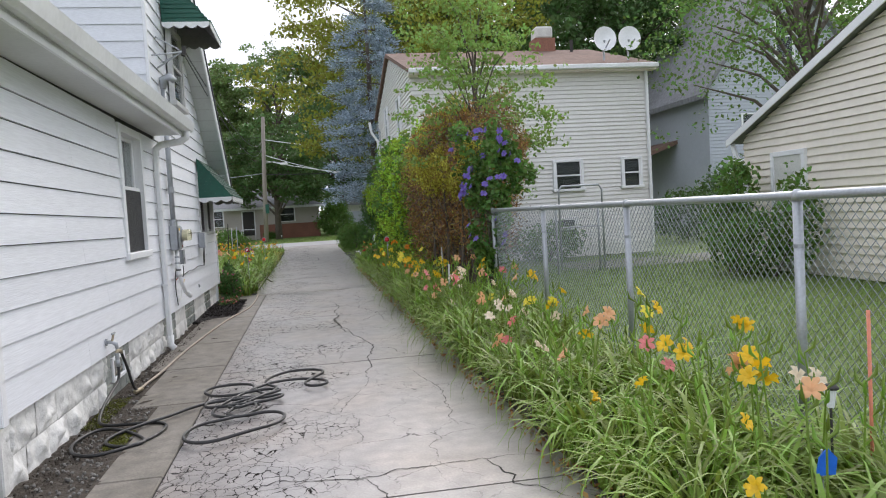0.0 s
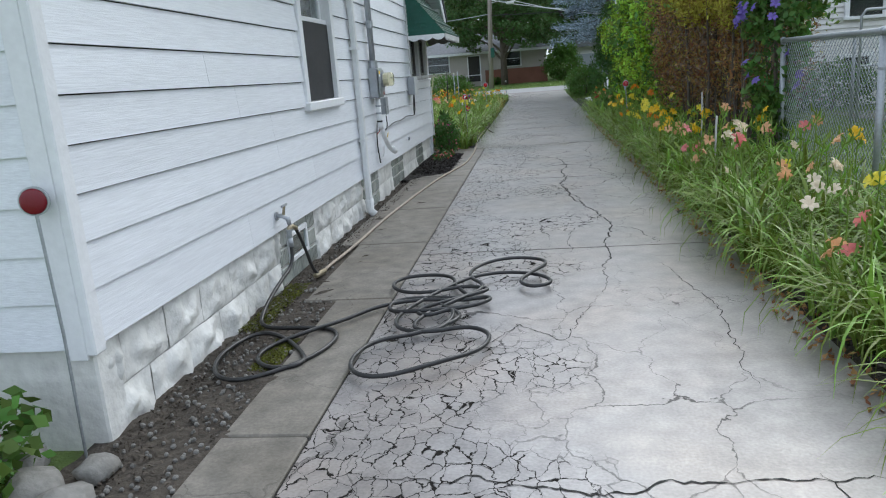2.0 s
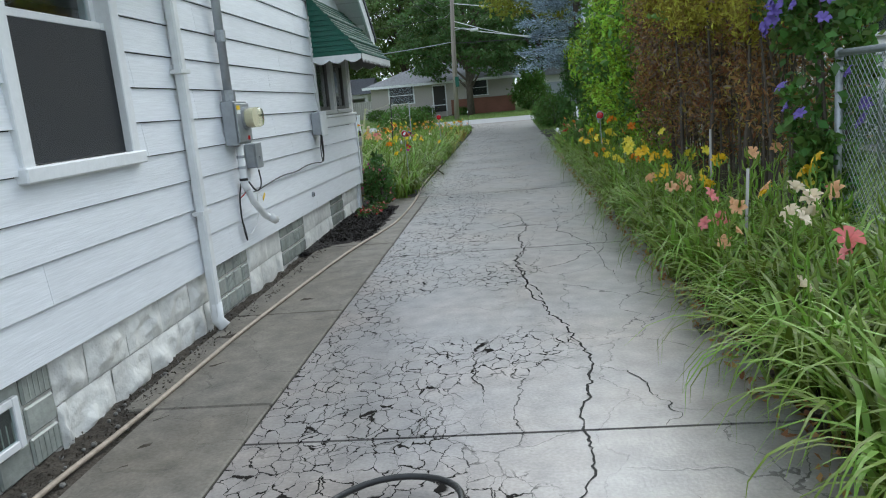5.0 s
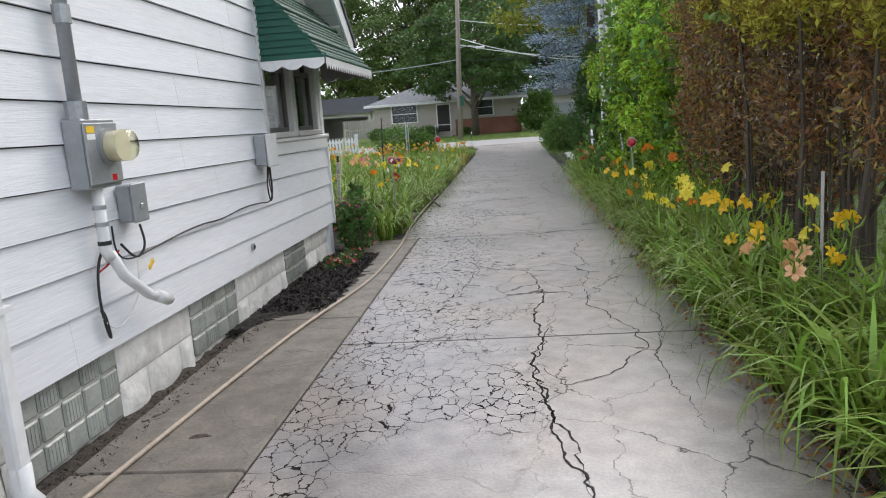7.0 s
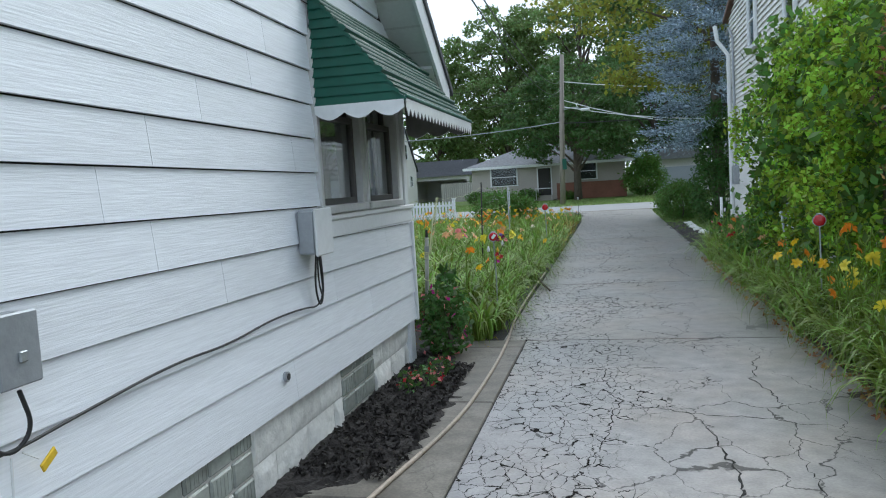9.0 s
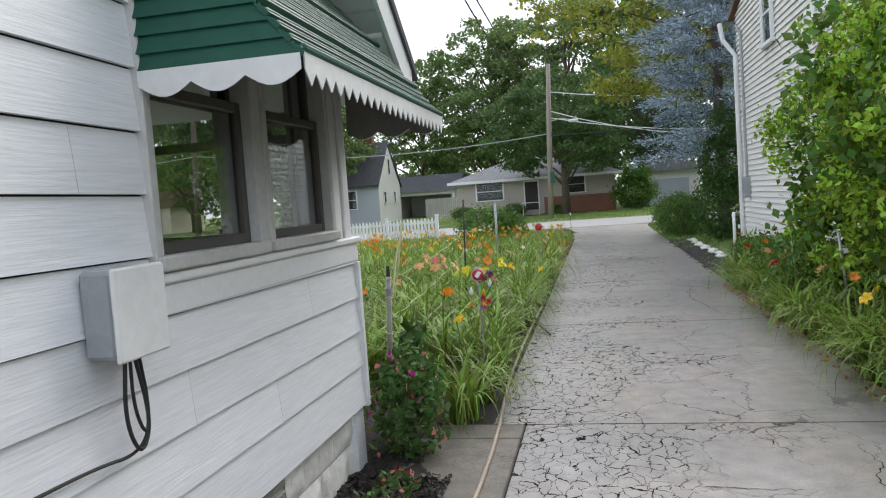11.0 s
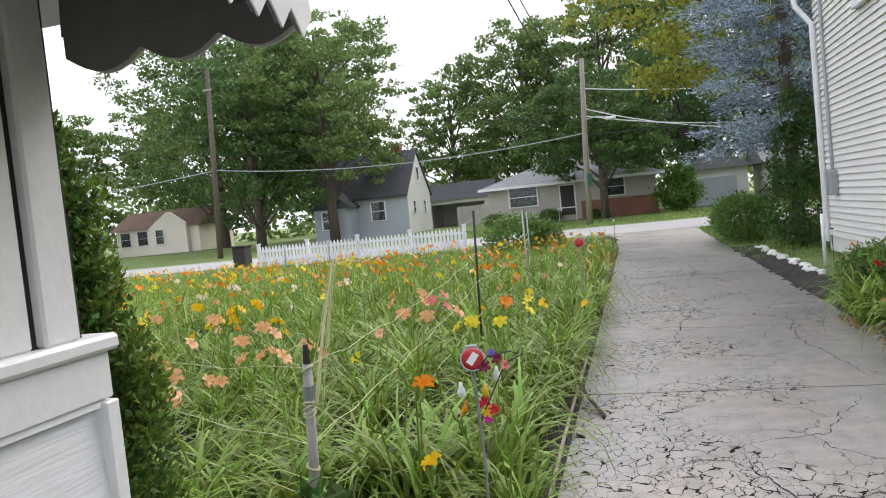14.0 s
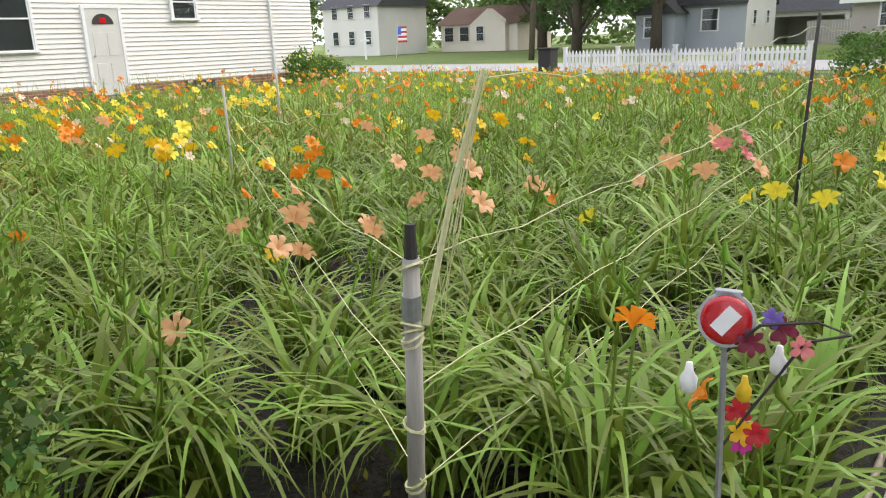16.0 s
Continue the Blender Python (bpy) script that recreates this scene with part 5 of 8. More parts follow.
wood = thing("distant_wood", "far green tree line closing the view", "trees", kind="stuff")
wrng = np.random.default_rng(77)
wb = [(x + wrng.uniform(-2, 2), 118 + wrng.uniform(-6, 10), wrng.uniform(2, 8), 4.5, 4.0, wrng.uniform(3, 5)) for x in range(-150, 120, 4)]
wb += [(104 + wrng.uniform(-4, 4), y, wrng.uniform(2, 8), 4.0, 4.5, 4.5) for y in range(-20, 118, 5)] + [(-140 + wrng.uniform(-4, 4), y, wrng.uniform(2, 8), 4.0, 4.5, 4.5) for y in range(0, 118, 5)]
p, d = blob_points(wb, 26000, wrng, 0.7)
tagged(part("foliage", quads("foliage", leaves(p, 1.0, wrng, 0.4, 0.65), LEAF["maple"]), None, wood), kind="stuff")


def spruce(x, y, h, r, seed):
    rng = np.random.default_rng(seed)
    t = thing("blue_spruce", "blue-grey spruce with dense layered boughs", "spruce tree")
    part("trunk", Geo().tube([(x, y, 0), (x, y, h * 0.5), (x, y, h)], [0.18, 0.11, 0.02], 8), MAT["bark"], t)
    pts, way = [], []
    g = Geo()
    for lv in range(22):
        f = lv / 21
        z = 2.5 + (h - 2.7) * f
        rr = (r * (1 - f) ** 0.6 + 0.12) * (0.78 + 0.42 * abs(math.sin(lv * 1.35 + 0.6)))
        for k in range(int(9 - 4 * f)):
            a = rng.uniform(0, 2 * math.pi)
            ln = rr * rng.uniform(0.6, 1.12)
            dz = -0.12 * ln
            g.tube([(x, y, z), (x + math.cos(a) * ln, y + math.sin(a) * ln, z + dz)], [0.025, 0.006], 4, False)
            for q in range(int(3 + ln * 5)):
                u = rng.uniform(0.35, 1.0)
                side = rng.normal() * 0.24 * ln * (1.15 - u)
                tuft = np.array([x + math.cos(a) * ln * u - math.sin(a) * side, y + math.sin(a) * ln * u + math.cos(a) * side, z + dz * u + rng.normal() * 0.06])
                d = rng.normal(size=(34, 3)) * [0.13, 0.13, 0.075] + np.array([math.cos(a), math.sin(a), 0.1]) * rng.uniform(-0.14, 0.14, (34, 1))
                pts.append(tuft + d)
                way.append(np.array([math.cos(a), math.sin(a), 0.25]) + d * 5)
    part("boughs", g, MAT["bark"], t)
    part("needles", quads("needles", leaves(np.concatenate(pts), 0.13, rng, 0.6, 0.26, np.concatenate(way)), LEAF["spruce"]), None, t)


spruce(2.95, 32.2, 12.5, 2.4, 3)

# ---- fittings of the white house ----
def sash_window(parent, y0, y1, z0, z1, zmid, mat="trim", sash="trim", glass="glass", curtain=True, c=0.085, ext=0.02):
    """A double-hung window in the side wall: casing, sill, two sashes with glass."""
    x = WX
    w = part("window", Geo().box(x - 0.14, x + 0.035, y0 + c, y1 - c, z1 - c, z1, 0.005), MAT[mat], parent)
    part("jamb", Geo().box(x - 0.14, x + 0.037, y0, y0 + c, z0, z1, 0.005), MAT[mat], w)
    part("jamb", Geo().box(x - 0.14, x + 0.037, y1 - c, y1, z0, z1, 0.005), MAT[mat], w)
    part("sill", Geo().box(x - 0.14, x + 0.06, y0 - ext, y1 + ext, z0 - 0.045 + (0.025 - ext) * 0.9, z0 + 0.03, 0.008), MAT[mat], w)
    a, b = y0 + c, y1 - c
    for nm, lo, hi, dx in (("lower_sash", z0 + 0.03, zmid + 0.02, -0.045), ("upper_sash", zmid - 0.02, z1 - c, -0.085)):
        f = 0.04
        s = part(nm, Geo().box(x + dx, x + dx + 0.035, a, a + f, lo, hi, 0.004).box(x + dx, x + dx + 0.035, b - f, b, lo, hi, 0.004)
                 .box(x + dx, x + dx + 0.035, a + f, b - f, lo, lo + f, 0.004).box(x + dx, x + dx + 0.035, a + f, b - f, hi - f, hi, 0.004), MAT[sash], w)
        p = part(nm.split("_")[0] + "_pane", Geo().box(x + dx + 0.012, x + dx + 0.017, a + f, b - f, lo + f, hi - f), MAT[glass], w)
        p.visible_shadow = False
    if curtain:
        part("insect_screen", Geo().box(x - 0.008, x - 0.004, a + 0.005, b - 0.005, z0 + 0.035, zmid - 0.02), MAT["mesh"], w, "dark insect screen")
        part("curtain", Geo().add([(x - 0.22 + 0.02 * (i % 2), a + (b - a) * (0.0 + 0.045 * i), zz) for zz in (zmid - 0.1, z1 - 0.1) for i in range(11)], [(i, i + 1, i + 12, i + 11) for i in range(10)]), MAT["curtain"], w, "grey curtain drawn half across")
    return w


sash_window(house, 7.72, 8.75, 1.24, 2.56, 1.93)
# Porch casings: weathered, and greyed further for the shade under the awning
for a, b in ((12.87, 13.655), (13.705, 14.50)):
    sash_window(house, a, b, 1.36, 2.40, 1.93, "weathered_shade_trim", "bronze", "porchglass", False, 0.045, -0.002)
part("mullion", Geo().box(WX - 0.15, WX + 0.03, 13.655, 13.705, 1.337, 2.40, 0.005), MAT["weathered_shade_trim"], house, "greyed window mullion")
part("porch_ledge", Geo().box(WX - 0.16, WX + 0.045, 12.88, 14.86, 1.30, 1.335, 0.008).box(WX - 0.012, WX + 0.028, 12.9, 14.84, 1.20, 1.299, 0.004), MAT["trim"], house, "white painted ledge under the porch windows")
part("corner_post", Geo().box(WX - 0.2, WX + 0.012, 14.49, 14.66, 1.335, 2.42, 0.006).box(WX - 0.2, WX + 0.022, 14.68, 14.775, 1.335, 2.42, 0.006), MAT["trim"], house, "white porch corner post")
part("porch_front_sash", Geo().box(-6, WX - 0.25, 14.70, 14.76, 1.33, 1.40).box(-6, WX - 0.25, 14.70, 14.76, 2.30, 2.40).box(-3.0, -2.94, 14.70, 14.76, 1.4, 2.3).box(-4.4, -4.34, 14.70, 14.76, 1.4, 2.3).box(-6, WX - 0.25, 14.70, 14.76, 1.88, 1.93), MAT["weathered_shade_trim"], house)
part("porch_shelf", Geo().box(-2.9, -2.2, 13.1, 13.3, 1.75, 1.80).box(-2.6, -2.5, 13.15, 13.25, 0.5, 2.4), MAT["dark"], house)
wall_window(house, (WX + 0.02, 11.25, 3.75), (0, 1, 0), (1, 0, 0), 0.8, 1.0, mat="weathered_shade_trim")


def scallop(p0, p1, drop, wave, thick, point=False):
    """A thin valance from p0 to p1 whose lower edge waves."""
    p0, p1 = Vector(p0), Vector(p1)
    n = max(2, round((p1 - p0).length / wave)) * 8
    lower = [p0.lerp(p1, i / n) - Vector((0, 0, drop * (0.55 + 0.45 * (1 - abs(i % 8 - 4) / 4 if point else abs(math.sin(math.pi * i / 8)))))) for i in range(n + 1)]
    d = Vector(thick)
    vs = []
    for i in range(n + 1):
        a = p0.lerp(p1, i / n)
        vs += [a, lower[i], a + d, lower[i] + d]
    fs = []
    for i in range(0, 4 * n, 4):
        fs += [(i, i + 4, i + 5, i + 1), (i + 3, i + 7, i + 6, i + 2), (i + 1, i + 5, i + 7, i + 3), (i, i + 2, i + 6, i + 4)]
    return Geo().add(vs, fs)


def awning(y0, y1, zt, zb, out, label, k=16):
    t = thing("window_awning", label, "awning", "green awnings")
    x0, x1 = WX + 0.03, WX + 0.03 + out
    slope = Vector((out, 0, zb - zt))
    step = slope / k
    up = Vector((-slope.z, 0, slope.x)).normalized()
    for i in range(k):
        # each slat laps the next one down; every sixth stands over a step in the roof
        a = Vector((x0, 0, zt)) + step * i
        rise = 0.030 if i % 6 == 5 else 0.016
        rib = [a, a + up * rise * 0.4 + step * 0.25, a + up * rise + step * 0.75, a + up * rise * 0.9 + step * 1.05, a + step * 1.12, a + step * 1.05 - up * 0.004, a - up * 0.004]
        part("slat", Geo().prism([(q.x, y0 - 0.012, q.z) for q in rib], (0, y1 - y0 + 0.024, 0)), MAT["green_tin"], t)
        # Thin pale rod on each rib: a painted highlight of the sky
        edge = a + up * (rise * 0.95 + 0.002) + step * 0.8
        part("slat_edge", Geo().tube([(edge.x, y0 - 0.014, edge.z), (edge.x, y1 + 0.014, edge.z)], 0.0032, 5), MAT["glint_tin"], t, "pale slat edge painted as a sky glint")
    for ys, s in ((y0, 1), (y1, -1)):
        for i in range(12):
            z1_, z0_ = zt - (zt - zb) * i / 12, zt - (zt - zb) * (i + 1) / 12
            xb0, xb1 = x0 + out * i / 12, x0 + out * (i + 1) / 12
            g = Geo().prism([(x0, ys - s * 0.012, z0_), (xb1, ys - s * 0.012, z0_), (xb0 + 0.01, ys, z1_ + 0.004), (x0, ys, z1_ + 0.004)], (0, s * 0.004, 0))
            part("side_panel", g, MAT["green_tin"], t)
        part("side_valance", scallop((x0, ys - s * 0.014, zb + 0.004), (x1, ys - s * 0.014, zb + 0.004), 0.085, 0.17, (0, s * 0.004, 0)), MAT["white_tin"], t, "white scalloped edge")
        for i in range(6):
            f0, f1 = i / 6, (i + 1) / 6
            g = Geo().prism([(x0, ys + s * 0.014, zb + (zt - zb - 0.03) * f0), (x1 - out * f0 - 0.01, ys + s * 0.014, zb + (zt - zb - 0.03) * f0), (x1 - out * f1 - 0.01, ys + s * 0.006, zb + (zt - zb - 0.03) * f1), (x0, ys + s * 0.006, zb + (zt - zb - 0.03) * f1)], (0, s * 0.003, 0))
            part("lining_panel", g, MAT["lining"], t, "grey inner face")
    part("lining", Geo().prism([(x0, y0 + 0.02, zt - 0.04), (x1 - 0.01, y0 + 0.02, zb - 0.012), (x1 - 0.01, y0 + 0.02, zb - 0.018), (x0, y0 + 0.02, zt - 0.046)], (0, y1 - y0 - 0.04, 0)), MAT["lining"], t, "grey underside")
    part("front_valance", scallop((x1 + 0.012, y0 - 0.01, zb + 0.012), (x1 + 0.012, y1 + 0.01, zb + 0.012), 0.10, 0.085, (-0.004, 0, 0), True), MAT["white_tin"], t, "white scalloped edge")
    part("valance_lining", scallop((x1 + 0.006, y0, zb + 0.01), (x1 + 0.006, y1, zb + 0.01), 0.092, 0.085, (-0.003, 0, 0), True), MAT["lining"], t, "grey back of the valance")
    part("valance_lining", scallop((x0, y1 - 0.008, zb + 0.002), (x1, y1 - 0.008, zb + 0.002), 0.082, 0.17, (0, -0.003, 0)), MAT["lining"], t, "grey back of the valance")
    part("front_rail", Geo().box(x1 - 0.004, x1 + 0.02, y0 - 0.012, y1 + 0.012, zb + 0.008, zb + 0.03, 0.006), MAT["green_tin"], t)
    return t


awning(12.88, 14.83, 2.61, 1.955, 0.53, "dark green metal awning with white scalloped edge, over the porch windows")
awning(10.62, 11.90, 5.0, 4.26, 0.62, "dark green metal awning with white scalloped edge, over the upper window")

# rain pipe with its elbow
ds = thing("downspout", "white metal rain pipe running down the house wall", "downspout")
part("pipe", Geo().box(WX + 0.025, WX + 0.085, 9.34, 9.42, 0.10, 2.42, 0.012), MAT["white_tin"], ds)
part("elbow", Geo().tube([(-1.36, 9.32, 2.64), (-1.38, 9.33, 2.56), (-1.45, 9.34, 2.52), (WX + 0.12, 9.37, 2.49), (WX + 0.06, 9.38, 2.44), (WX + 0.055, 9.38, 2.36)], 0.042, 8), MAT["white_tin"], ds, smooth=True)
part("shoe", Geo().tube([(WX + 0.055, 9.38, 0.2), (WX + 0.055, 9.38, 0.08), (WX + 0.10, 9.38, 0.03)], 0.045, 8), MAT["white_tin"], ds, smooth=True)
for z in (0.8, 1.7):
    part("strap", Geo().box(WX + 0.02, WX + 0.092, 9.31, 9.45, z, z + 0.025), MAT["white_tin"], ds)

# electricity meter, its mast and boxes
em = thing("electric_meter", "grey electric meter box with round glass meter", "electric meter")
part("box", Geo().box(WX + 0.02, WX + 0.12, 10.050, 10.330, 1.20, 1.52, 0.008), MAT["grey_tin"], em)
part("cover", Geo().box(WX + 0.13, WX + 0.14, 10.030, 10.310, 1.22, 1.50, 0.004), MAT["grey_tin"], em)
part("socket_ring", Geo().tube([(WX + 0.138, 10.200, 1.39), (WX + 0.16, 10.200, 1.39)], 0.085, 20), MAT["galv"], em)
part("meter_body", Geo().tube([(WX + 0.16, 10.200, 1.39), (WX + 0.22, 10.200, 1.39)], 0.07, 20), MAT["vinyl"], em)
part("meter_glass", Geo().tube([(WX + 0.158, 10.200, 1.39), (WX + 0.25, 10.200, 1.39), (WX + 0.265, 10.200, 1.39)], [0.076, 0.074, 0.064], 20), MAT["meterglass"], em, smooth=True)
part("warning_label", Geo().box(WX + 0.1405, WX + 0.142, 10.045, 10.110, 1.455, 1.485), MAT["yellow"], em)
part("paper_label", Geo().box(WX + 0.1405, WX + 0.142, 10.045, 10.110, 1.425, 1.45), MAT["trim"], em)
part("red_label", Geo().box(WX + 0.1405, WX + 0.142, 10.210, 10.250, 1.23, 1.26), MAT["red"], em)
mast = thing("service_mast", "grey conduit running up the wall from the meter", "conduit")
part("pipe", Geo().tube([(WX + 0.07, 10.110, 1.52), (WX + 0.07, 10.110, 3.3)], 0.032, 10), MAT["grey_tin"], mast, smooth=True)
part("hub", Geo().tube([(WX + 0.07, 10.110, 1.51), (WX + 0.07, 10.110, 1.60)], 0.05, 10), MAT["galv"], mast)
part("coupling", Geo().tube([(WX + 0.07, 10.110, 1.94), (WX + 0.07, 10.110, 2.02)], 0.04, 10), MAT["galv"], mast)
part("weatherhead", Geo().tube([(WX + 0.07, 10.110, 3.28), (WX + 0.08, 10.110, 3.40), (WX + 0.16, 10.110, 3.44), (WX + 0.22, 10.110, 3.38)], [0.035, 0.06, 0.055, 0.04], 10), MAT["galv"], mast, smooth=True)
br = thing("wire_bracket", "rusty metal wire bracket fixed to the upper wall", "bracket")
part("arm", Geo().tube([(WX + 0.02, 10.1, 3.55), (WX + 0.35, 10.1, 3.75), (WX + 0.02, 10.1, 3.95)], 0.012, 6), MAT["galv"], br)
part("strut", Geo().tube([(WX + 0.02, 9.8, 3.65), (WX + 0.35, 10.1, 3.75), (WX + 0.02, 10.5, 3.7)], 0.010, 6), MAT["galv"], br)
part("insulator", Geo().tube([(WX + 0.35, 10.1, 3.7), (WX + 0.37, 10.12, 3.82)], 0.03, 8), MAT["dark"], br)
cdt = thing("ground_conduit", "white bent plastic conduit below the meter", "conduit")
part("riser", Geo().tube([(WX + 0.075, 10.170, 1.20), (WX + 0.075, 10.170, 0.90), (WX + 0.085, 10.190, 0.86)], 0.028, 10), MAT["white_tin"], cdt, smooth=True)
part("sloping_pipe", Geo().tube([(WX + 0.085, 10.190, 0.88), (WX + 0.09, 10.270, 0.76), (WX + 0.10, 10.470, 0.615), (WX + 0.12, 10.530, 0.585)], 0.027, 10), MAT["white_tin"], cdt, smooth=True)
# Black disc paints the dark inside of the pipe's mouth
part("end_mouth", Geo().tube([(WX + 0.135, 10.600, 0.555), (WX + 0.138, 10.612, 0.548)], 0.026, 10), MAT["cable"], cdt, "black disc for the dark open end")
part("end_cap", Geo().tube([(WX + 0.115, 10.510, 0.60), (WX + 0.135, 10.600, 0.555)], 0.034, 10), MAT["white_tin"], cdt, smooth=True)
for z in (1.1, 1.02, 0.93):
    part("band", Geo().tube([(WX + 0.075, 10.170, z), (WX + 0.075, 10.170, z + 0.02)], 0.032, 10), MAT["cable" if z < 1 else "galv"], cdt)
sw = thing("disconnect_box", "small grey metal disconnect box on the wall", "electrical box")
part("body", Geo().box(WX + 0.02, WX + 0.10, 10.42, 10.56, 1.00, 1.19, 0.008), MAT["grey_tin"], sw)
part("lid", Geo().box(WX + 0.10, WX + 0.112, 10.415, 10.565, 0.995, 1.195, 0.006), MAT["grey_tin"], sw)
part("latch", Geo().box(WX + 0.112, WX + 0.12, 10.48, 10.51, 1.06, 1.09, 0.003), MAT["galv"], sw)
jb = thing("cable_box", "pale grey plastic cable box beside the porch window", "electrical box")
part("body", Geo().box(WX + 0.02, WX + 0.12, 12.52, 12.74, 1.14, 1.38, 0.012), MAT["grey_tin"], jb)
part("lid", Geo().box(WX + 0.12, WX + 0.135, 12.51, 12.75, 1.13, 1.385, 0.008), MAT["white_tin"], jb)


def cable(name, pts, r, mat, label, category="cable", sides=6, smooth=3):
    """A cable through points, rounded by subdividing."""
    p = [Vector(q) for q in pts]
    for _ in range(smooth):
        q = [p[0]]
        for a, b in zip(p, p[1:]):
            q += [a.lerp(b, 0.25), a.lerp(b, 0.75)]
        p = q + [p[-1]]
    return solid(name, Geo().tube(p, r, sides), mat, label, category, smooth=True)


X = WX + 0.035
cable("wall_cable", [(X, 10.320, 1.0), (X, 10.320, 0.86), (X, 10.440, 0.80), (X + 0.005, 10.780, 0.83), (X, 11.3, 0.86), (X, 11.7, 0.84), (X, 12.1, 0.87), (X, 12.5, 0.86), (X + 0.02, 12.66, 0.84), (X + 0.03, 12.72, 0.92), (X + 0.05, 12.66, 1.14)], 0.005, MAT["cable"], "black cable looping along the siding")
cable("wall_cable", [(X + 0.05, 12.60, 1.14), (X + 0.03, 12.60, 0.95), (X + 0.03, 12.66, 0.83), (X + 0.03, 12.72, 0.92), (X + 0.05, 12.64, 1.13)], 0.006, MAT["cable"], "black cable loop hanging below the cable box")
cable("wall_cable", [(X + 0.05, 12.62, 1.14), (X + 0.04, 12.63, 0.98), (X + 0.04, 12.68, 0.88), (X + 0.04, 12.70, 0.98), (X + 0.05, 12.66, 1.13)], 0.005, MAT["cable"], "black cable loop hanging below the cable box")
cable("wall_cable", [(X + 0.05, 10.500, 0.98), (X + 0.05, 10.540, 0.86), (X + 0.03, 10.460, 0.80), (X, 10.380, 0.9)], 0.0065, MAT["cable"], "black cable dropping from the disconnect box")
cable("wall_cable", [(X, 10.220, 0.92), (X, 10.140, 0.82), (X, 10.120, 0.66), (X + 0.01, 10.130, 0.52), (X + 0.01, 10.160, 0.46), (X, 10.150, 0.60), (X, 10.120, 0.62)], 0.007, MAT["cable"], "black cable end hanging under the meter")
cable("wall_cable", [(X, 10.100, 0.60), (X + 0.01, 10.200, 0.50), (X + 0.01, 10.330, 0.52), (X + 0.01, 10.480, 0.62), (X + 0.02, 10.480, 0.8)], 0.004, MAT["white_tin"], "thin white wire looping below the meter")
cable("red_wire", [(X, 10.140, 0.80), (X + 0.02, 10.220, 0.83), (X + 0.03, 10.300, 0.88)], 0.005, MAT["red"], "short red wire under the meter", "wire")
tagt = thing("yellow_tag", "crumpled yellow plastic tag tied to a wire", "tag")
part("tag", Geo().box(-0.004, 0.004, -0.035, 0.035, -0.016, 0.016, 0.003, pose(X + 0.03, 10.60, 0.752, 32, 8, 6)), MAT["yellow"], tagt)
part("tie", Geo().tube([(X + 0.02, 10.520, 0.80), (X + 0.025, 10.570, 0.765)], 0.003, 5), MAT["white_tin"], tagt)
vent = thing("wall_vent", "small round grey pipe vent in the siding", "vent")
part("flange", Geo().tube([(WX + 0.01, 12.26, 0.55), (WX + 0.03, 12.26, 0.55)], 0.026, 12), MAT["galv"], vent)
# The opening is a near-black disc in place of a shaded bore
part("hole", Geo().tube([(WX + 0.028, 12.26, 0.55), (WX + 0.034, 12.26, 0.55)], 0.017, 12), MAT["dark"], vent)


# glass-block lights in the foundation
def glass_blocks(y0, y1, z0, z1, ny, nz, label):
    t = thing("glass_block_window", label, "window", "basement windows")
    x = WX - 0.05
    part("mortar_bed", Geo().box(x - 0.05, x + 0.004, y0, y1, z0, z1), MAT["mortar"], t)
    dy, dz = (y1 - y0) / ny, (z1 - z0) / nz
    for i in range(ny):
        for j in range(nz):
            g = Geo().box(x, x + 0.02, y0 + i * dy + 0.007, y0 + (i + 1) * dy - 0.007, z0 + j * dz + 0.007, z0 + (j + 1) * dz - 0.007, 0.008)
            b = part("glass_block", g, MAT["screen"], t)
            for q in range(6):
                yy = y0 + i * dy + 0.02 + (dy - 0.04) * q / 5.0
                g2 = Geo().box(x + 0.0185, x + 0.0225, yy - 0.004, yy + 0.004, z0 + j * dz + 0.02, z0 + (j + 1) * dz - 0.02)
                if (i + j) % 2:
                    part("rib", g2, MAT["screen"], b)
    return t


glass_blocks(9.50, 10.30, 0.02, 0.42, 5, 3, "grey glass-block basement window in a mortar frame")
glass_blocks(11.18, 11.95, 0.03, 0.42, 4, 3, "grey glass-block basement window in a mortar frame")
glass_blocks(13.15, 13.78, 0.05, 0.42, 3, 3, "grey glass-block basement window in a mortar frame")
gb = glass_blocks(6.86, 7.72, 0.0, 0.42, 4, 3, "glass-block basement window with a small white hopper sash")
part("hopper_frame", Geo().box(WX - 0.035, WX - 0.008, 7.02, 7.06, 0.14, 0.36, 0.004).box(WX - 0.035, WX - 0.008, 7.42, 7.46, 0.14, 0.36, 0.004).box(WX - 0.035, WX - 0.008, 7.06, 7.42, 0.14, 0.175, 0.004).box(WX - 0.035, WX - 0.008, 7.06, 7.42, 0.325, 0.36, 0.004), MAT["trim"], gb, "white hopper frame")
# Dark plate stands for the unlit basement behind the hopper
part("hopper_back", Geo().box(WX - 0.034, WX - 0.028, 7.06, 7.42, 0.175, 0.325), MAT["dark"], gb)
part("hopper_pane", Geo().box(WX - 0.022, WX - 0.018, 7.06, 7.42, 0.175, 0.325), MAT["glass"], gb)

# outdoor tap and hoses
tap = thing("outdoor_tap", "weathered brass outdoor tap with two hose outlets", "tap")
part("body", Geo().tube([(WX, 6.74, 0.55), (WX + 0.06, 6.74, 0.55), (WX + 0.10, 6.74, 0.53), (WX + 0.11, 6.74, 0.47)], [0.016, 0.016, 0.018, 0.013], 10), MAT["galv"], tap, smooth=True)
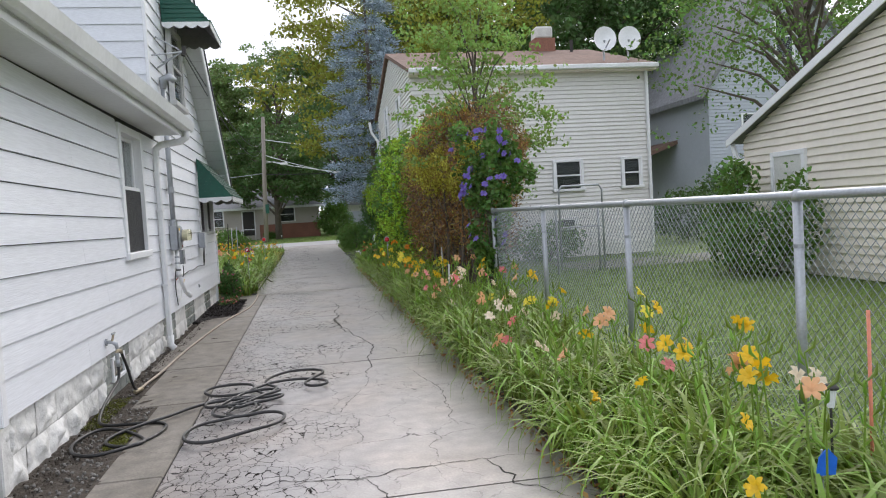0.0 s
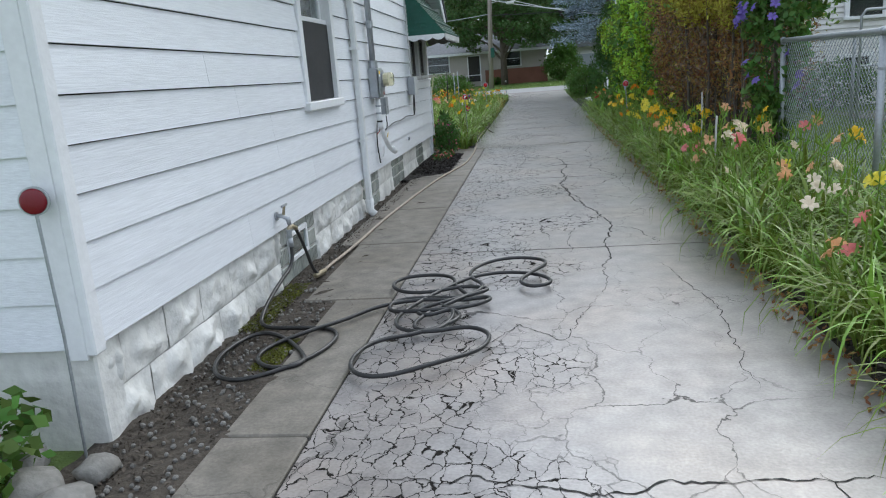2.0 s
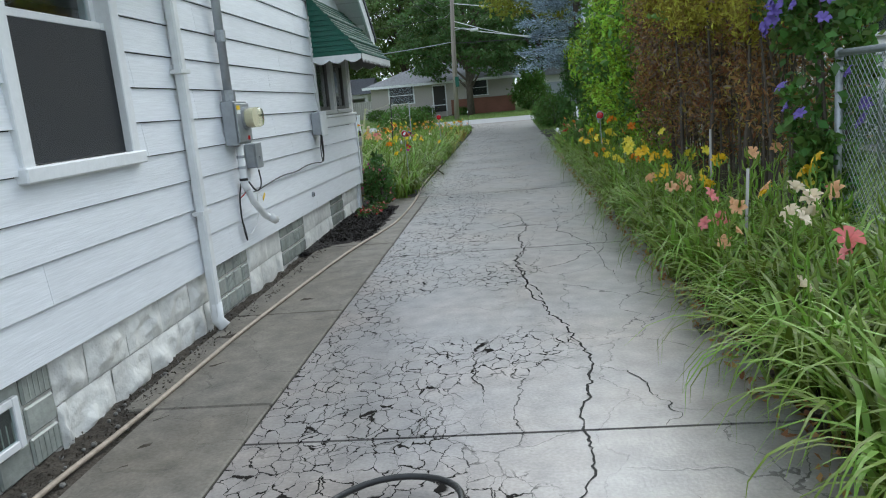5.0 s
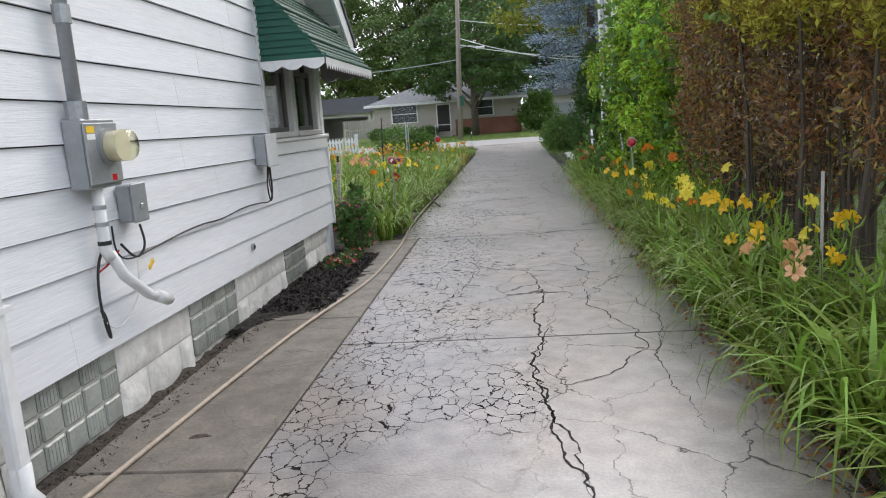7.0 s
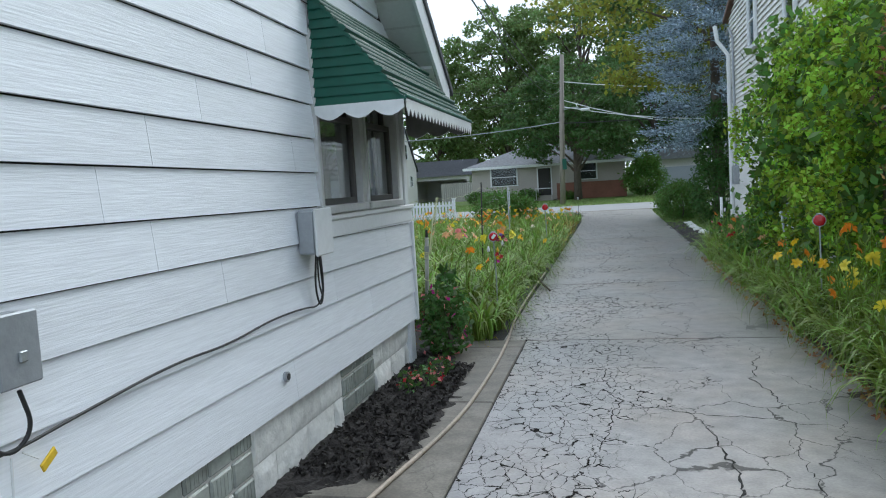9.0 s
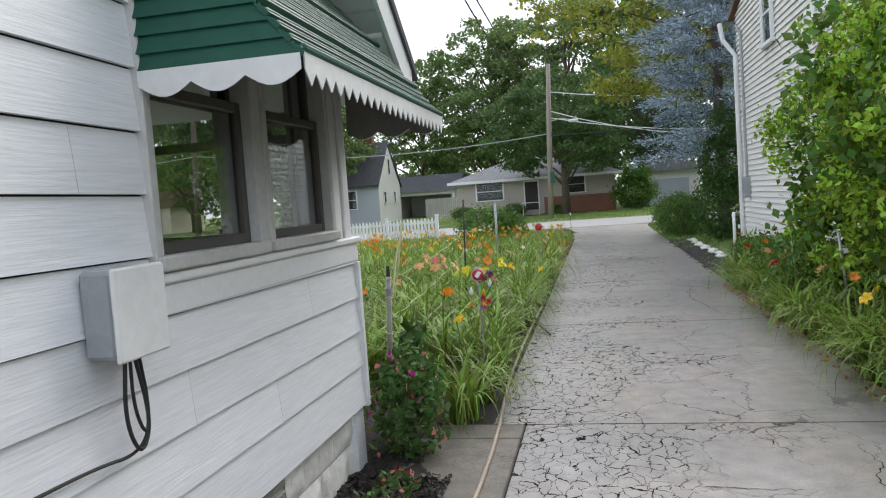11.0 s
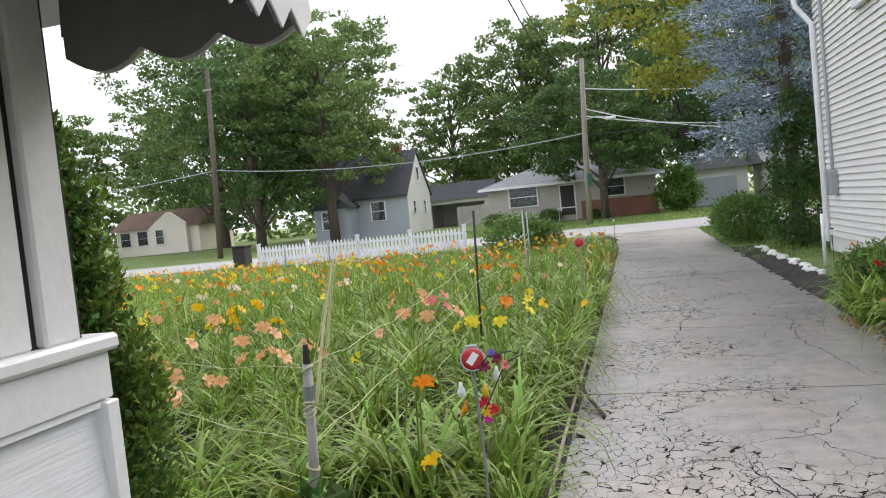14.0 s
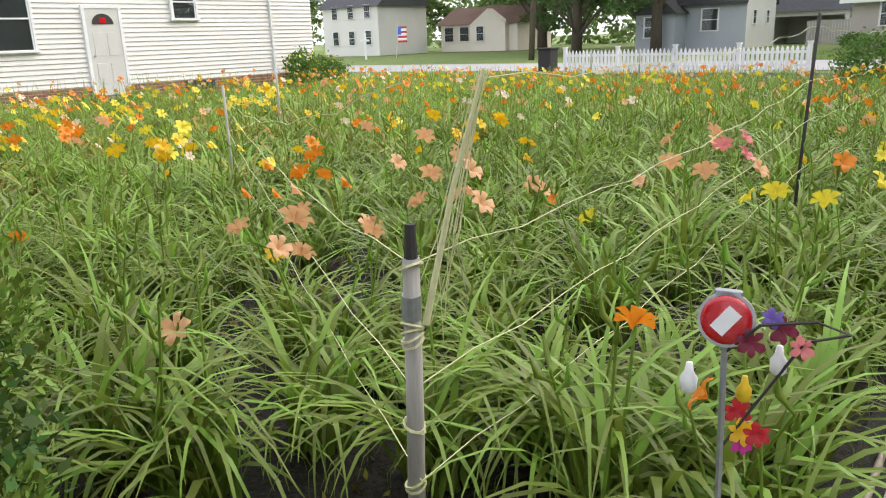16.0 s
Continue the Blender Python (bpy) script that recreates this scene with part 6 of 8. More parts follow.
part("flange", Geo().tube([(WX + 0.018, 6.74, 0.55), (WX + 0.03, 6.74, 0.55)], 0.03, 12), MAT["galv"], tap)
part("stem", Geo().tube([(WX + 0.07, 6.74, 0.55), (WX + 0.085, 6.74, 0.62)], 0.010, 8), MAT["brass"], tap)
part("handle", Geo().tube([(WX + 0.085, 6.69, 0.622), (WX + 0.085, 6.79, 0.622)], 0.009, 6), MAT["galv"], tap)
part("splitter", Geo().tube([(WX + 0.11, 6.70, 0.455), (WX + 0.11, 6.74, 0.475), (WX + 0.11, 6.80, 0.46), (WX + 0.115, 6.84, 0.44)], 0.016, 8), MAT["brass"], tap, smooth=True)
part("spring_guard", Geo().tube([(WX + 0.11, 6.70, 0.46), (WX + 0.115, 6.70, 0.36)], 0.018, 10), MAT["galv"], tap)

H = 0.032


def loop(cx, cy, rx, ry, a0, turns, rot=0.0, n=10, wob=0.0):
    out = []
    for i in range(int(n * turns) + 1):
        a = a0 + 2 * math.pi * i / n
        u, v = math.cos(a) * rx * (1 + wob * math.sin(3 * a)), math.sin(a) * ry * (1 + wob * math.cos(2 * a))
        out.append((cx + u * math.cos(rot) - v * math.sin(rot), cy + u * math.sin(rot) + v * math.cos(rot)))
    return out


black = [(WX + 0.115, 6.70, 0.38), (WX + 0.12, 6.68, 0.22), (WX + 0.10, 6.42, 0.16), (WX + 0.10, 6.1, 0.08), (-1.66, 5.92, H)]
flat = [(-1.45, 5.90), (-1.20, 5.88), (-1.12, 5.70), (-1.20, 5.40), (-1.45, 5.13), (-1.64, 5.2), (-1.74, 5.5), (-1.66, 5.84), (-1.50, 5.80), (-1.30, 5.56), (-1.2, 5.36), (-1.34, 5.27), (-1.50, 5.40), (-1.50, 5.60), (-1.33, 5.78),
        (-1.15, 5.98), (-1.0, 6.2), (-0.75, 6.33), (-0.5, 6.27), (-0.32, 6.32), (-0.30, 6.2), (-0.45, 6.08), (-0.7, 6.05), (-0.92, 6.08), (-0.92, 6.3), (-0.7, 6.36), (-0.42, 6.3), (-0.5, 6.47), (-0.56, 6.6), (-0.58, 6.74), (-0.72, 6.84),
        (-0.94, 6.8), (-1.0, 6.62), (-0.9, 6.48), (-0.7, 6.45), (-0.5, 6.55), (-0.34, 6.48), (-0.34, 6.4), (-0.6, 6.2), (-0.76, 6.1), (-0.66, 5.95), (-0.52, 6.1), (-0.50, 5.9), (-0.58, 5.72), (-0.72, 5.76), (-0.7, 6.0), (-0.5, 6.25), (-0.33, 6.5),
        (-0.50, 6.78), (-0.45, 7.08), (-0.25, 7.22), (-0.02, 7.2), (0.06, 7.02), (-0.05, 6.82), (-0.15, 6.62), (-0.06, 6.48), (0.08, 6.54), (0.04, 6.72), (-0.12, 6.86), (-0.3, 6.87), (-0.5, 6.72), (-0.75, 6.3), (-0.85, 6.0), (-0.8, 5.75),
        (-0.62, 5.70), (-0.4, 5.78), (-0.26, 5.65), (-0.30, 5.42), (-0.5, 5.24), (-0.74, 5.11), (-0.9, 5.14), (-0.97, 5.34), (-0.9, 5.58), (-0.65, 5.70), (-0.42, 5.95), (-0.6, 6.15)]
hrng = random.Random(4)
black += [(a, b, H + (0.0 if i < 14 else 0.012 + 0.022 * hrng.random())) for i, (a, b) in enumerate(flat)]
hose = cable("garden_hose", black, 0.0125, MAT["rubber"], "black rubber garden hose lying in loose coils", "garden hose", 8, 2)
tan = [(WX + 0.115, 6.84, 0.43), (WX + 0.13, 6.92, 0.30), (WX + 0.16, 6.98, 0.08), (-1.62, 7.08, 0.035), (-1.63, 7.3, H), (-1.58, 7.9, H), (-1.55, 9.1, H), (-1.48, 10.1, H), (-1.42, 10.9, H), (-1.32, 11.9, 0.035), (-1.12, 13.1, 0.03), (-1.09, 14.0, 0.03), (-1.10, 15.2, 0.03), (-1.19, 16.5, 0.03), (-1.22, 18.0, 0.03), (-1.21, 20.5, 0.03)]
cable("garden_hose", tan[:4], 0.0125, MAT["rubber"], "black hose end dropping from the tap", "garden hose", 8, 3)
cable("garden_hose", tan[3:], 0.0125, MAT["tanhose"], "weathered tan garden hose running along the path", "garden hose", 8, 3)
solid("hose_coupling", Geo().tube([(-1.635, 7.0, 0.045), (-1.615, 7.16, 0.036)], 0.02, 10), MAT["brass"], "pale metal hose coupling on the ground", "hose coupling", smooth=True)
part("fitting", Geo().tube([(WX + 0.113, 6.70, 0.40), (WX + 0.117, 6.695, 0.34)], 0.019, 10), MAT["galv"], hose, "metal end fitting", True)


def reflector(x, y, z, label, face, r=0.055, clip=True, lens="red"):
    """A red driveway reflector on a thin rod."""
    t = thing("driveway_reflector", label, "reflector", "driveway reflectors")
    part("rod", Geo().tube([(x, y, 0), (x + 0.01, y, z * 0.5), (x, y, z - r)], 0.0065, 6), MAT["galv"], t)
    m = look((x, y, z), face)
    part("housing", Geo().tube([m @ Vector((0, 0, 0.012)), m @ Vector((0, 0, -0.004))], r * 1.12, 24), MAT["galv"], t)
    part("lens", Geo().tube([m @ Vector((0, 0, -0.004)), m @ Vector((0, 0, -0.010)), m @ Vector((0, 0, -0.014))], [r, r * 0.97, r * 0.8], 24), MAT[lens], t, "red lens", True)
    if clip:
        part("collar", Geo().box(-r * 0.55, r * 0.55, r * 0.8, r * 1.25, -0.004, 0.008, 0.004, m), MAT["galv"], t)
    return t, m


# This lens takes the darkened red because it stands in shade
reflector(-1.86, 4.46, 1.07, "red round reflector darkened for shade on a thin rod", (-1.2, 2, 1.1), 0.05, False, "shaded_red")
t1, m1 = reflector(-1.345, 16.38, 0.92, "red round reflector with a white tape mark on a rod", (-0.9, 14.6, 1.3), 0.045)
part("tape_mark", Geo().box(-0.014, 0.014, -0.025, 0.025, -0.0165, -0.0145, 0, m1 @ pose(0, 0, 0, 0, 0, 38)), MAT["trim"], t1, "white tape")
reflector(-1.35, 22.6, 0.98, "red round reflector on a thin rod", (-0.9, 14.6, 1.3), 0.055)
reflector(1.62, 15.9, 0.97, "red round reflector on a thin rod", (0.2, 8, 1.3), 0.05)

# ---- fences, poles, wires ----
def chain_fence(p0, p1, posts, h, pitch=0.062, label=""):
    t = thing("chain_link_fence", label, "fence")
    p0, p1 = Vector((*p0, 0)), Vector((*p1, 0))
    L = (p1 - p0).length
    u = (p1 - p0) / L
    nrm = Vector((-u.y, u.x, 0))
    for s in posts:
        q = p0 + u * s
        pst = part("post", Geo().tube([q, q + Vector((0, 0, h - 0.02))], 0.026, 10), MAT["galv"], t, smooth=True)
        part("post_cap", Geo().tube([q + Vector((0, 0, h - 0.03)), q + Vector((0, 0, h + 0.015)), q + Vector((0, 0, h + 0.034))], [0.030, 0.030, 0.014], 10), MAT["galv"], pst, smooth=True)
        for z in (0.3, 0.75, 1.2):
            part("tie_band", Geo().tube([q + Vector((0, 0, z)), q + Vector((0, 0, z + 0.02))], 0.029, 8), MAT["galv"], pst)
    part("top_rail", Geo().tube([p0 + Vector((0, 0, h)), p1 + Vector((0, 0, h))], 0.024, 10), MAT["galv"], t, smooth=True)
    g = Geo()
    r = 0.0024
    hh = h - 0.04
    k = int((L + hh) / pitch)
    for sgn in (1, -1):
        for i in range(k):
            s0 = i * pitch - (hh if sgn > 0 else 0)
            a0, a1 = (s0, s0 + hh) if sgn > 0 else (s0 + hh - hh, s0 - hh)
            za, zb = 0.03, h
            lo, hi = min(a0, a1), max(a0, a1)
            c0, c1 = max(lo, 0), min(hi, L)
            if c1 - c0 < 0.01:
                continue

            def zz(s):
                f = (s - a0) / (a1 - a0)
                return za + (zb - za) * f
            off = nrm * (0.002 * sgn + 0.03)
            g.tube([p0 + u * c0 + off + Vector((0, 0, zz(c0))), p0 + u * c1 + off + Vector((0, 0, zz(c1)))], r, 3, False)
    tagged(part("wire_mesh", g, MAT["wire"], t, "galvanised diamond mesh"), kind="stuff")
    return t


chain_fence((2.55, 10.15), (2.50, -1.2), [0.0, 2.3, 4.5, 6.65, 8.9, 11.2], 1.475, label="galvanised chain-link fence along the flower bed")
chain_fence((3.0, 15.2), (9.0, 15.2), [0.3, 2.2, 3.15, 5.9], 1.48, 0.08, "galvanised chain-link fence across the back yard")
gate = thing("fence_gate", "tall arched steel tube gate in the yard fence", "gate")
part("gate_frame", Geo().tube([(5.25, 15.1, 0.1), (5.25, 15.1, 1.78), (5.32, 15.1, 1.88), (6.15, 15.1, 1.88), (6.22, 15.1, 1.78), (6.22, 15.1, 0.1)], 0.024, 8), MAT["galv"], gate, smooth=True)
part("gate_rail", Geo().tube([(5.25, 15.1, 1.0), (6.22, 15.1, 1.0)], 0.018, 8), MAT["galv"], gate)

pf = thing("picket_fence", "white wooden picket fence at the garden edge", "fence")
pk = Geo().prism([(-0.045, 0, 0.06), (0.045, 0, 0.06), (0.045, 0, 0.76), (0.0, 0, 0.86), (-0.045, 0, 0.76)], (0, 0.02, 0)).data("picket", MAT["picket"])
n_pk = 58
for i in range(n_pk):
    o = part("picket", pk, None, pf)
    o.location = (-15.3 + 8.4 * i / (n_pk - 1), 40.4, hrng.uniform(-0.015, 0.015))
for i in range(5):
    x = -15.36 + 8.5 * i / 4
    po = part("post", Geo().box(x - 0.06, x + 0.06, 40.42, 40.54, 0, 0.93, 0.008), MAT["picket"], pf)
    part("post_cap", Geo().prism([(x - 0.08, 40.40, 0.93), (x + 0.08, 40.40, 0.93), (x + 0.08, 40.56, 0.93), (x - 0.08, 40.56, 0.93)], (0, 0, 0.05)), MAT["picket"], po)
for z in (0.22, 0.62):
    part("rail", Geo().box(-15.35, -6.85, 40.42, 40.46, z, z + 0.08, 0.004), MAT["picket"], pf)

up1 = thing("utility_pole", "weathered grey wooden utility pole by the street", "utility pole", "street poles")
part("pole", Geo().tube([(-3.1, 55, -0.2), (-2.95, 55, 4.5), (-2.75, 55, 9.0)], [0.17, 0.15, 0.12], 10), MAT["pole"], up1, smooth=True)
lamp = part("lamp_arm", Geo().tube([(-2.85, 55, 5.7), (-2.2, 54.4, 5.75), (-1.7, 54.0, 5.6)], 0.03, 6), MAT["galv"], up1)
part("lamp_head", Geo().box(-1.75, -1.2, 53.85, 54.15, 5.45, 5.62, 0.05), MAT["white_tin"], lamp)
part("street_sign", Geo().box(-3.0, -2.75, 54.80, 54.82, 2.1, 2.75, 0.004), MAT["green_tin"], up1, "small green street sign")
up2 = thing("utility_pole", "dark wooden utility pole across the street", "utility pole", "street poles")
part("pole", Geo().tube([(-26.6, 56, -0.2), (-26.3, 56, 6), (-26.0, 56, 12)], [0.19, 0.17, 0.13], 10), MAT["bark"], up2, smooth=True)
part("transformer_bracket", Geo().box(-26.35, -25.75, 55.8, 55.86, 10.6, 10.72, 0.01), MAT["pole"], up2)


def wire(a, b, sag, r=0.012, mat="cable", label="black overhead wire along the street"):
    a, b = Vector(a), Vector(b)
    pts = [a.lerp(b, i / 14) - Vector((0, 0, sag * 4 * (i / 14) * (1 - i / 14))) for i in range(15)]
    return solid("overhead_wire", Geo().tube(pts, r, 4, False), MAT[mat], label, "wire", "overhead wires")


for z1, z2, s, r, mt in ((7.6, 7.9, 0.5, 0.014, "cable"), (6.6, 6.5, 0.5, 0.018, "cable"), (5.0, 5.6, 0.7, 0.035, "grey_tin")):
    wire((-26.2, 56, z2), (-2.85, 55, z1), s, r, mt, "overhead wire between the street poles")
    wire((-75, 58, z2 + 0.2), (-26.2, 56, z2), 1.0, r, mt, "overhead wire along the street")
for z1, z2, s in ((7.4, 7.8, 1.5), (5.9, 6.6, 2.0), (6.3, 7.6, 3.0), (4.9, 5.1, 0.4)):
    wire((-2.85, 55, z1), (24, 50, z2), s, 0.034, "white_tin" if s != 0.4 else "cable", "pale drooping service wire")
wire((-2.85, 55, 7.5), (WX + 0.36, 10.1, 3.78), 0.9, 0.010, "cable", "black service wire from the pole to the house")
wire((-2.85, 55, 7.1), (WX + 0.36, 10.1, 3.72), 1.1, 0.010, "cable", "black service wire from the pole to the house")

# ---- hedge row and shrubs along the drive ----
BR = [(2.35, 15.2, 0.9, 0.55, 0.7, 0.9), (2.4, 15.0, 2.0, 0.5, 0.7, 0.8), (2.5, 14.2, 1.1, 0.6, 0.75, 1.05), (2.6, 14.2, 2.4, 0.55, 0.75, 0.8), (2.55, 13.1, 1.2, 0.65, 0.75, 1.1), (2.7, 13.2, 2.6, 0.6, 0.75, 0.75), (2.7, 12.0, 1.2, 0.6, 0.65, 1.1), (2.8, 12.1, 2.3, 0.5, 0.6, 0.7), (3.3, 12.6, 2.7, 0.5, 0.6, 0.7), (3.4, 13.6, 2.2, 0.6, 0.7, 1.0), (2.6, 15.4, 2.7, 0.5, 0.6, 0.6), (3.2, 14.4, 3.0, 0.5, 0.7, 0.5)]
BR = [(x + (0.22 if z < 1.5 else 0.0), y, z + (0.25 if z < 1.5 else 0.0), a, b, c * (0.8 if z < 1.5 else 1.0)) for x, y, z, a, b, c in BR]
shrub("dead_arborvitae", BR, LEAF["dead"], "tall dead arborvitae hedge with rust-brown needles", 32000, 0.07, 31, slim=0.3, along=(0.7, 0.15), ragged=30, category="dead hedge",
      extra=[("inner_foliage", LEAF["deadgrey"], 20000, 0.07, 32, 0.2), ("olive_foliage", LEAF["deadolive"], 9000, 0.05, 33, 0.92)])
shrub("yellowing_arborvitae", [(2.30, 12.6, 2.2, 0.40, 0.7, 0.42), (2.42, 11.6, 2.1, 0.36, 0.5, 0.42), (2.25, 14.0, 2.45, 0.38, 0.7, 0.40), (2.65, 13.6, 2.85, 0.45, 0.7, 0.45), (2.9, 14.4, 3.2, 0.5, 0.8, 0.45), (2.5, 15.2, 2.9, 0.38, 0.5, 0.4)], LEAF["dying"], "half-dead arborvitae top with yellow-green sprays", 20000, 0.06, 91, slim=0.35, along=(0.6, 0.5), ragged=26, category="hedge")
tw = thing("hedge_stem_tangle", "tangle of bare grey-brown hedge stems", "dead hedge", kind="stuff")
g = Geo()
for i in range(90):
    x, y = 2.45 + hrng.random() * 0.6, 11.4 + hrng.random() * 4.0
    h = hrng.uniform(1.2, 3.2)
    g.tube([(x, y, 0), (x + hrng.uniform(-0.1, 0.1), y + hrng.uniform(-0.1, 0.1), h * 0.5), (x + hrng.uniform(-0.3, 0.25), y + hrng.uniform(-0.3, 0.3), h)], [0.013, 0.009, 0.003], 4, False)
tagged(part("stems", g, MAT["bark"], tw), kind="stuff")
GR = [(2.5, 16.9, 0.9, 0.65, 0.7, 0.9), (2.5, 17.2, 2.0, 0.65, 0.8, 0.8), (2.6, 18.2, 1.0, 0.7, 0.8, 1.0), (2.6, 18.3, 2.5, 0.65, 0.8, 0.75), (2.6, 19.2, 1.2, 0.6, 0.7, 1.1), (2.7, 17.6, 3.0, 0.55, 0.7, 0.5), (2.35, 16.4, 2.6, 0.4, 0.4, 0.5), (2.25, 19.9, 0.9, 0.65, 0.8, 0.9), (2.3, 20.2, 2.0, 0.65, 0.8, 0.8), (2.35, 19.8, 2.9, 0.6, 0.8, 0.6), (2.1, 18.8, 1.7, 0.5, 0.6, 0.6)]
# Darker green inside the bush puts its inner shade into leaf colour
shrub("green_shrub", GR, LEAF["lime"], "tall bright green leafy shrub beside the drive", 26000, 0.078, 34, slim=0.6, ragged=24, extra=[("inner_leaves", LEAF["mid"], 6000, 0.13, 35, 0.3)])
CL = [(2.50, 10.3, 1.1, 0.26, 0.32, 0.6), (2.55, 10.5, 1.75, 0.35, 0.4, 0.4), (2.7, 11.0, 2.3, 0.5, 0.5, 0.45), (2.45, 10.2, 0.5, 0.2, 0.28, 0.4), (2.85, 10.7, 2.0, 0.4, 0.4, 0.4)]
# The vine's inner leaves are coloured darker, as shade within it
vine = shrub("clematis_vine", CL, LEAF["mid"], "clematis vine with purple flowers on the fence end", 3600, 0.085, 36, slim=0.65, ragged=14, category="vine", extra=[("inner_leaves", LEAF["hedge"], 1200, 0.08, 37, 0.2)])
shrub("yew_cone", [(2.75, 30.9, 0.9, 0.75, 0.75, 0.9), (2.8, 30.9, 1.9, 0.6, 0.6, 0.9), (2.8, 30.9, 2.8, 0.35, 0.35, 0.6)], LEAF["hedge"], "dark clipped evergreen under the spruce", 9000, 0.10, 38, slim=0.4, shell=0.75)
shrub("box_hedge", [(2.0, 33.4, 0.55, 0.75, 0.6, 0.55), (2.0, 34.4, 0.6, 0.75, 0.7, 0.6), (2.1, 35.4, 0.55, 0.7, 0.6, 0.55)], LEAF["mid"], "rounded clipped green hedge by the drive", 9000, 0.08, 39, shell=0.82, category="hedge")
# Dark inner core fills the crown and paints the shade in its depth
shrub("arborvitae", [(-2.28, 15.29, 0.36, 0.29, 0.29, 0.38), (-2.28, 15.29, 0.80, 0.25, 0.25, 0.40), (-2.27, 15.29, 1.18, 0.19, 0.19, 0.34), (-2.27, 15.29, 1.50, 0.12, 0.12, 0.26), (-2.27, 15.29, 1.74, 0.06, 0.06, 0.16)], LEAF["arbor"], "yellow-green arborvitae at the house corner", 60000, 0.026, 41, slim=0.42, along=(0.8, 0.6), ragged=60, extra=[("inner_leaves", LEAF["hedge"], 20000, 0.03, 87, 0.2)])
shrub("garden_shrub", [(-3.9, 34.0, 0.6, 0.9, 0.8, 0.65), (-3.2, 34.4, 0.5, 0.6, 0.6, 0.5)], LEAF["mid"], "low rounded dark shrub under netting", 5000, 0.10, 42, shell=0.7)
shrub("yard_shrub", [(8.0, 13.2, 0.8, 0.5, 0.5, 0.8), (8.1, 13.0, 1.6, 0.4, 0.4, 0.6), (7.9, 12.2, 0.6, 0.6, 0.6, 0.6), (8.2, 11.4, 1.0, 0.4, 0.4, 0.9)], LEAF["mid"], "leafy climbing shrub by the garage corner", 3000, 0.12, 43, slim=0.6)
shrub("dark_yard_bush", [(13.0, 24, 0.9, 1.4, 1.0, 0.9), (15.5, 25, 1.3, 1.6, 1.2, 1.3)], LEAF["deep"], "dark rounded bush in the back yard", 6000, 0.16, 44)
shrub("yard_bush", [(6.2, 18.8, 0.5, 1.0, 0.6, 0.55), (4.6, 18.9, 0.5, 0.8, 0.6, 0.5)], LEAF["mid"], "low green bush by the neighbour wall", 4000, 0.10, 45)
shrub("ranch_shrub", [(2.2, 64.5, 1.2, 1.6, 1.2, 1.2), (2.4, 64.5, 2.3, 1.0, 0.9, 0.9)], LEAF["mid"], "round green shrub before the ranch house", 4500, 0.22, 46)
shrub("ranch_shrub", [(-6.3, 65.2, 0.5, 0.9, 0.5, 0.5), (-10.2, 65.0, 0.5, 0.9, 0.5, 0.5), (-3.3, 65.2, 0.3, 0.6, 0.4, 0.35)], LEAF["mid"], "low green foundation shrubs", 2500, 0.16, 47)
shrub("house_bush", [(-20.1, 32.6, 0.5, 0.8, 0.8, 0.55), (-19.8, 31.4, 0.7, 0.6, 0.6, 0.6)], LEAF["mid"], "green bush at the white house corner", 3500, 0.12, 48, extra=[("yellow_flowers", BLOOM["yellow"], 260, 0.10, 49, 0.85)])
shrub("rose_bush", [(-1.58, 14.98, 0.28, 0.24, 0.26, 0.28), (-1.62, 15.2, 0.42, 0.2, 0.22, 0.22)], LEAF["hedge"], "low dark bush with pink blooms at the house corner", 1500, 0.06, 50, extra=[("pink_flowers", BLOOM["pink"], 36, 0.07, 51, 0.9), ("magenta_flowers", BLOOM["magenta"], 16, 0.06, 52, 0.9)])
shrub("milkweed", [(-1.68, 15.62, 0.30, 0.12, 0.12, 0.26), (-1.70, 15.60, 0.58, 0.10, 0.10, 0.20)], LEAF["hedge"], "upright broad-leaved weed at the garden edge", 90, 0.13, 58, slim=0.5, category="weed")
shrub("impatiens", [(-1.55, 13.95, 0.08, 0.16, 0.22, 0.09), (-1.5, 14.35, 0.08, 0.12, 0.16, 0.08)], LEAF["hedge"], "small red and pink bedding flowers on the mulch", 300, 0.045, 53, extra=[("red_flowers", BLOOM["red"], 40, 0.045, 54, 0.8), ("pink_flowers", BLOOM["pink"], 26, 0.045, 55, 0.8)], category="flowers")
shrub("petunia_bush", [(-2.12, 4.12, 0.22, 0.32, 0.26, 0.24), (-2.5, 3.95, 0.28, 0.36, 0.3, 0.28), (-2.05, 3.8, 0.16, 0.3, 0.26, 0.18)], LEAF["mid"], "leafy plant with magenta flowers at the house corner", 1800, 0.075, 56, slim=0.65, extra=[("magenta_flowers", BLOOM["magenta"], 22, 0.075, 57, 0.95)])
for i, (x, y, r) in enumerate([(2.0, 23.4, 0.34), (1.75, 22.4, 0.36), (1.9, 21.0, 0.42), (2.3, 22.2, 0.4), (1.75, 19.6, 0.4)]):
    shrub("rose_shrub", [(x, y, r * 0.9, r, r * 1.1, r * 0.9), (x + 0.2, y + 0.3, r * 1.2, r * 0.7, r * 0.7, r * 0.6)], LEAF["mid"], "low leafy shrub with faded pink flowers", 1500, 0.07, 60 + i, extra=[("faded_flowers", BLOOM["pink" if i % 2 else "peach"], 24, 0.07, 70 + i, 0.9)])


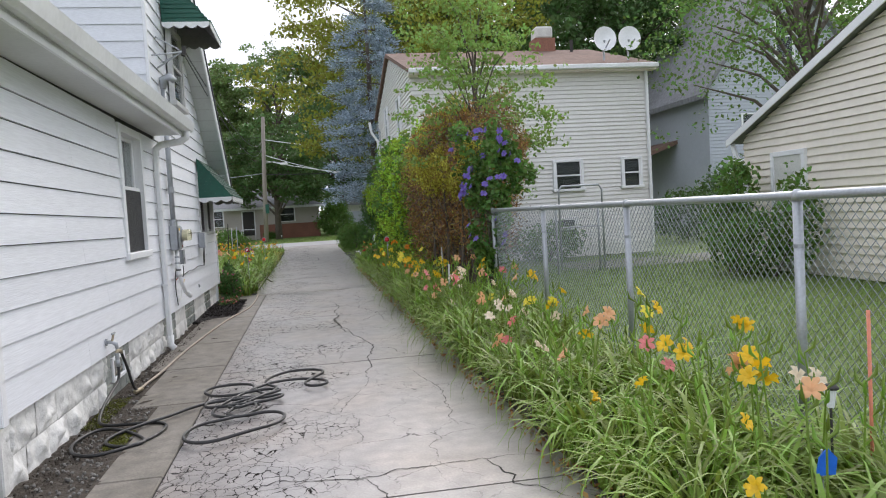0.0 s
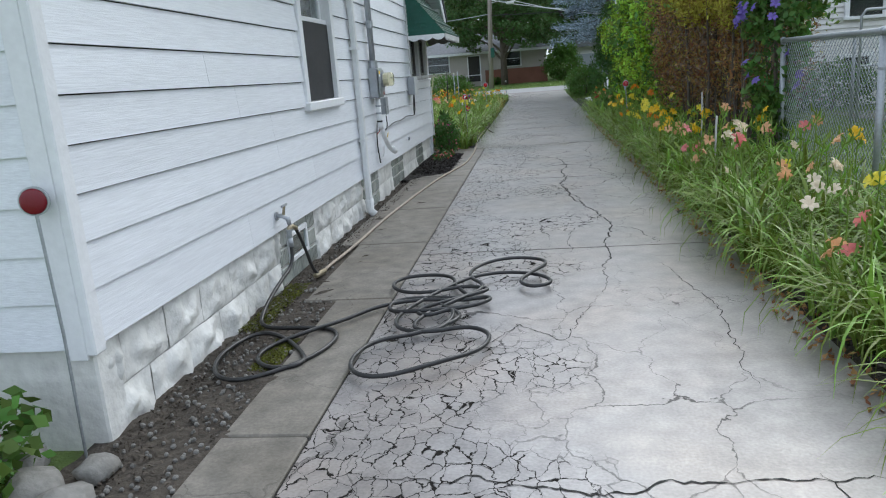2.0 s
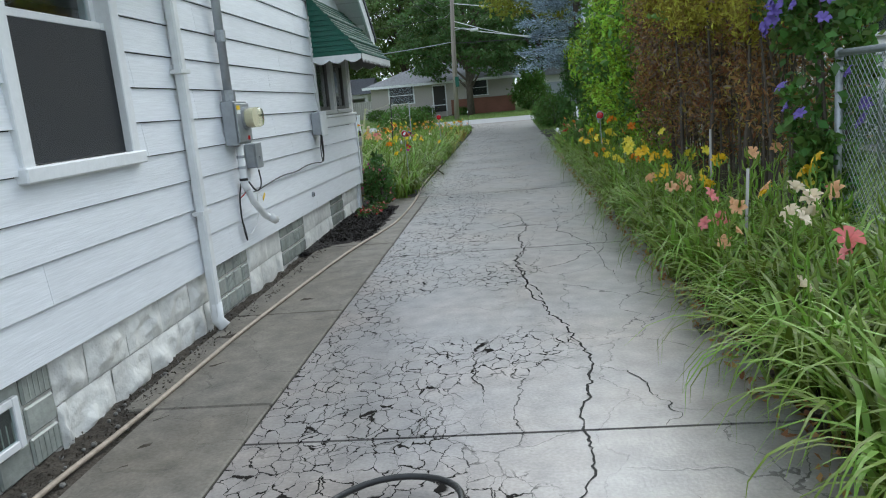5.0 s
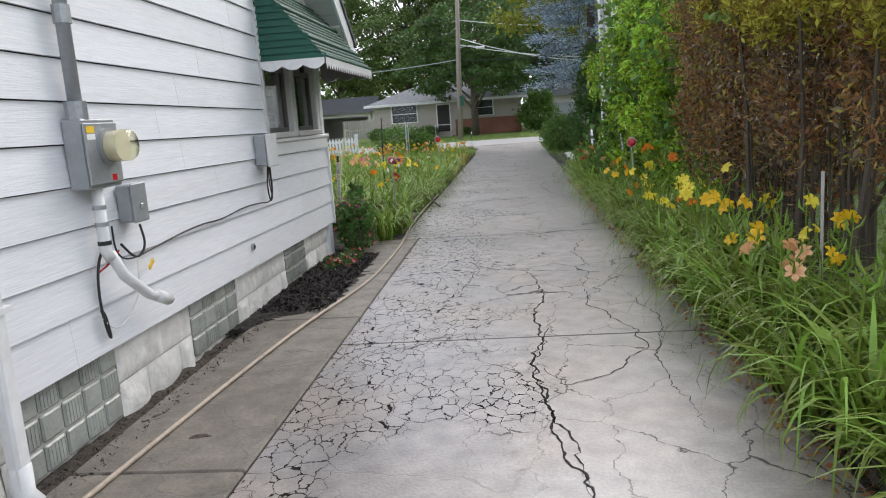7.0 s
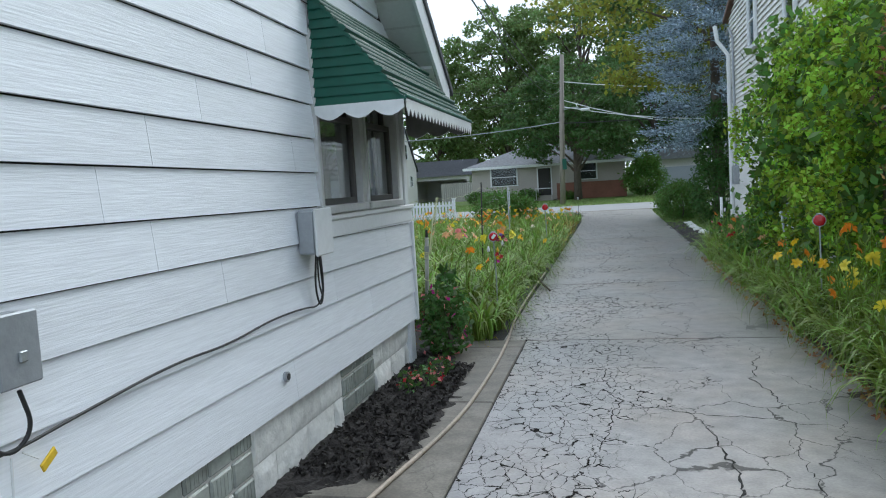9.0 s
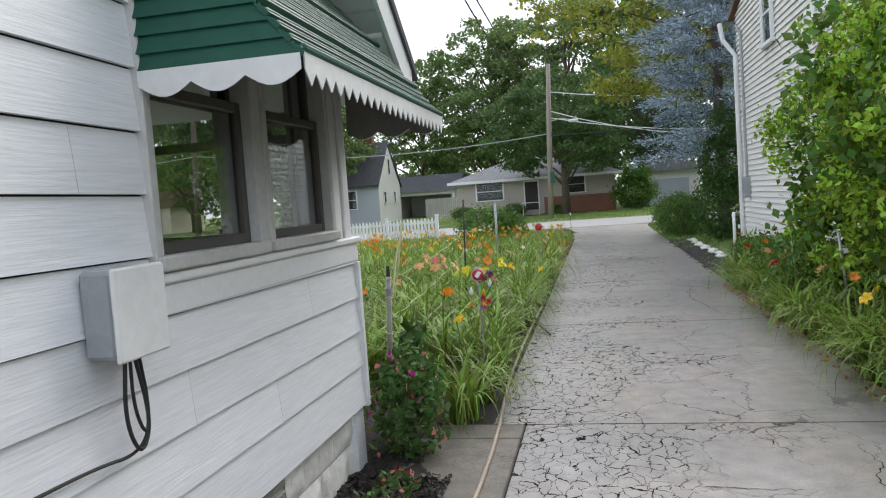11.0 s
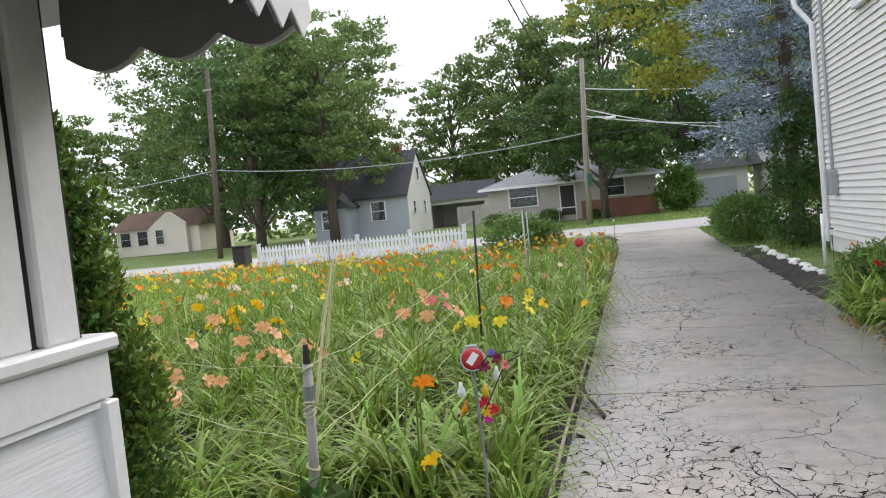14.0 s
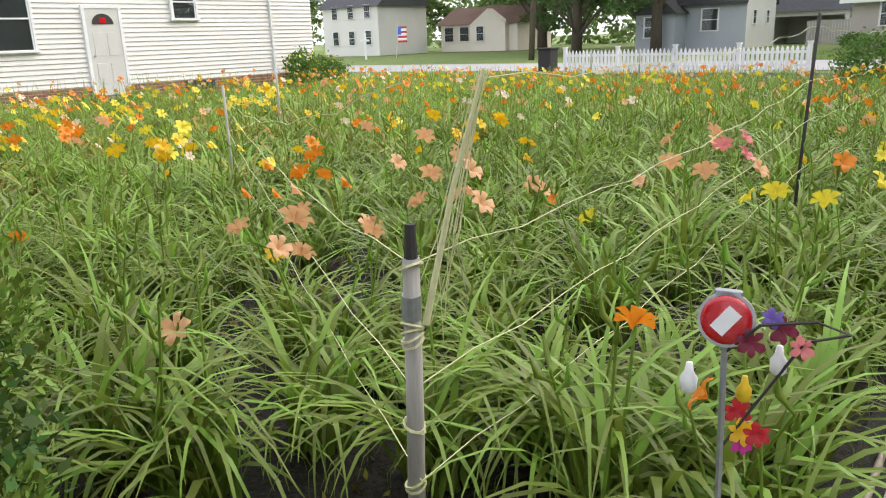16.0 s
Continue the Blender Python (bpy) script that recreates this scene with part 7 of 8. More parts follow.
def stone(x, y, z, s, seed, mat="stone", flat=0.65, label="rounded grey field stone at the house corner", group="corner stones"):
    r = random.Random(seed)
    bm = bmesh.new()
    bmesh.ops.create_icosphere(bm, subdivisions=2, radius=s)
    for v in bm.verts:
        k = 1 + 0.30 * noise.noise(v.co * (1.3 / s) + Vector((seed, 0, 0)))
        v.co = Vector((v.co.x * k * 1.2, v.co.y * k * 0.9, v.co.z * k * flat))
    bmesh.ops.rotate(bm, verts=bm.verts, matrix=Matrix.Rotation(r.uniform(0, 6), 3, "Z"))
    bmesh.ops.translate(bm, verts=bm.verts, vec=(x, y, z))
    me = bpy.data.meshes.new("field_stone")
    bm.to_mesh(me)
    bm.free()
    me.materials.append(MAT[mat])
    me.polygons.foreach_set("use_smooth", [True] * len(me.polygons))
    return tagged(new("field_stone", me), label, "stone", group)


for i, (x, y, s) in enumerate([(-1.86, 4.12, 0.12), (-1.70, 4.05, 0.10), (-1.92, 3.86, 0.11), (-1.72, 4.32, 0.08), (-2.05, 4.33, 0.10), (-2.1, 3.7, 0.09)]):
    stone(x, y, s * 0.45, s, i)
for i in range(22):
    stone(1.95 + 0.06 * math.sin(i * 1.7), 25.6 + i * 0.27, 0.02, 0.05 + 0.02 * (i % 3), 20 + i, "block", 0.6, "small white edging stone beside the mulch", "edging stones")
sheet("mulch_bed", MAT["mulch"], 1.33, 2.0, 23.5, 31.8, 0.006, "dark mulch bed beside the drive", "mulch", 8, 60, 0.012, seed=8)

# ---- daylilies ----
def strips(name, arr, mat):
    """A mesh of ribbons from an array of shape (n, s + 1, 2, 3)."""
    arr = np.asarray(arr, dtype=np.float32)
    n, s = arr.shape[0], arr.shape[1] - 1
    me = bpy.data.meshes.new(name)
    me.vertices.add(n * (s + 1) * 2)
    me.vertices.foreach_set("co", arr.reshape(-1))
    b = (np.arange(n)[:, None] * (s + 1) + np.arange(s)[None, :]).reshape(-1) * 2
    idx = np.stack([b, b + 1, b + 3, b + 2], axis=1).astype(np.int32)
    me.loops.add(idx.size)
    me.loops.foreach_set("vertex_index", idx.reshape(-1))
    me.polygons.add(len(idx))
    me.polygons.foreach_set("loop_start", np.arange(0, idx.size, 4, dtype=np.int32))
    me.polygons.foreach_set("use_smooth", np.ones(len(idx), dtype=bool))
    me.materials.append(mat)
    me.update(calc_edges=True)
    return me


def blades(rng, n, seg, length, base=0.10, width=0.024, upright=1.0):
    """Arching sword leaves round one crown."""
    az = rng.uniform(0, 2 * math.pi, n)
    ln = length * rng.uniform(0.55, 1.15, n)
    e0 = rng.uniform(1.05, 1.5, n) * upright
    droop = rng.uniform(1.7, 3.7, n)
    r0 = base * np.sqrt(rng.uniform(0, 1, n))
    a0 = rng.uniform(0, 2 * math.pi, n)
    p = np.stack([r0 * np.cos(a0), r0 * np.sin(a0), np.zeros(n)], axis=1)
    h = np.stack([np.cos(az), np.sin(az), np.zeros(n)], axis=1)
    side = np.stack([-np.sin(az), np.cos(az), np.zeros(n)], axis=1)
    out = np.zeros((n, seg + 1, 2, 3))
    for k in range(seg + 1):
        f = k / seg
        w = width * (0.55 + 0.45 * math.sin(math.pi * min(1, f * 1.3 + 0.1))) * (1 - f ** 3) * 0.5 + 0.0006
        tw = side * w * rng.uniform(0.8, 1.2, (n, 1))
        out[:, k, 0], out[:, k, 1] = p - tw, p + tw
        e = e0 - droop * f ** 1.4
        p = p + (h * np.cos(e)[:, None] + np.array([0, 0, 1]) * np.sin(e)[:, None]) * (ln / seg)[:, None]
        p[:, 2] = np.maximum(p[:, 2], 0.015)
    return out


def petals(rng, size, tilt):
    """One open six-petalled trumpet, facing along tilt from the origin."""
    t = unit(np.array(tilt, dtype=float))
    s = unit(np.cross(t, [0.3, 0.2, 1.0]))
    v = np.cross(t, s)
    out = np.zeros((6, 4, 2, 3))
    for k in range(6):
        a = k * math.pi / 3 + rng.uniform(-0.15, 0.15)
        d = s * math.cos(a) + v * math.sin(a)
        q = np.cross(t, d)
        for j, (r, up, w) in enumerate(((0.0, 0.0, 0.02), (0.32, 0.42, 0.52), (0.72, 0.60, 0.68), (1.0, 0.42, 0.16))):
            w *= 1.0 if k % 2 else 0.75
            c = (d * r + t * up) * size
            out[k, j, 0], out[k, j, 1] = c - q * w * size * 0.5, c + q * w * size * 0.5
    return out


def welded(me):
    """Joins the petals of a bloom at its throat."""
    bm = bmesh.new()
    bm.from_mesh(me)
    throat = [v for v in bm.verts if v.index % 8 < 2]
    bmesh.ops.pointmerge(bm, verts=throat, merge_co=throat[0].co.copy())
    bm.to_mesh(me)
    bm.free()
    return me



LILY_LEAF = [strips("leaves", blades(np.random.default_rng(100 + i), 64 + 6 * (i % 3), 7, 0.72 + 0.07 * (i % 4), 0.11, 0.025), LEAF["lily"]) for i in range(7)]
FLOWER = {c: [welded(strips("bloom", petals(np.random.default_rng(7 * i), 0.053, (math.cos(i * 1.9), math.sin(i * 1.9), 0.7)), BLOOM[c])) for i in range(4)] for c in ("orange", "gold", "yellow", "peach", "pink", "red", "wine", "pale")}
STEM = []
for i in range(4):
    h = 0.52 + 0.07 * i
    g = Geo().tube([(0, 0, 0), (0.02, 0.01, h * 0.5), (0.05 * (i - 1.5), 0.03, h)], [0.006, 0.005, 0.004], 5, False)
    for q in range(3):
        a = q * 2.1 + i
        g.tube([(0.05 * (i - 1.5), 0.03, h - 0.03 * q), (0.05 * (i - 1.5) + 0.04 * math.cos(a), 0.03 + 0.04 * math.sin(a), h + 0.03 - 0.03 * q), (0.05 * (i - 1.5) + 0.05 * math.cos(a), 0.03 + 0.05 * math.sin(a), h + 0.08 - 0.03 * q)], [0.003, 0.009, 0.002], 5, False)
    STEM.append((g.data("stem", LEAF["lily"], True), Vector((0.05 * (i - 1.5), 0.03, h))))


def daylily(x, y, colours, scale, seed, group, word):
    r = random.Random(seed)
    t = thing("daylily", "daylily clump with arching green leaves" + (" and " + word + " flowers" if colours else " and no open flowers"), "daylily", group,
              at=pose(x, y, 0.0, 0, 0, r.uniform(0, 360)) @ Matrix.Scale(scale, 4))
    part("leaves", LILY_LEAF[seed % 7], None, t)
    for _ in range(r.choice((1, 2))):
        s = part("stem", STEM[r.randrange(4)][0], None, t)
        s.matrix_basis = pose(r.uniform(-0.12, 0.12), r.uniform(-0.12, 0.12), 0, r.uniform(-12, 12), r.uniform(-12, 12), r.uniform(0, 360))
    for c in colours:
        me, tip = STEM[r.randrange(4)]
        m = pose(r.uniform(-0.14, 0.14), r.uniform(-0.14, 0.14), 0, r.uniform(-9, 9), r.uniform(-9, 9), r.uniform(0, 360))
        s = part("stem", me, None, t)
        s.matrix_basis = m
        for _ in range(r.choice((1, 1, 2))):
            b = part("bloom", FLOWER[c][r.randrange(4)], None, t)
            b.matrix_basis = m @ Matrix.Translation(tip + Vector((r.uniform(-0.04, 0.04), r.uniform(-0.04, 0.04), r.uniform(-0.02, 0.05)))) @ pose(0, 0, 0, 0, 0, r.uniform(0, 360))
    return t


WORD = dict(orange="orange", gold="golden", yellow="yellow", peach="peach", pink="pink", red="red", wine="dark red", pale="pale cream")
lr = random.Random(12)
k = 0
# bed along the drive, in drifts of one colour
y = 2.3
while y < 22.5:
    for x0 in (1.53, 1.86, 2.22):
        if y > 11 and x0 > 2.2 or y > 17 and x0 > 1.8 or 20 < y and lr.random() < 0.55:
            continue
        near = y < 11
        col = lr.choice(("peach", "peach", "pink", "gold", "yellow", "pale")) if near else lr.choice(("yellow", "yellow", "gold", "gold", "orange")) if y < 17 else lr.choice(("peach", "red", "orange"))
        cnt = lr.choice((0, 0, 1, 1, 2, 2)) if near else lr.choice((0, 1, 2))
        if 3.6 < y < 4.6 and x0 > 1.9:
            col, cnt = "gold", 2
        daylily(x0 + lr.uniform(-0.10, 0.10), y + lr.uniform(-0.12, 0.12), [col] * cnt, lr.uniform(0.95, 1.2) * (1.0 if x0 > 1.7 else 0.9) * (0.93 if y < 7 else 1.0), k, "daylilies beside the drive", WORD[col])
        k += 1
    y += 0.34
# clematis blooms
vr = random.Random(8)
CLEM = welded(strips("flower", petals(np.random.default_rng(2), 0.055, (-0.7, -0.6, 0.4)), BLOOM["purple"]))
for i in range(52):
    b = CL[vr.choice((1, 1, 2, 2, 2, 4, 0))]
    a, e = vr.uniform(2.2, 5.6), vr.uniform(-0.2, 0.9)
    f = part("flower", CLEM, None, vine)
    f.matrix_basis = pose(b[0] + b[3] * 1.05 * math.cos(a) * math.cos(e), b[1] + b[4] * 1.05 * math.sin(a) * math.cos(e), b[2] + b[5] * 1.05 * math.sin(e), vr.uniform(-25, 25), vr.uniform(-25, 25), vr.uniform(-60, 60))
# nearest part of the field
FIELD = ("orange", "peach", "gold", "yellow", "peach", "orange", "gold", "pale", "yellow", "orange")
n_near = 0
for iy in range(26):
    for ix in range(12):
        x, y = -1.42 - ix * 0.46 + lr.uniform(-0.15, 0.15), 15.8 + iy * 0.46 + lr.uniform(-0.15, 0.15)
        gap = (ix in (1, 2) and iy < 2) or (-3.0 < x < -1.75 and y < 16.05) or lr.random() < 0.12 + (0.25 if ix in (2, 6) else 0)
        if gap or n_near > 215:
            continue
        col = FIELD[int(abs(noise.noise(Vector((x * 0.8, y * 0.8, 0.3)))) * 38 + lr.random() * 3) % len(FIELD)]
        daylily(x, y, [col] * lr.choice((0, 0, 0, 0, 1, 1)), lr.uniform(0.85, 1.15), k, "daylilies in the field", WORD[col])
        k, n_near = k + 1, n_near + 1
# the rest of the field, past counting
frng = np.random.default_rng(5)
fx, fy = [], []
acc, blo = [], {c: [] for c in FLOWER}
protos = [blades(np.random.default_rng(300 + i), 20, 4, 0.72 + 0.05 * (i % 3), 0.16, 0.034) for i in range(8)]
bl = {c: [petals(np.random.default_rng(7 * i), 0.056, (math.cos(i), math.sin(i), 0.8)) for i in range(4)] for c in FLOWER}
stalks = []
for _ in range(3600):
    x, y = frng.uniform(-19.0, -1.3), frng.uniform(15.6, 36.5)
    if x > -6.45 and y < 26.0:
        if x > -6.2 and y < 22.0:
            continue
    if x > -4.5 and y < 25 and frng.random() < 0.3:
        continue
    a, s = frng.uniform(0, 6.28), frng.uniform(0.8, 1.2) * (1.0 if y < 24 else max(0.6, 1.0 - 0.035 * (y - 24)))
    p = protos[frng.integers(8)] * s
    ca, sa = math.cos(a), math.sin(a)
    q = p.copy()
    q[..., 0], q[..., 1] = p[..., 0] * ca - p[..., 1] * sa + x, p[..., 0] * sa + p[..., 1] * ca + y
    acc.append(q)
    for _ in range(int(frng.choice((0, 1, 2)))):
        st = np.zeros((1, 3, 2, 3))
        tip = np.array([x + frng.uniform(-0.25, 0.25), y + frng.uniform(-0.25, 0.25), frng.uniform(0.55, 0.9) * s])
        for j, f in enumerate((0, 0.5, 1)):
            w = np.array([0.005, 0.003, 0]) * (1.3 - f)
            cc = np.array([x, y, 0]) * (1 - f) + tip * f
            st[0, j, 0], st[0, j, 1] = cc - w, cc + w
        stalks.append(st)
    c = FIELD[int(abs(noise.noise(Vector((x * 0.45, y * 0.45, 0.3)))) * 40 + frng.random() * 2.5) % len(FIELD)]
    for _ in range(int(frng.choice((0, 0, 0, 0, 0, 0, 0, 1, 2)))):
        o = np.array([x + frng.uniform(-0.2, 0.2), y + frng.uniform(-0.2, 0.2), frng.uniform(0.50, 0.82) * s])
        blo[c].append(bl[c][frng.integers(4)] * frng.uniform(0.8, 1.25) + o)
        st = np.zeros((1, 3, 2, 3))
        for j, f in enumerate((0, 0.5, 1)):
            w = np.array([0.004, 0.002, 0])
            cc = np.array([x, y, 0]) * (1 - f) + o * f
            st[0, j, 0], st[0, j, 1] = cc - w, cc + w
        stalks.append(st)
field = thing("daylily_field", "dense field of daylilies in orange, yellow and pink bloom", "daylilies", kind="stuff")
dry = [q for i, q in enumerate(acc) if i % 8 == 0]
acc = [q for i, q in enumerate(acc) if i % 8]
tagged(part("leaves", strips("leaves", np.concatenate(acc), LEAF["lily"]), None, field), kind="stuff")
tagged(part("dry_leaves", strips("dry_leaves", np.concatenate(dry), LEAF["deadolive"]), None, field), kind="stuff")
for x, y, c, n in ((-4.37, 19.7, "gold", 9), (-3.97, 17.55, "orange", 9), (-3.35, 16.9, "peach", 7), (-6.24, 18.39, "yellow", 9), (-5.6, 17.8, "gold", 6), (-7.4, 17.9, "orange", 8), (-4.16, 18.5, "peach", 3),
                   (-3.0, 17.7, "peach", 7), (-1.73, 18.3, "yellow", 4), (-2.11, 18.6, "peach", 3), (-2.7, 19.7, "peach", 3), (-2.24, 19.5, "pink", 4), (-8.8, 21.1, "yellow", 9), (-9.4, 19.5, "yellow", 10), (-10.5, 22.5, "gold", 8), (-2.6, 23.3, "orange", 6), (-4.7, 24.7, "orange", 8)):
    for _ in range(n):
        o = np.array([x, y, 0.76]) + frng.normal(size=3) * [0.16, 0.16, 0.06]
        blo[c].append(bl[c][frng.integers(4)] * frng.uniform(0.9, 1.3) + o)
tagged(part("stems", strips("stems", np.concatenate(stalks), LEAF["lily"]), None, field), kind="stuff")
for c, v in blo.items():
    if v:
        tagged(part(c + "_blooms", strips("blooms", np.concatenate(v), BLOOM[c]), None, field), kind="stuff")

# ---- grass, litter, gravel ----
def grass(name, n, x0, x1, y0, y1, h, label, seed, avoid=None, mat="grass", w=0.006):
    rng = np.random.default_rng(seed)
    p = np.stack([rng.uniform(x0, x1, n), rng.uniform(y0, y1, n), np.full(n, -0.03)], axis=1)
    d = unit(rng.normal(size=(n, 3)) * [0.5, 0.5, 0.1] + [0, 0, 1.0])
    s = unit(np.cross(d, rng.normal(size=(n, 3)))) * w
    ln = h * rng.uniform(0.5, 1.4, (n, 1))
    arr = np.stack([np.stack([p - s, p + s], 1), np.stack([p + d * ln * 0.6 - s * 0.8, p + d * ln * 0.6 + s * 0.8], 1), np.stack([p + d * ln + [0.02, 0, 0], p + d * ln + [0.021, 0, 0]], 1)], axis=1)
    return tagged(part(name, strips(name, arr, MAT[mat]), None), label, "grass", kind="stuff")


grass("lawn_grass", 26000, 2.6, 9.5, 2.5, 19.5, 0.085, "mown lawn grass of the back yard", 1)
grass("verge_grass", 9000, 1.4, 5.5, 28.5, 42.2, 0.08, "lawn grass beside the drive end", 2, w=0.010)
grass("street_verge_grass", 9000, -14, 6, 50.6, 64, 0.10, "lawn grass before the ranch house", 3, w=0.016)


def litter(name, n, x0, x1, y0, y1, z, size, mat, label, seed, category):
    rng = np.random.default_rng(seed)
    p = np.stack([rng.uniform(x0, x1, n), rng.uniform(y0, y1, n), z + rng.uniform(0.0, 0.014, n)], axis=1)
    return tagged(part(name, quads(name, leaves(p, size, rng, 1.2, 0.5), mat), None), label, category, kind="stuff")


litter("mulch_chips", 2600, -1.82, -1.26, 12.25, 14.6, 0.034, 0.045, MAT["mulch"], "loose black mulch chips", 4, "mulch")
litter("soil_litter", 1600, -1.80, -1.62, 4.2, 12.0, 0.012, 0.022, MAT["soil"], "twigs and dead leaves along the foundation", 5, "litter")
litter("soil_litter", 900, -1.78, -1.36, 4.2, 6.5, 0.010, 0.022, MAT["bark"], "twigs and dead leaves by the tap", 6, "litter")
litter("bed_litter", 2200, 1.26, 1.55, 2.0, 22.0, 0.012, 0.045, LEAF["dead"], "dead brown leaves along the bed edge", 7, "litter")
litter("field_litter", 2600, -6.0, -1.2, 15.2, 24.0, 0.0, 0.06, LEAF["deadolive"], "dead straw leaves on the dark soil", 8, "litter")
gv = Geo()
for i in range(420):
    x, y = hrng.uniform(-1.78, -1.35 if i % 3 else -1.6), hrng.uniform(4.0, 6.8 if i % 3 else 9.6)
    s = hrng.uniform(0.004, 0.012)
    gv.box(x - s, x + s, y - s, y + s, 0.004, 0.012 + s, s * 0.5, None)
tagged(part("gravel", gv, MAT["stone"]), "small gravel on the soil by the foundation", "gravel", kind="stuff")
LEAF["moss"] = leafy("yellow_green_moss", (0.12, 0.13, 0.015), 0.2, 0.0, 0.95)
litter("moss_patch", 5000, -1.80, -1.64, 5.9, 6.9, 0.010, 0.010, LEAF["moss"], "yellow-green moss at the foundation", 9, "moss")
litter("moss_patch", 3500, -1.5, -1.36, 5.3, 5.75, 0.010, 0.010, LEAF["moss"], "yellow-green moss under the hose", 10, "moss")

# ---- posts, strings and small garden things ----
gp = thing("garden_post", "grey painted wooden post wrapped with tape and string", "post")
part("post", Geo().tube([(-2.10, 16.34, 0), (-2.06, 16.32, 0.5), (-2.03, 16.30, 0.95)], [0.024, 0.022, 0.020], 12), MAT["stake"], gp, smooth=True)
part("cap", Geo().tube([(-2.03, 16.30, 0.95), (-2.028, 16.30, 1.03)], [0.016, 0.012], 8), MAT["dark"], gp)
part("tape", Geo().tube([(-2.04, 16.305, 0.80), (-2.036, 16.302, 0.86)], 0.0235, 12), MAT["galv"], gp, "silver tape")
for i in range(9):
    z = (0.74, 0.75, 0.765, 0.78, 0.50, 0.51, 0.33, 0.34, 0.93)[i]
    xx = -2.10 + 0.07 * z / 0.95
    ring = [(xx + 0.026 * math.cos(a), 16.34 - 0.04 * z / 0.95 + 0.026 * math.sin(a), z + 0.012 * math.sin(a + i)) for a in (2 * math.pi * q / 10 for q in range(11))]
    part("string_wrap", Geo().tube(ring, 0.004, 4, False), MAT["string"], gp)
part("stick", Geo().tube([(-2.02, 16.33, 0.78), (-1.98, 16.40, 1.1), (-1.93, 16.46, 1.36)], [0.009, 0.007, 0.005], 6), MAT["string"], gp, "pale cane tied to the post")
def stake(name, x, y, h, r, mat, label, tip=(0, 0)):
    return solid(name, Geo().tube([(x, y, -0.02), (x + tip[0] * 0.5, y + tip[1] * 0.5, h * 0.5), (x + tip[0], y + tip[1], h)], r, 8), MAT[mat], label, "stake", "garden stakes", smooth=True)


stake("garden_stake", -2.15, 20.2, 1.5, 0.011, "dark", "thin dark metal garden stake", (0.05, 0))
stake("garden_stake", -2.3, 24.6, 1.4, 0.012, "galv", "thin pale metal garden stake")
stake("garden_stake", -6.8, 19.2, 1.1, 0.012, "stake", "weathered wooden garden stake")
stake("garden_stake", -9.5, 22.0, 1.0, 0.014, "stake", "weathered wooden garden stake")
stake("garden_stake", -3.0, 30.0, 1.35, 0.014, "galv", "thin pale metal garden stake")
stake("garden_stake", -11.5, 38.5, 0.9, 0.03, "stake", "short pale wooden stake by the street")
stake("garden_stake", -13.4, 38.8, 0.9, 0.03, "stake", "short pale wooden stake by the street")
stake("bed_stake", 2.0, 11.35, 0.95, 0.010, "stake", "thin wooden stake in the flower bed")
stake("bed_stake", 1.75, 9.6, 0.8, 0.010, "stake", "thin wooden stake in the flower bed", (0.03, 0.02))
stake("bed_stake", 1.95, 20.8, 0.75, 0.02, "stake", "short pale post in the flower bed")
stake("bed_stake", 2.3, 26.9, 0.85, 0.03, "picket", "short pale post beside the mulch bed")
stake("bed_stake", 2.05, 19.0, 0.9, 0.015, "galv", "leaning pale metal stake", (-0.12, -0.1))


solid("fallen_stick", Geo().tube([(-1.25, 19.4, 0.16), (-1.12, 18.95, 0.07), (-0.98, 18.55, 0.03)], [0.016, 0.014, 0.012], 8), MAT["bark"], "dark stick lying at the edge of the drive", "stick", smooth=True)


def cord(a, b, sag, r=0.0017):
    a, b = Vector(a), Vector(b)
    pts = [a.lerp(b, i / 16) - Vector((0, 0, sag * 4 * (i / 16) * (1 - i / 16))) + Vector((0, 0, 0.012 * math.sin(i * 2.2))) for i in range(17)]
    pts[0], pts[-1] = a, b
    return solid("garden_string", Geo().tube(pts, r, 4, False), MAT["string"], "pale yellow string tied between garden stakes", "string", "garden strings")


P0 = Vector((-2.04, 16.31, 0))
for z0, z1, s in ((1.34, 1.42, 0.05), (0.93, 1.1, 0.06), (0.62, 0.85, 0.04), (0.36, 0.55, 0.03)):
    cord((-1.94 if z0 > 1 else P0.x, 16.45 if z0 > 1 else P0.y, z0), (-2.11, 20.2, z1), s)
    cord((-2.11, 20.2, z1), (-2.3, 24.6, z1 - 0.04), s)
    cord((-2.3, 24.6, z1 - 0.04), (-3.0, 30.0, z1 - 0.08), s + 0.05)
for z0, z1, s in ((0.93, 0.95, 0.12), (0.60, 0.68, 0.06), (0.36, 0.5, 0.05), (1.34, 1.0, 0.15)):
    cord((P0.x, P0.y, z0), (-6.8, 19.2, z1), s)
    cord((-6.8, 19.2, z1), (-9.5, 22.0, z1 - 0.05), s)
g = Geo()
for i in range(9):
    g.tube([(-1.93 + hrng.uniform(-0.03, 0.03), 16.46, 1.36 - 0.02 * hrng.random()), (-2.0 + hrng.uniform(-0.05, 0.05), 16.4 + hrng.uniform(-0.04, 0.04), 1.0), (-2.03 + hrng.uniform(-0.05, 0.08), 16.33 + hrng.uniform(0, 0.1), 0.7 + 0.2 * hrng.random())], 0.0014, 3, False)
tagged(part("loose_strings", g, MAT["string"]), "tangle of loose strings on the garden post", "string", kind="stuff")

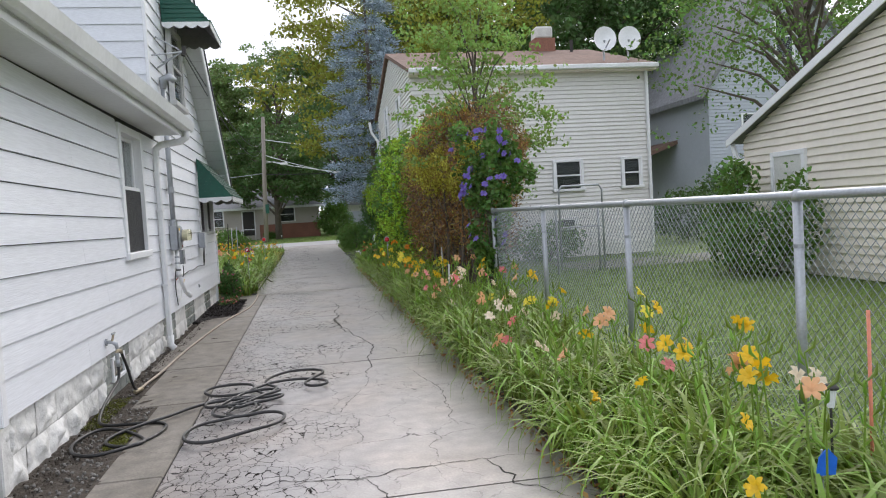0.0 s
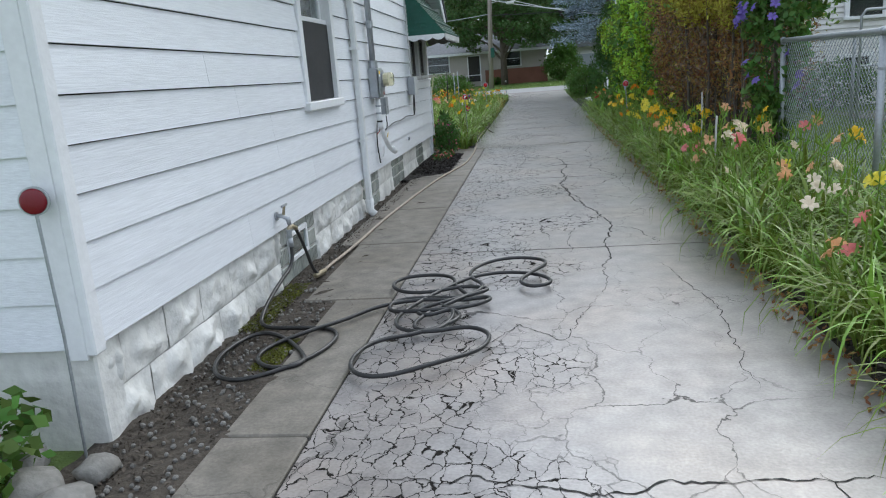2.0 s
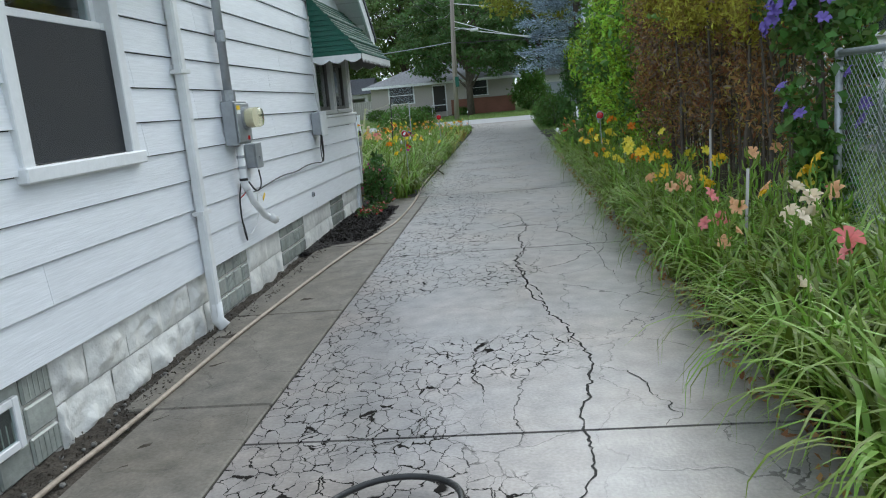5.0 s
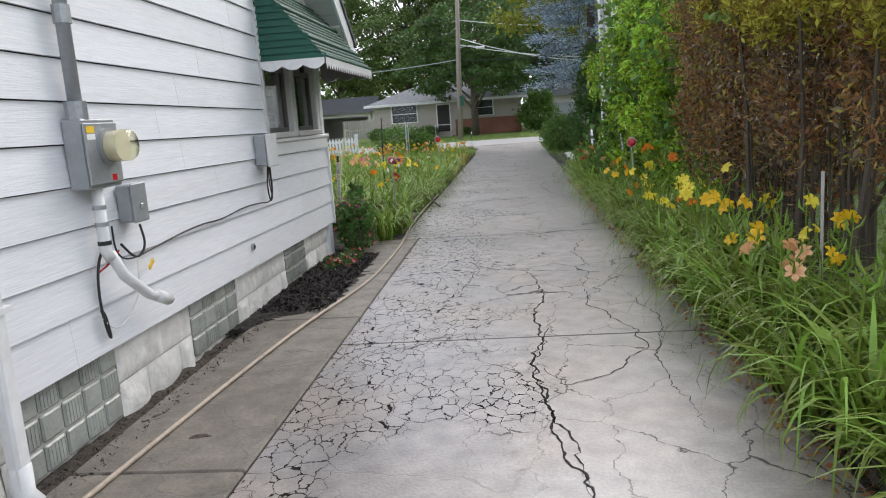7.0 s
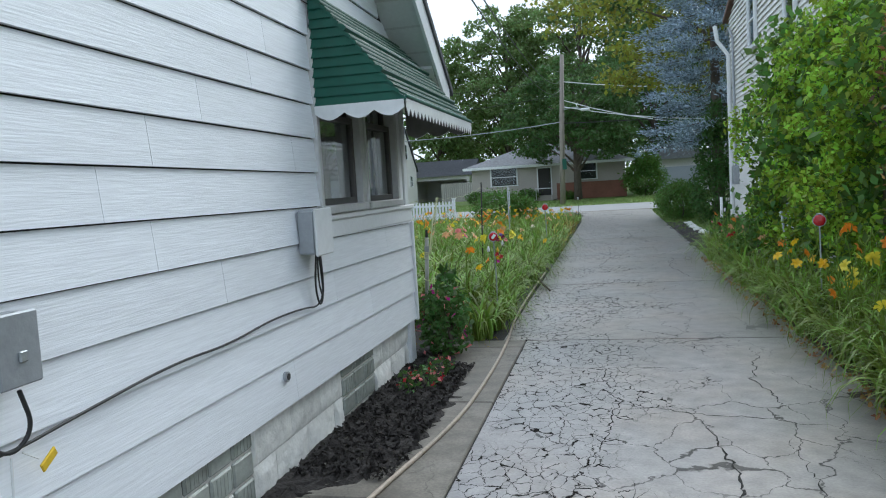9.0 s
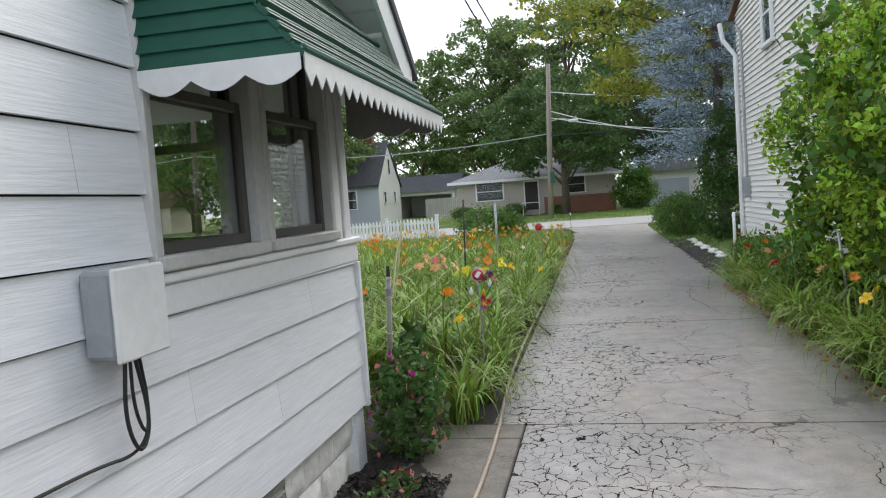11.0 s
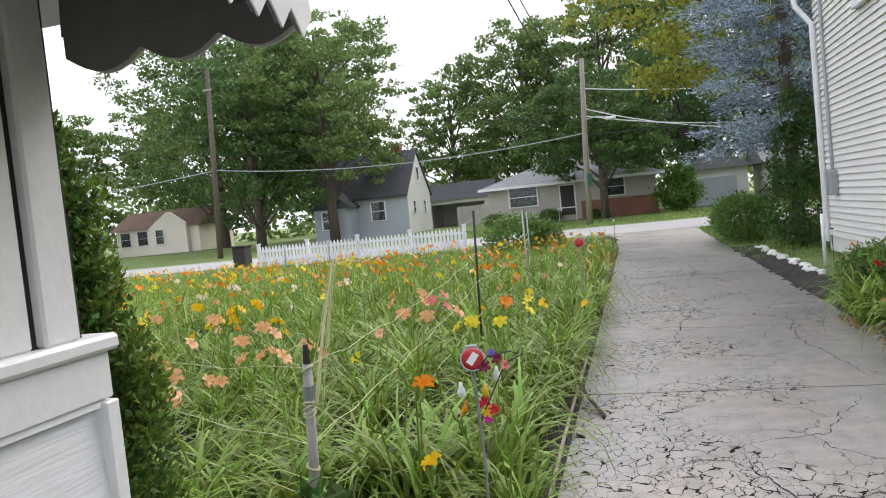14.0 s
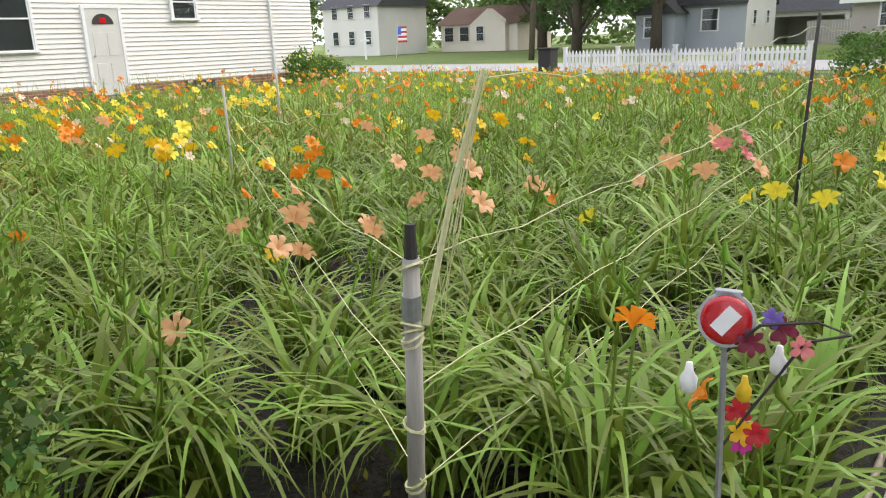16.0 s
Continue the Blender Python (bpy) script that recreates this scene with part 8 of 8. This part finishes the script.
# ornament on the reflector: bulbs and cloth flowers
orn = thing("garden_ornament", "faded cloth flowers and small bottles tied to the rod", "ornament")
def bottle(x, y, z, s, mat, nm):
    prof = [(0.0, 0.018), (0.01, 0.026), (0.05, 0.027), (0.07, 0.014), (0.10, 0.010)]
    g = Geo().tube([(x, y, z + a * s) for a, b in prof], [b * s for a, b in prof], 12)
    part(nm, g, MAT[mat], orn, smooth=True)


bottle(-1.40, 16.36, 0.77, 0.6, "trim", "bottle")
bottle(-1.26, 16.42, 0.82, 0.55, "trim", "bottle")
bottle(-1.31, 16.40, 0.76, 0.5, "yellow", "bottle")
for i, (dx, dz, c, s) in enumerate(((0.06, -0.02, "wine", 0.06), (0.12, 0.02, "wine", 0.06), (0.16, -0.03, "pink", 0.05), (0.10, 0.05, "purple", 0.045), (0.03, -0.24, "red", 0.06), (0.09, -0.27, "red", 0.055), (0.05, -0.29, "gold", 0.06), (0.04, -0.34, "magenta", 0.05))):
    o = part("cloth_flower", welded(strips("cloth_flower", petals(np.random.default_rng(i), s * 0.45, (0.3, -0.8, 0.3)), BLOOM[c])), None, orn)
    o.location = (-1.345 + dx * 0.75, 16.38 + 0.02 * i % 0.05, 0.90 + dz * 0.7)
part("tie_wire", Geo().tube([(-1.34, 16.38, 0.86), (-1.28, 16.36, 0.93), (-1.20, 16.4, 0.94), (-1.15, 16.42, 0.92), (-1.22, 16.42, 0.89), (-1.34, 16.38, 0.66)], 0.003, 5), MAT["dark"], orn)

# near end of the flower bed
fl = thing("marker_flag", "small blue plastic marker on a stake", "marker")
part("stake", Geo().tube([(1.92, 2.57, 0), (1.92, 2.57, 0.48)], 0.005, 6), MAT["galv"], fl)
part("flag", Geo().prism([(1.885, 2.56, 0.38), (1.955, 2.54, 0.385), (1.965, 2.54, 0.45), (1.93, 2.55, 0.49), (1.90, 2.56, 0.45)], (0.004, 0.01, 0)), MAT["blue"], fl)
lan = thing("solar_light", "small black solar garden light on a stake", "garden light", "solar lights")
part("stake", Geo().tube([(2.18, 2.85, 0), (2.18, 2.85, 0.62)], 0.006, 8), MAT["dark"], lan)
part("lens", Geo().tube([(2.18, 2.85, 0.55), (2.18, 2.85, 0.63)], [0.015, 0.026], 12), MAT["trim"], lan)
part("cap", Geo().tube([(2.18, 2.85, 0.63), (2.18, 2.85, 0.64), (2.18, 2.85, 0.65)], [0.034, 0.035, 0.02], 14), MAT["dark"], lan)
copy_thing(lan, pose(-3.4, 30.5, 0.25))
copy_thing(lan, pose(0.1, 23.4, 0))

MAT["salmon"] = M("faded_orange_plastic", (0.75, 0.25, 0.16), 0.5, bump=None)
stake("marker_rod", 2.42, 2.9, 0.95, 0.008, "salmon", "thin faded orange marker rod")
# street edge
bin_ = thing("refuse_bin", "dark wheeled refuse bin by the street", "bin")
part("body", Geo().prism([(-16.75, 40.8, 0.08), (-16.2, 40.8, 0.08), (-16.2, 41.35, 0.08), (-16.75, 41.35, 0.08)], (0, 0, 0.82)), MAT["dark"], bin_)
part("lid", Geo().box(-16.8, -16.15, 40.75, 41.42, 0.90, 0.97, 0.02), MAT["dark"], bin_)
for x in (-16.7, -16.25):
    part("wheel", Geo().tube([(x - 0.03, 41.35, 0.1), (x + 0.03, 41.35, 0.1)], 0.1, 14), MAT["rubber"], bin_)
yv = thing("yard_sign", "white post with a small sign on the far lawn", "sign")
part("post", Geo().box(-47.0, -46.8, 62, 62.1, 0, 2.2, 0.02), MAT["picket"], yv)
part("arm", Geo().box(-47.5, -46.4, 62, 62.08, 1.5, 1.65, 0.02), MAT["picket"], yv)
fg = thing("yard_flag", "small striped flag on a pole", "flag")
part("pole", Geo().tube([(-45.2, 64, 0), (-44.8, 64, 3.0)], 0.03, 6), MAT["picket"], fg)
for i in range(7):
    part("stripe", Geo().box(-44.9, -43.9, 64, 64.02, 1.3 + i * 0.19, 1.48 + i * 0.19), MAT["red" if i % 2 == 0 else "picket"], fg)
part("canton", Geo().box(-44.9, -44.5, 63.98, 63.998, 1.95, 2.6), MAT["blue"], fg)
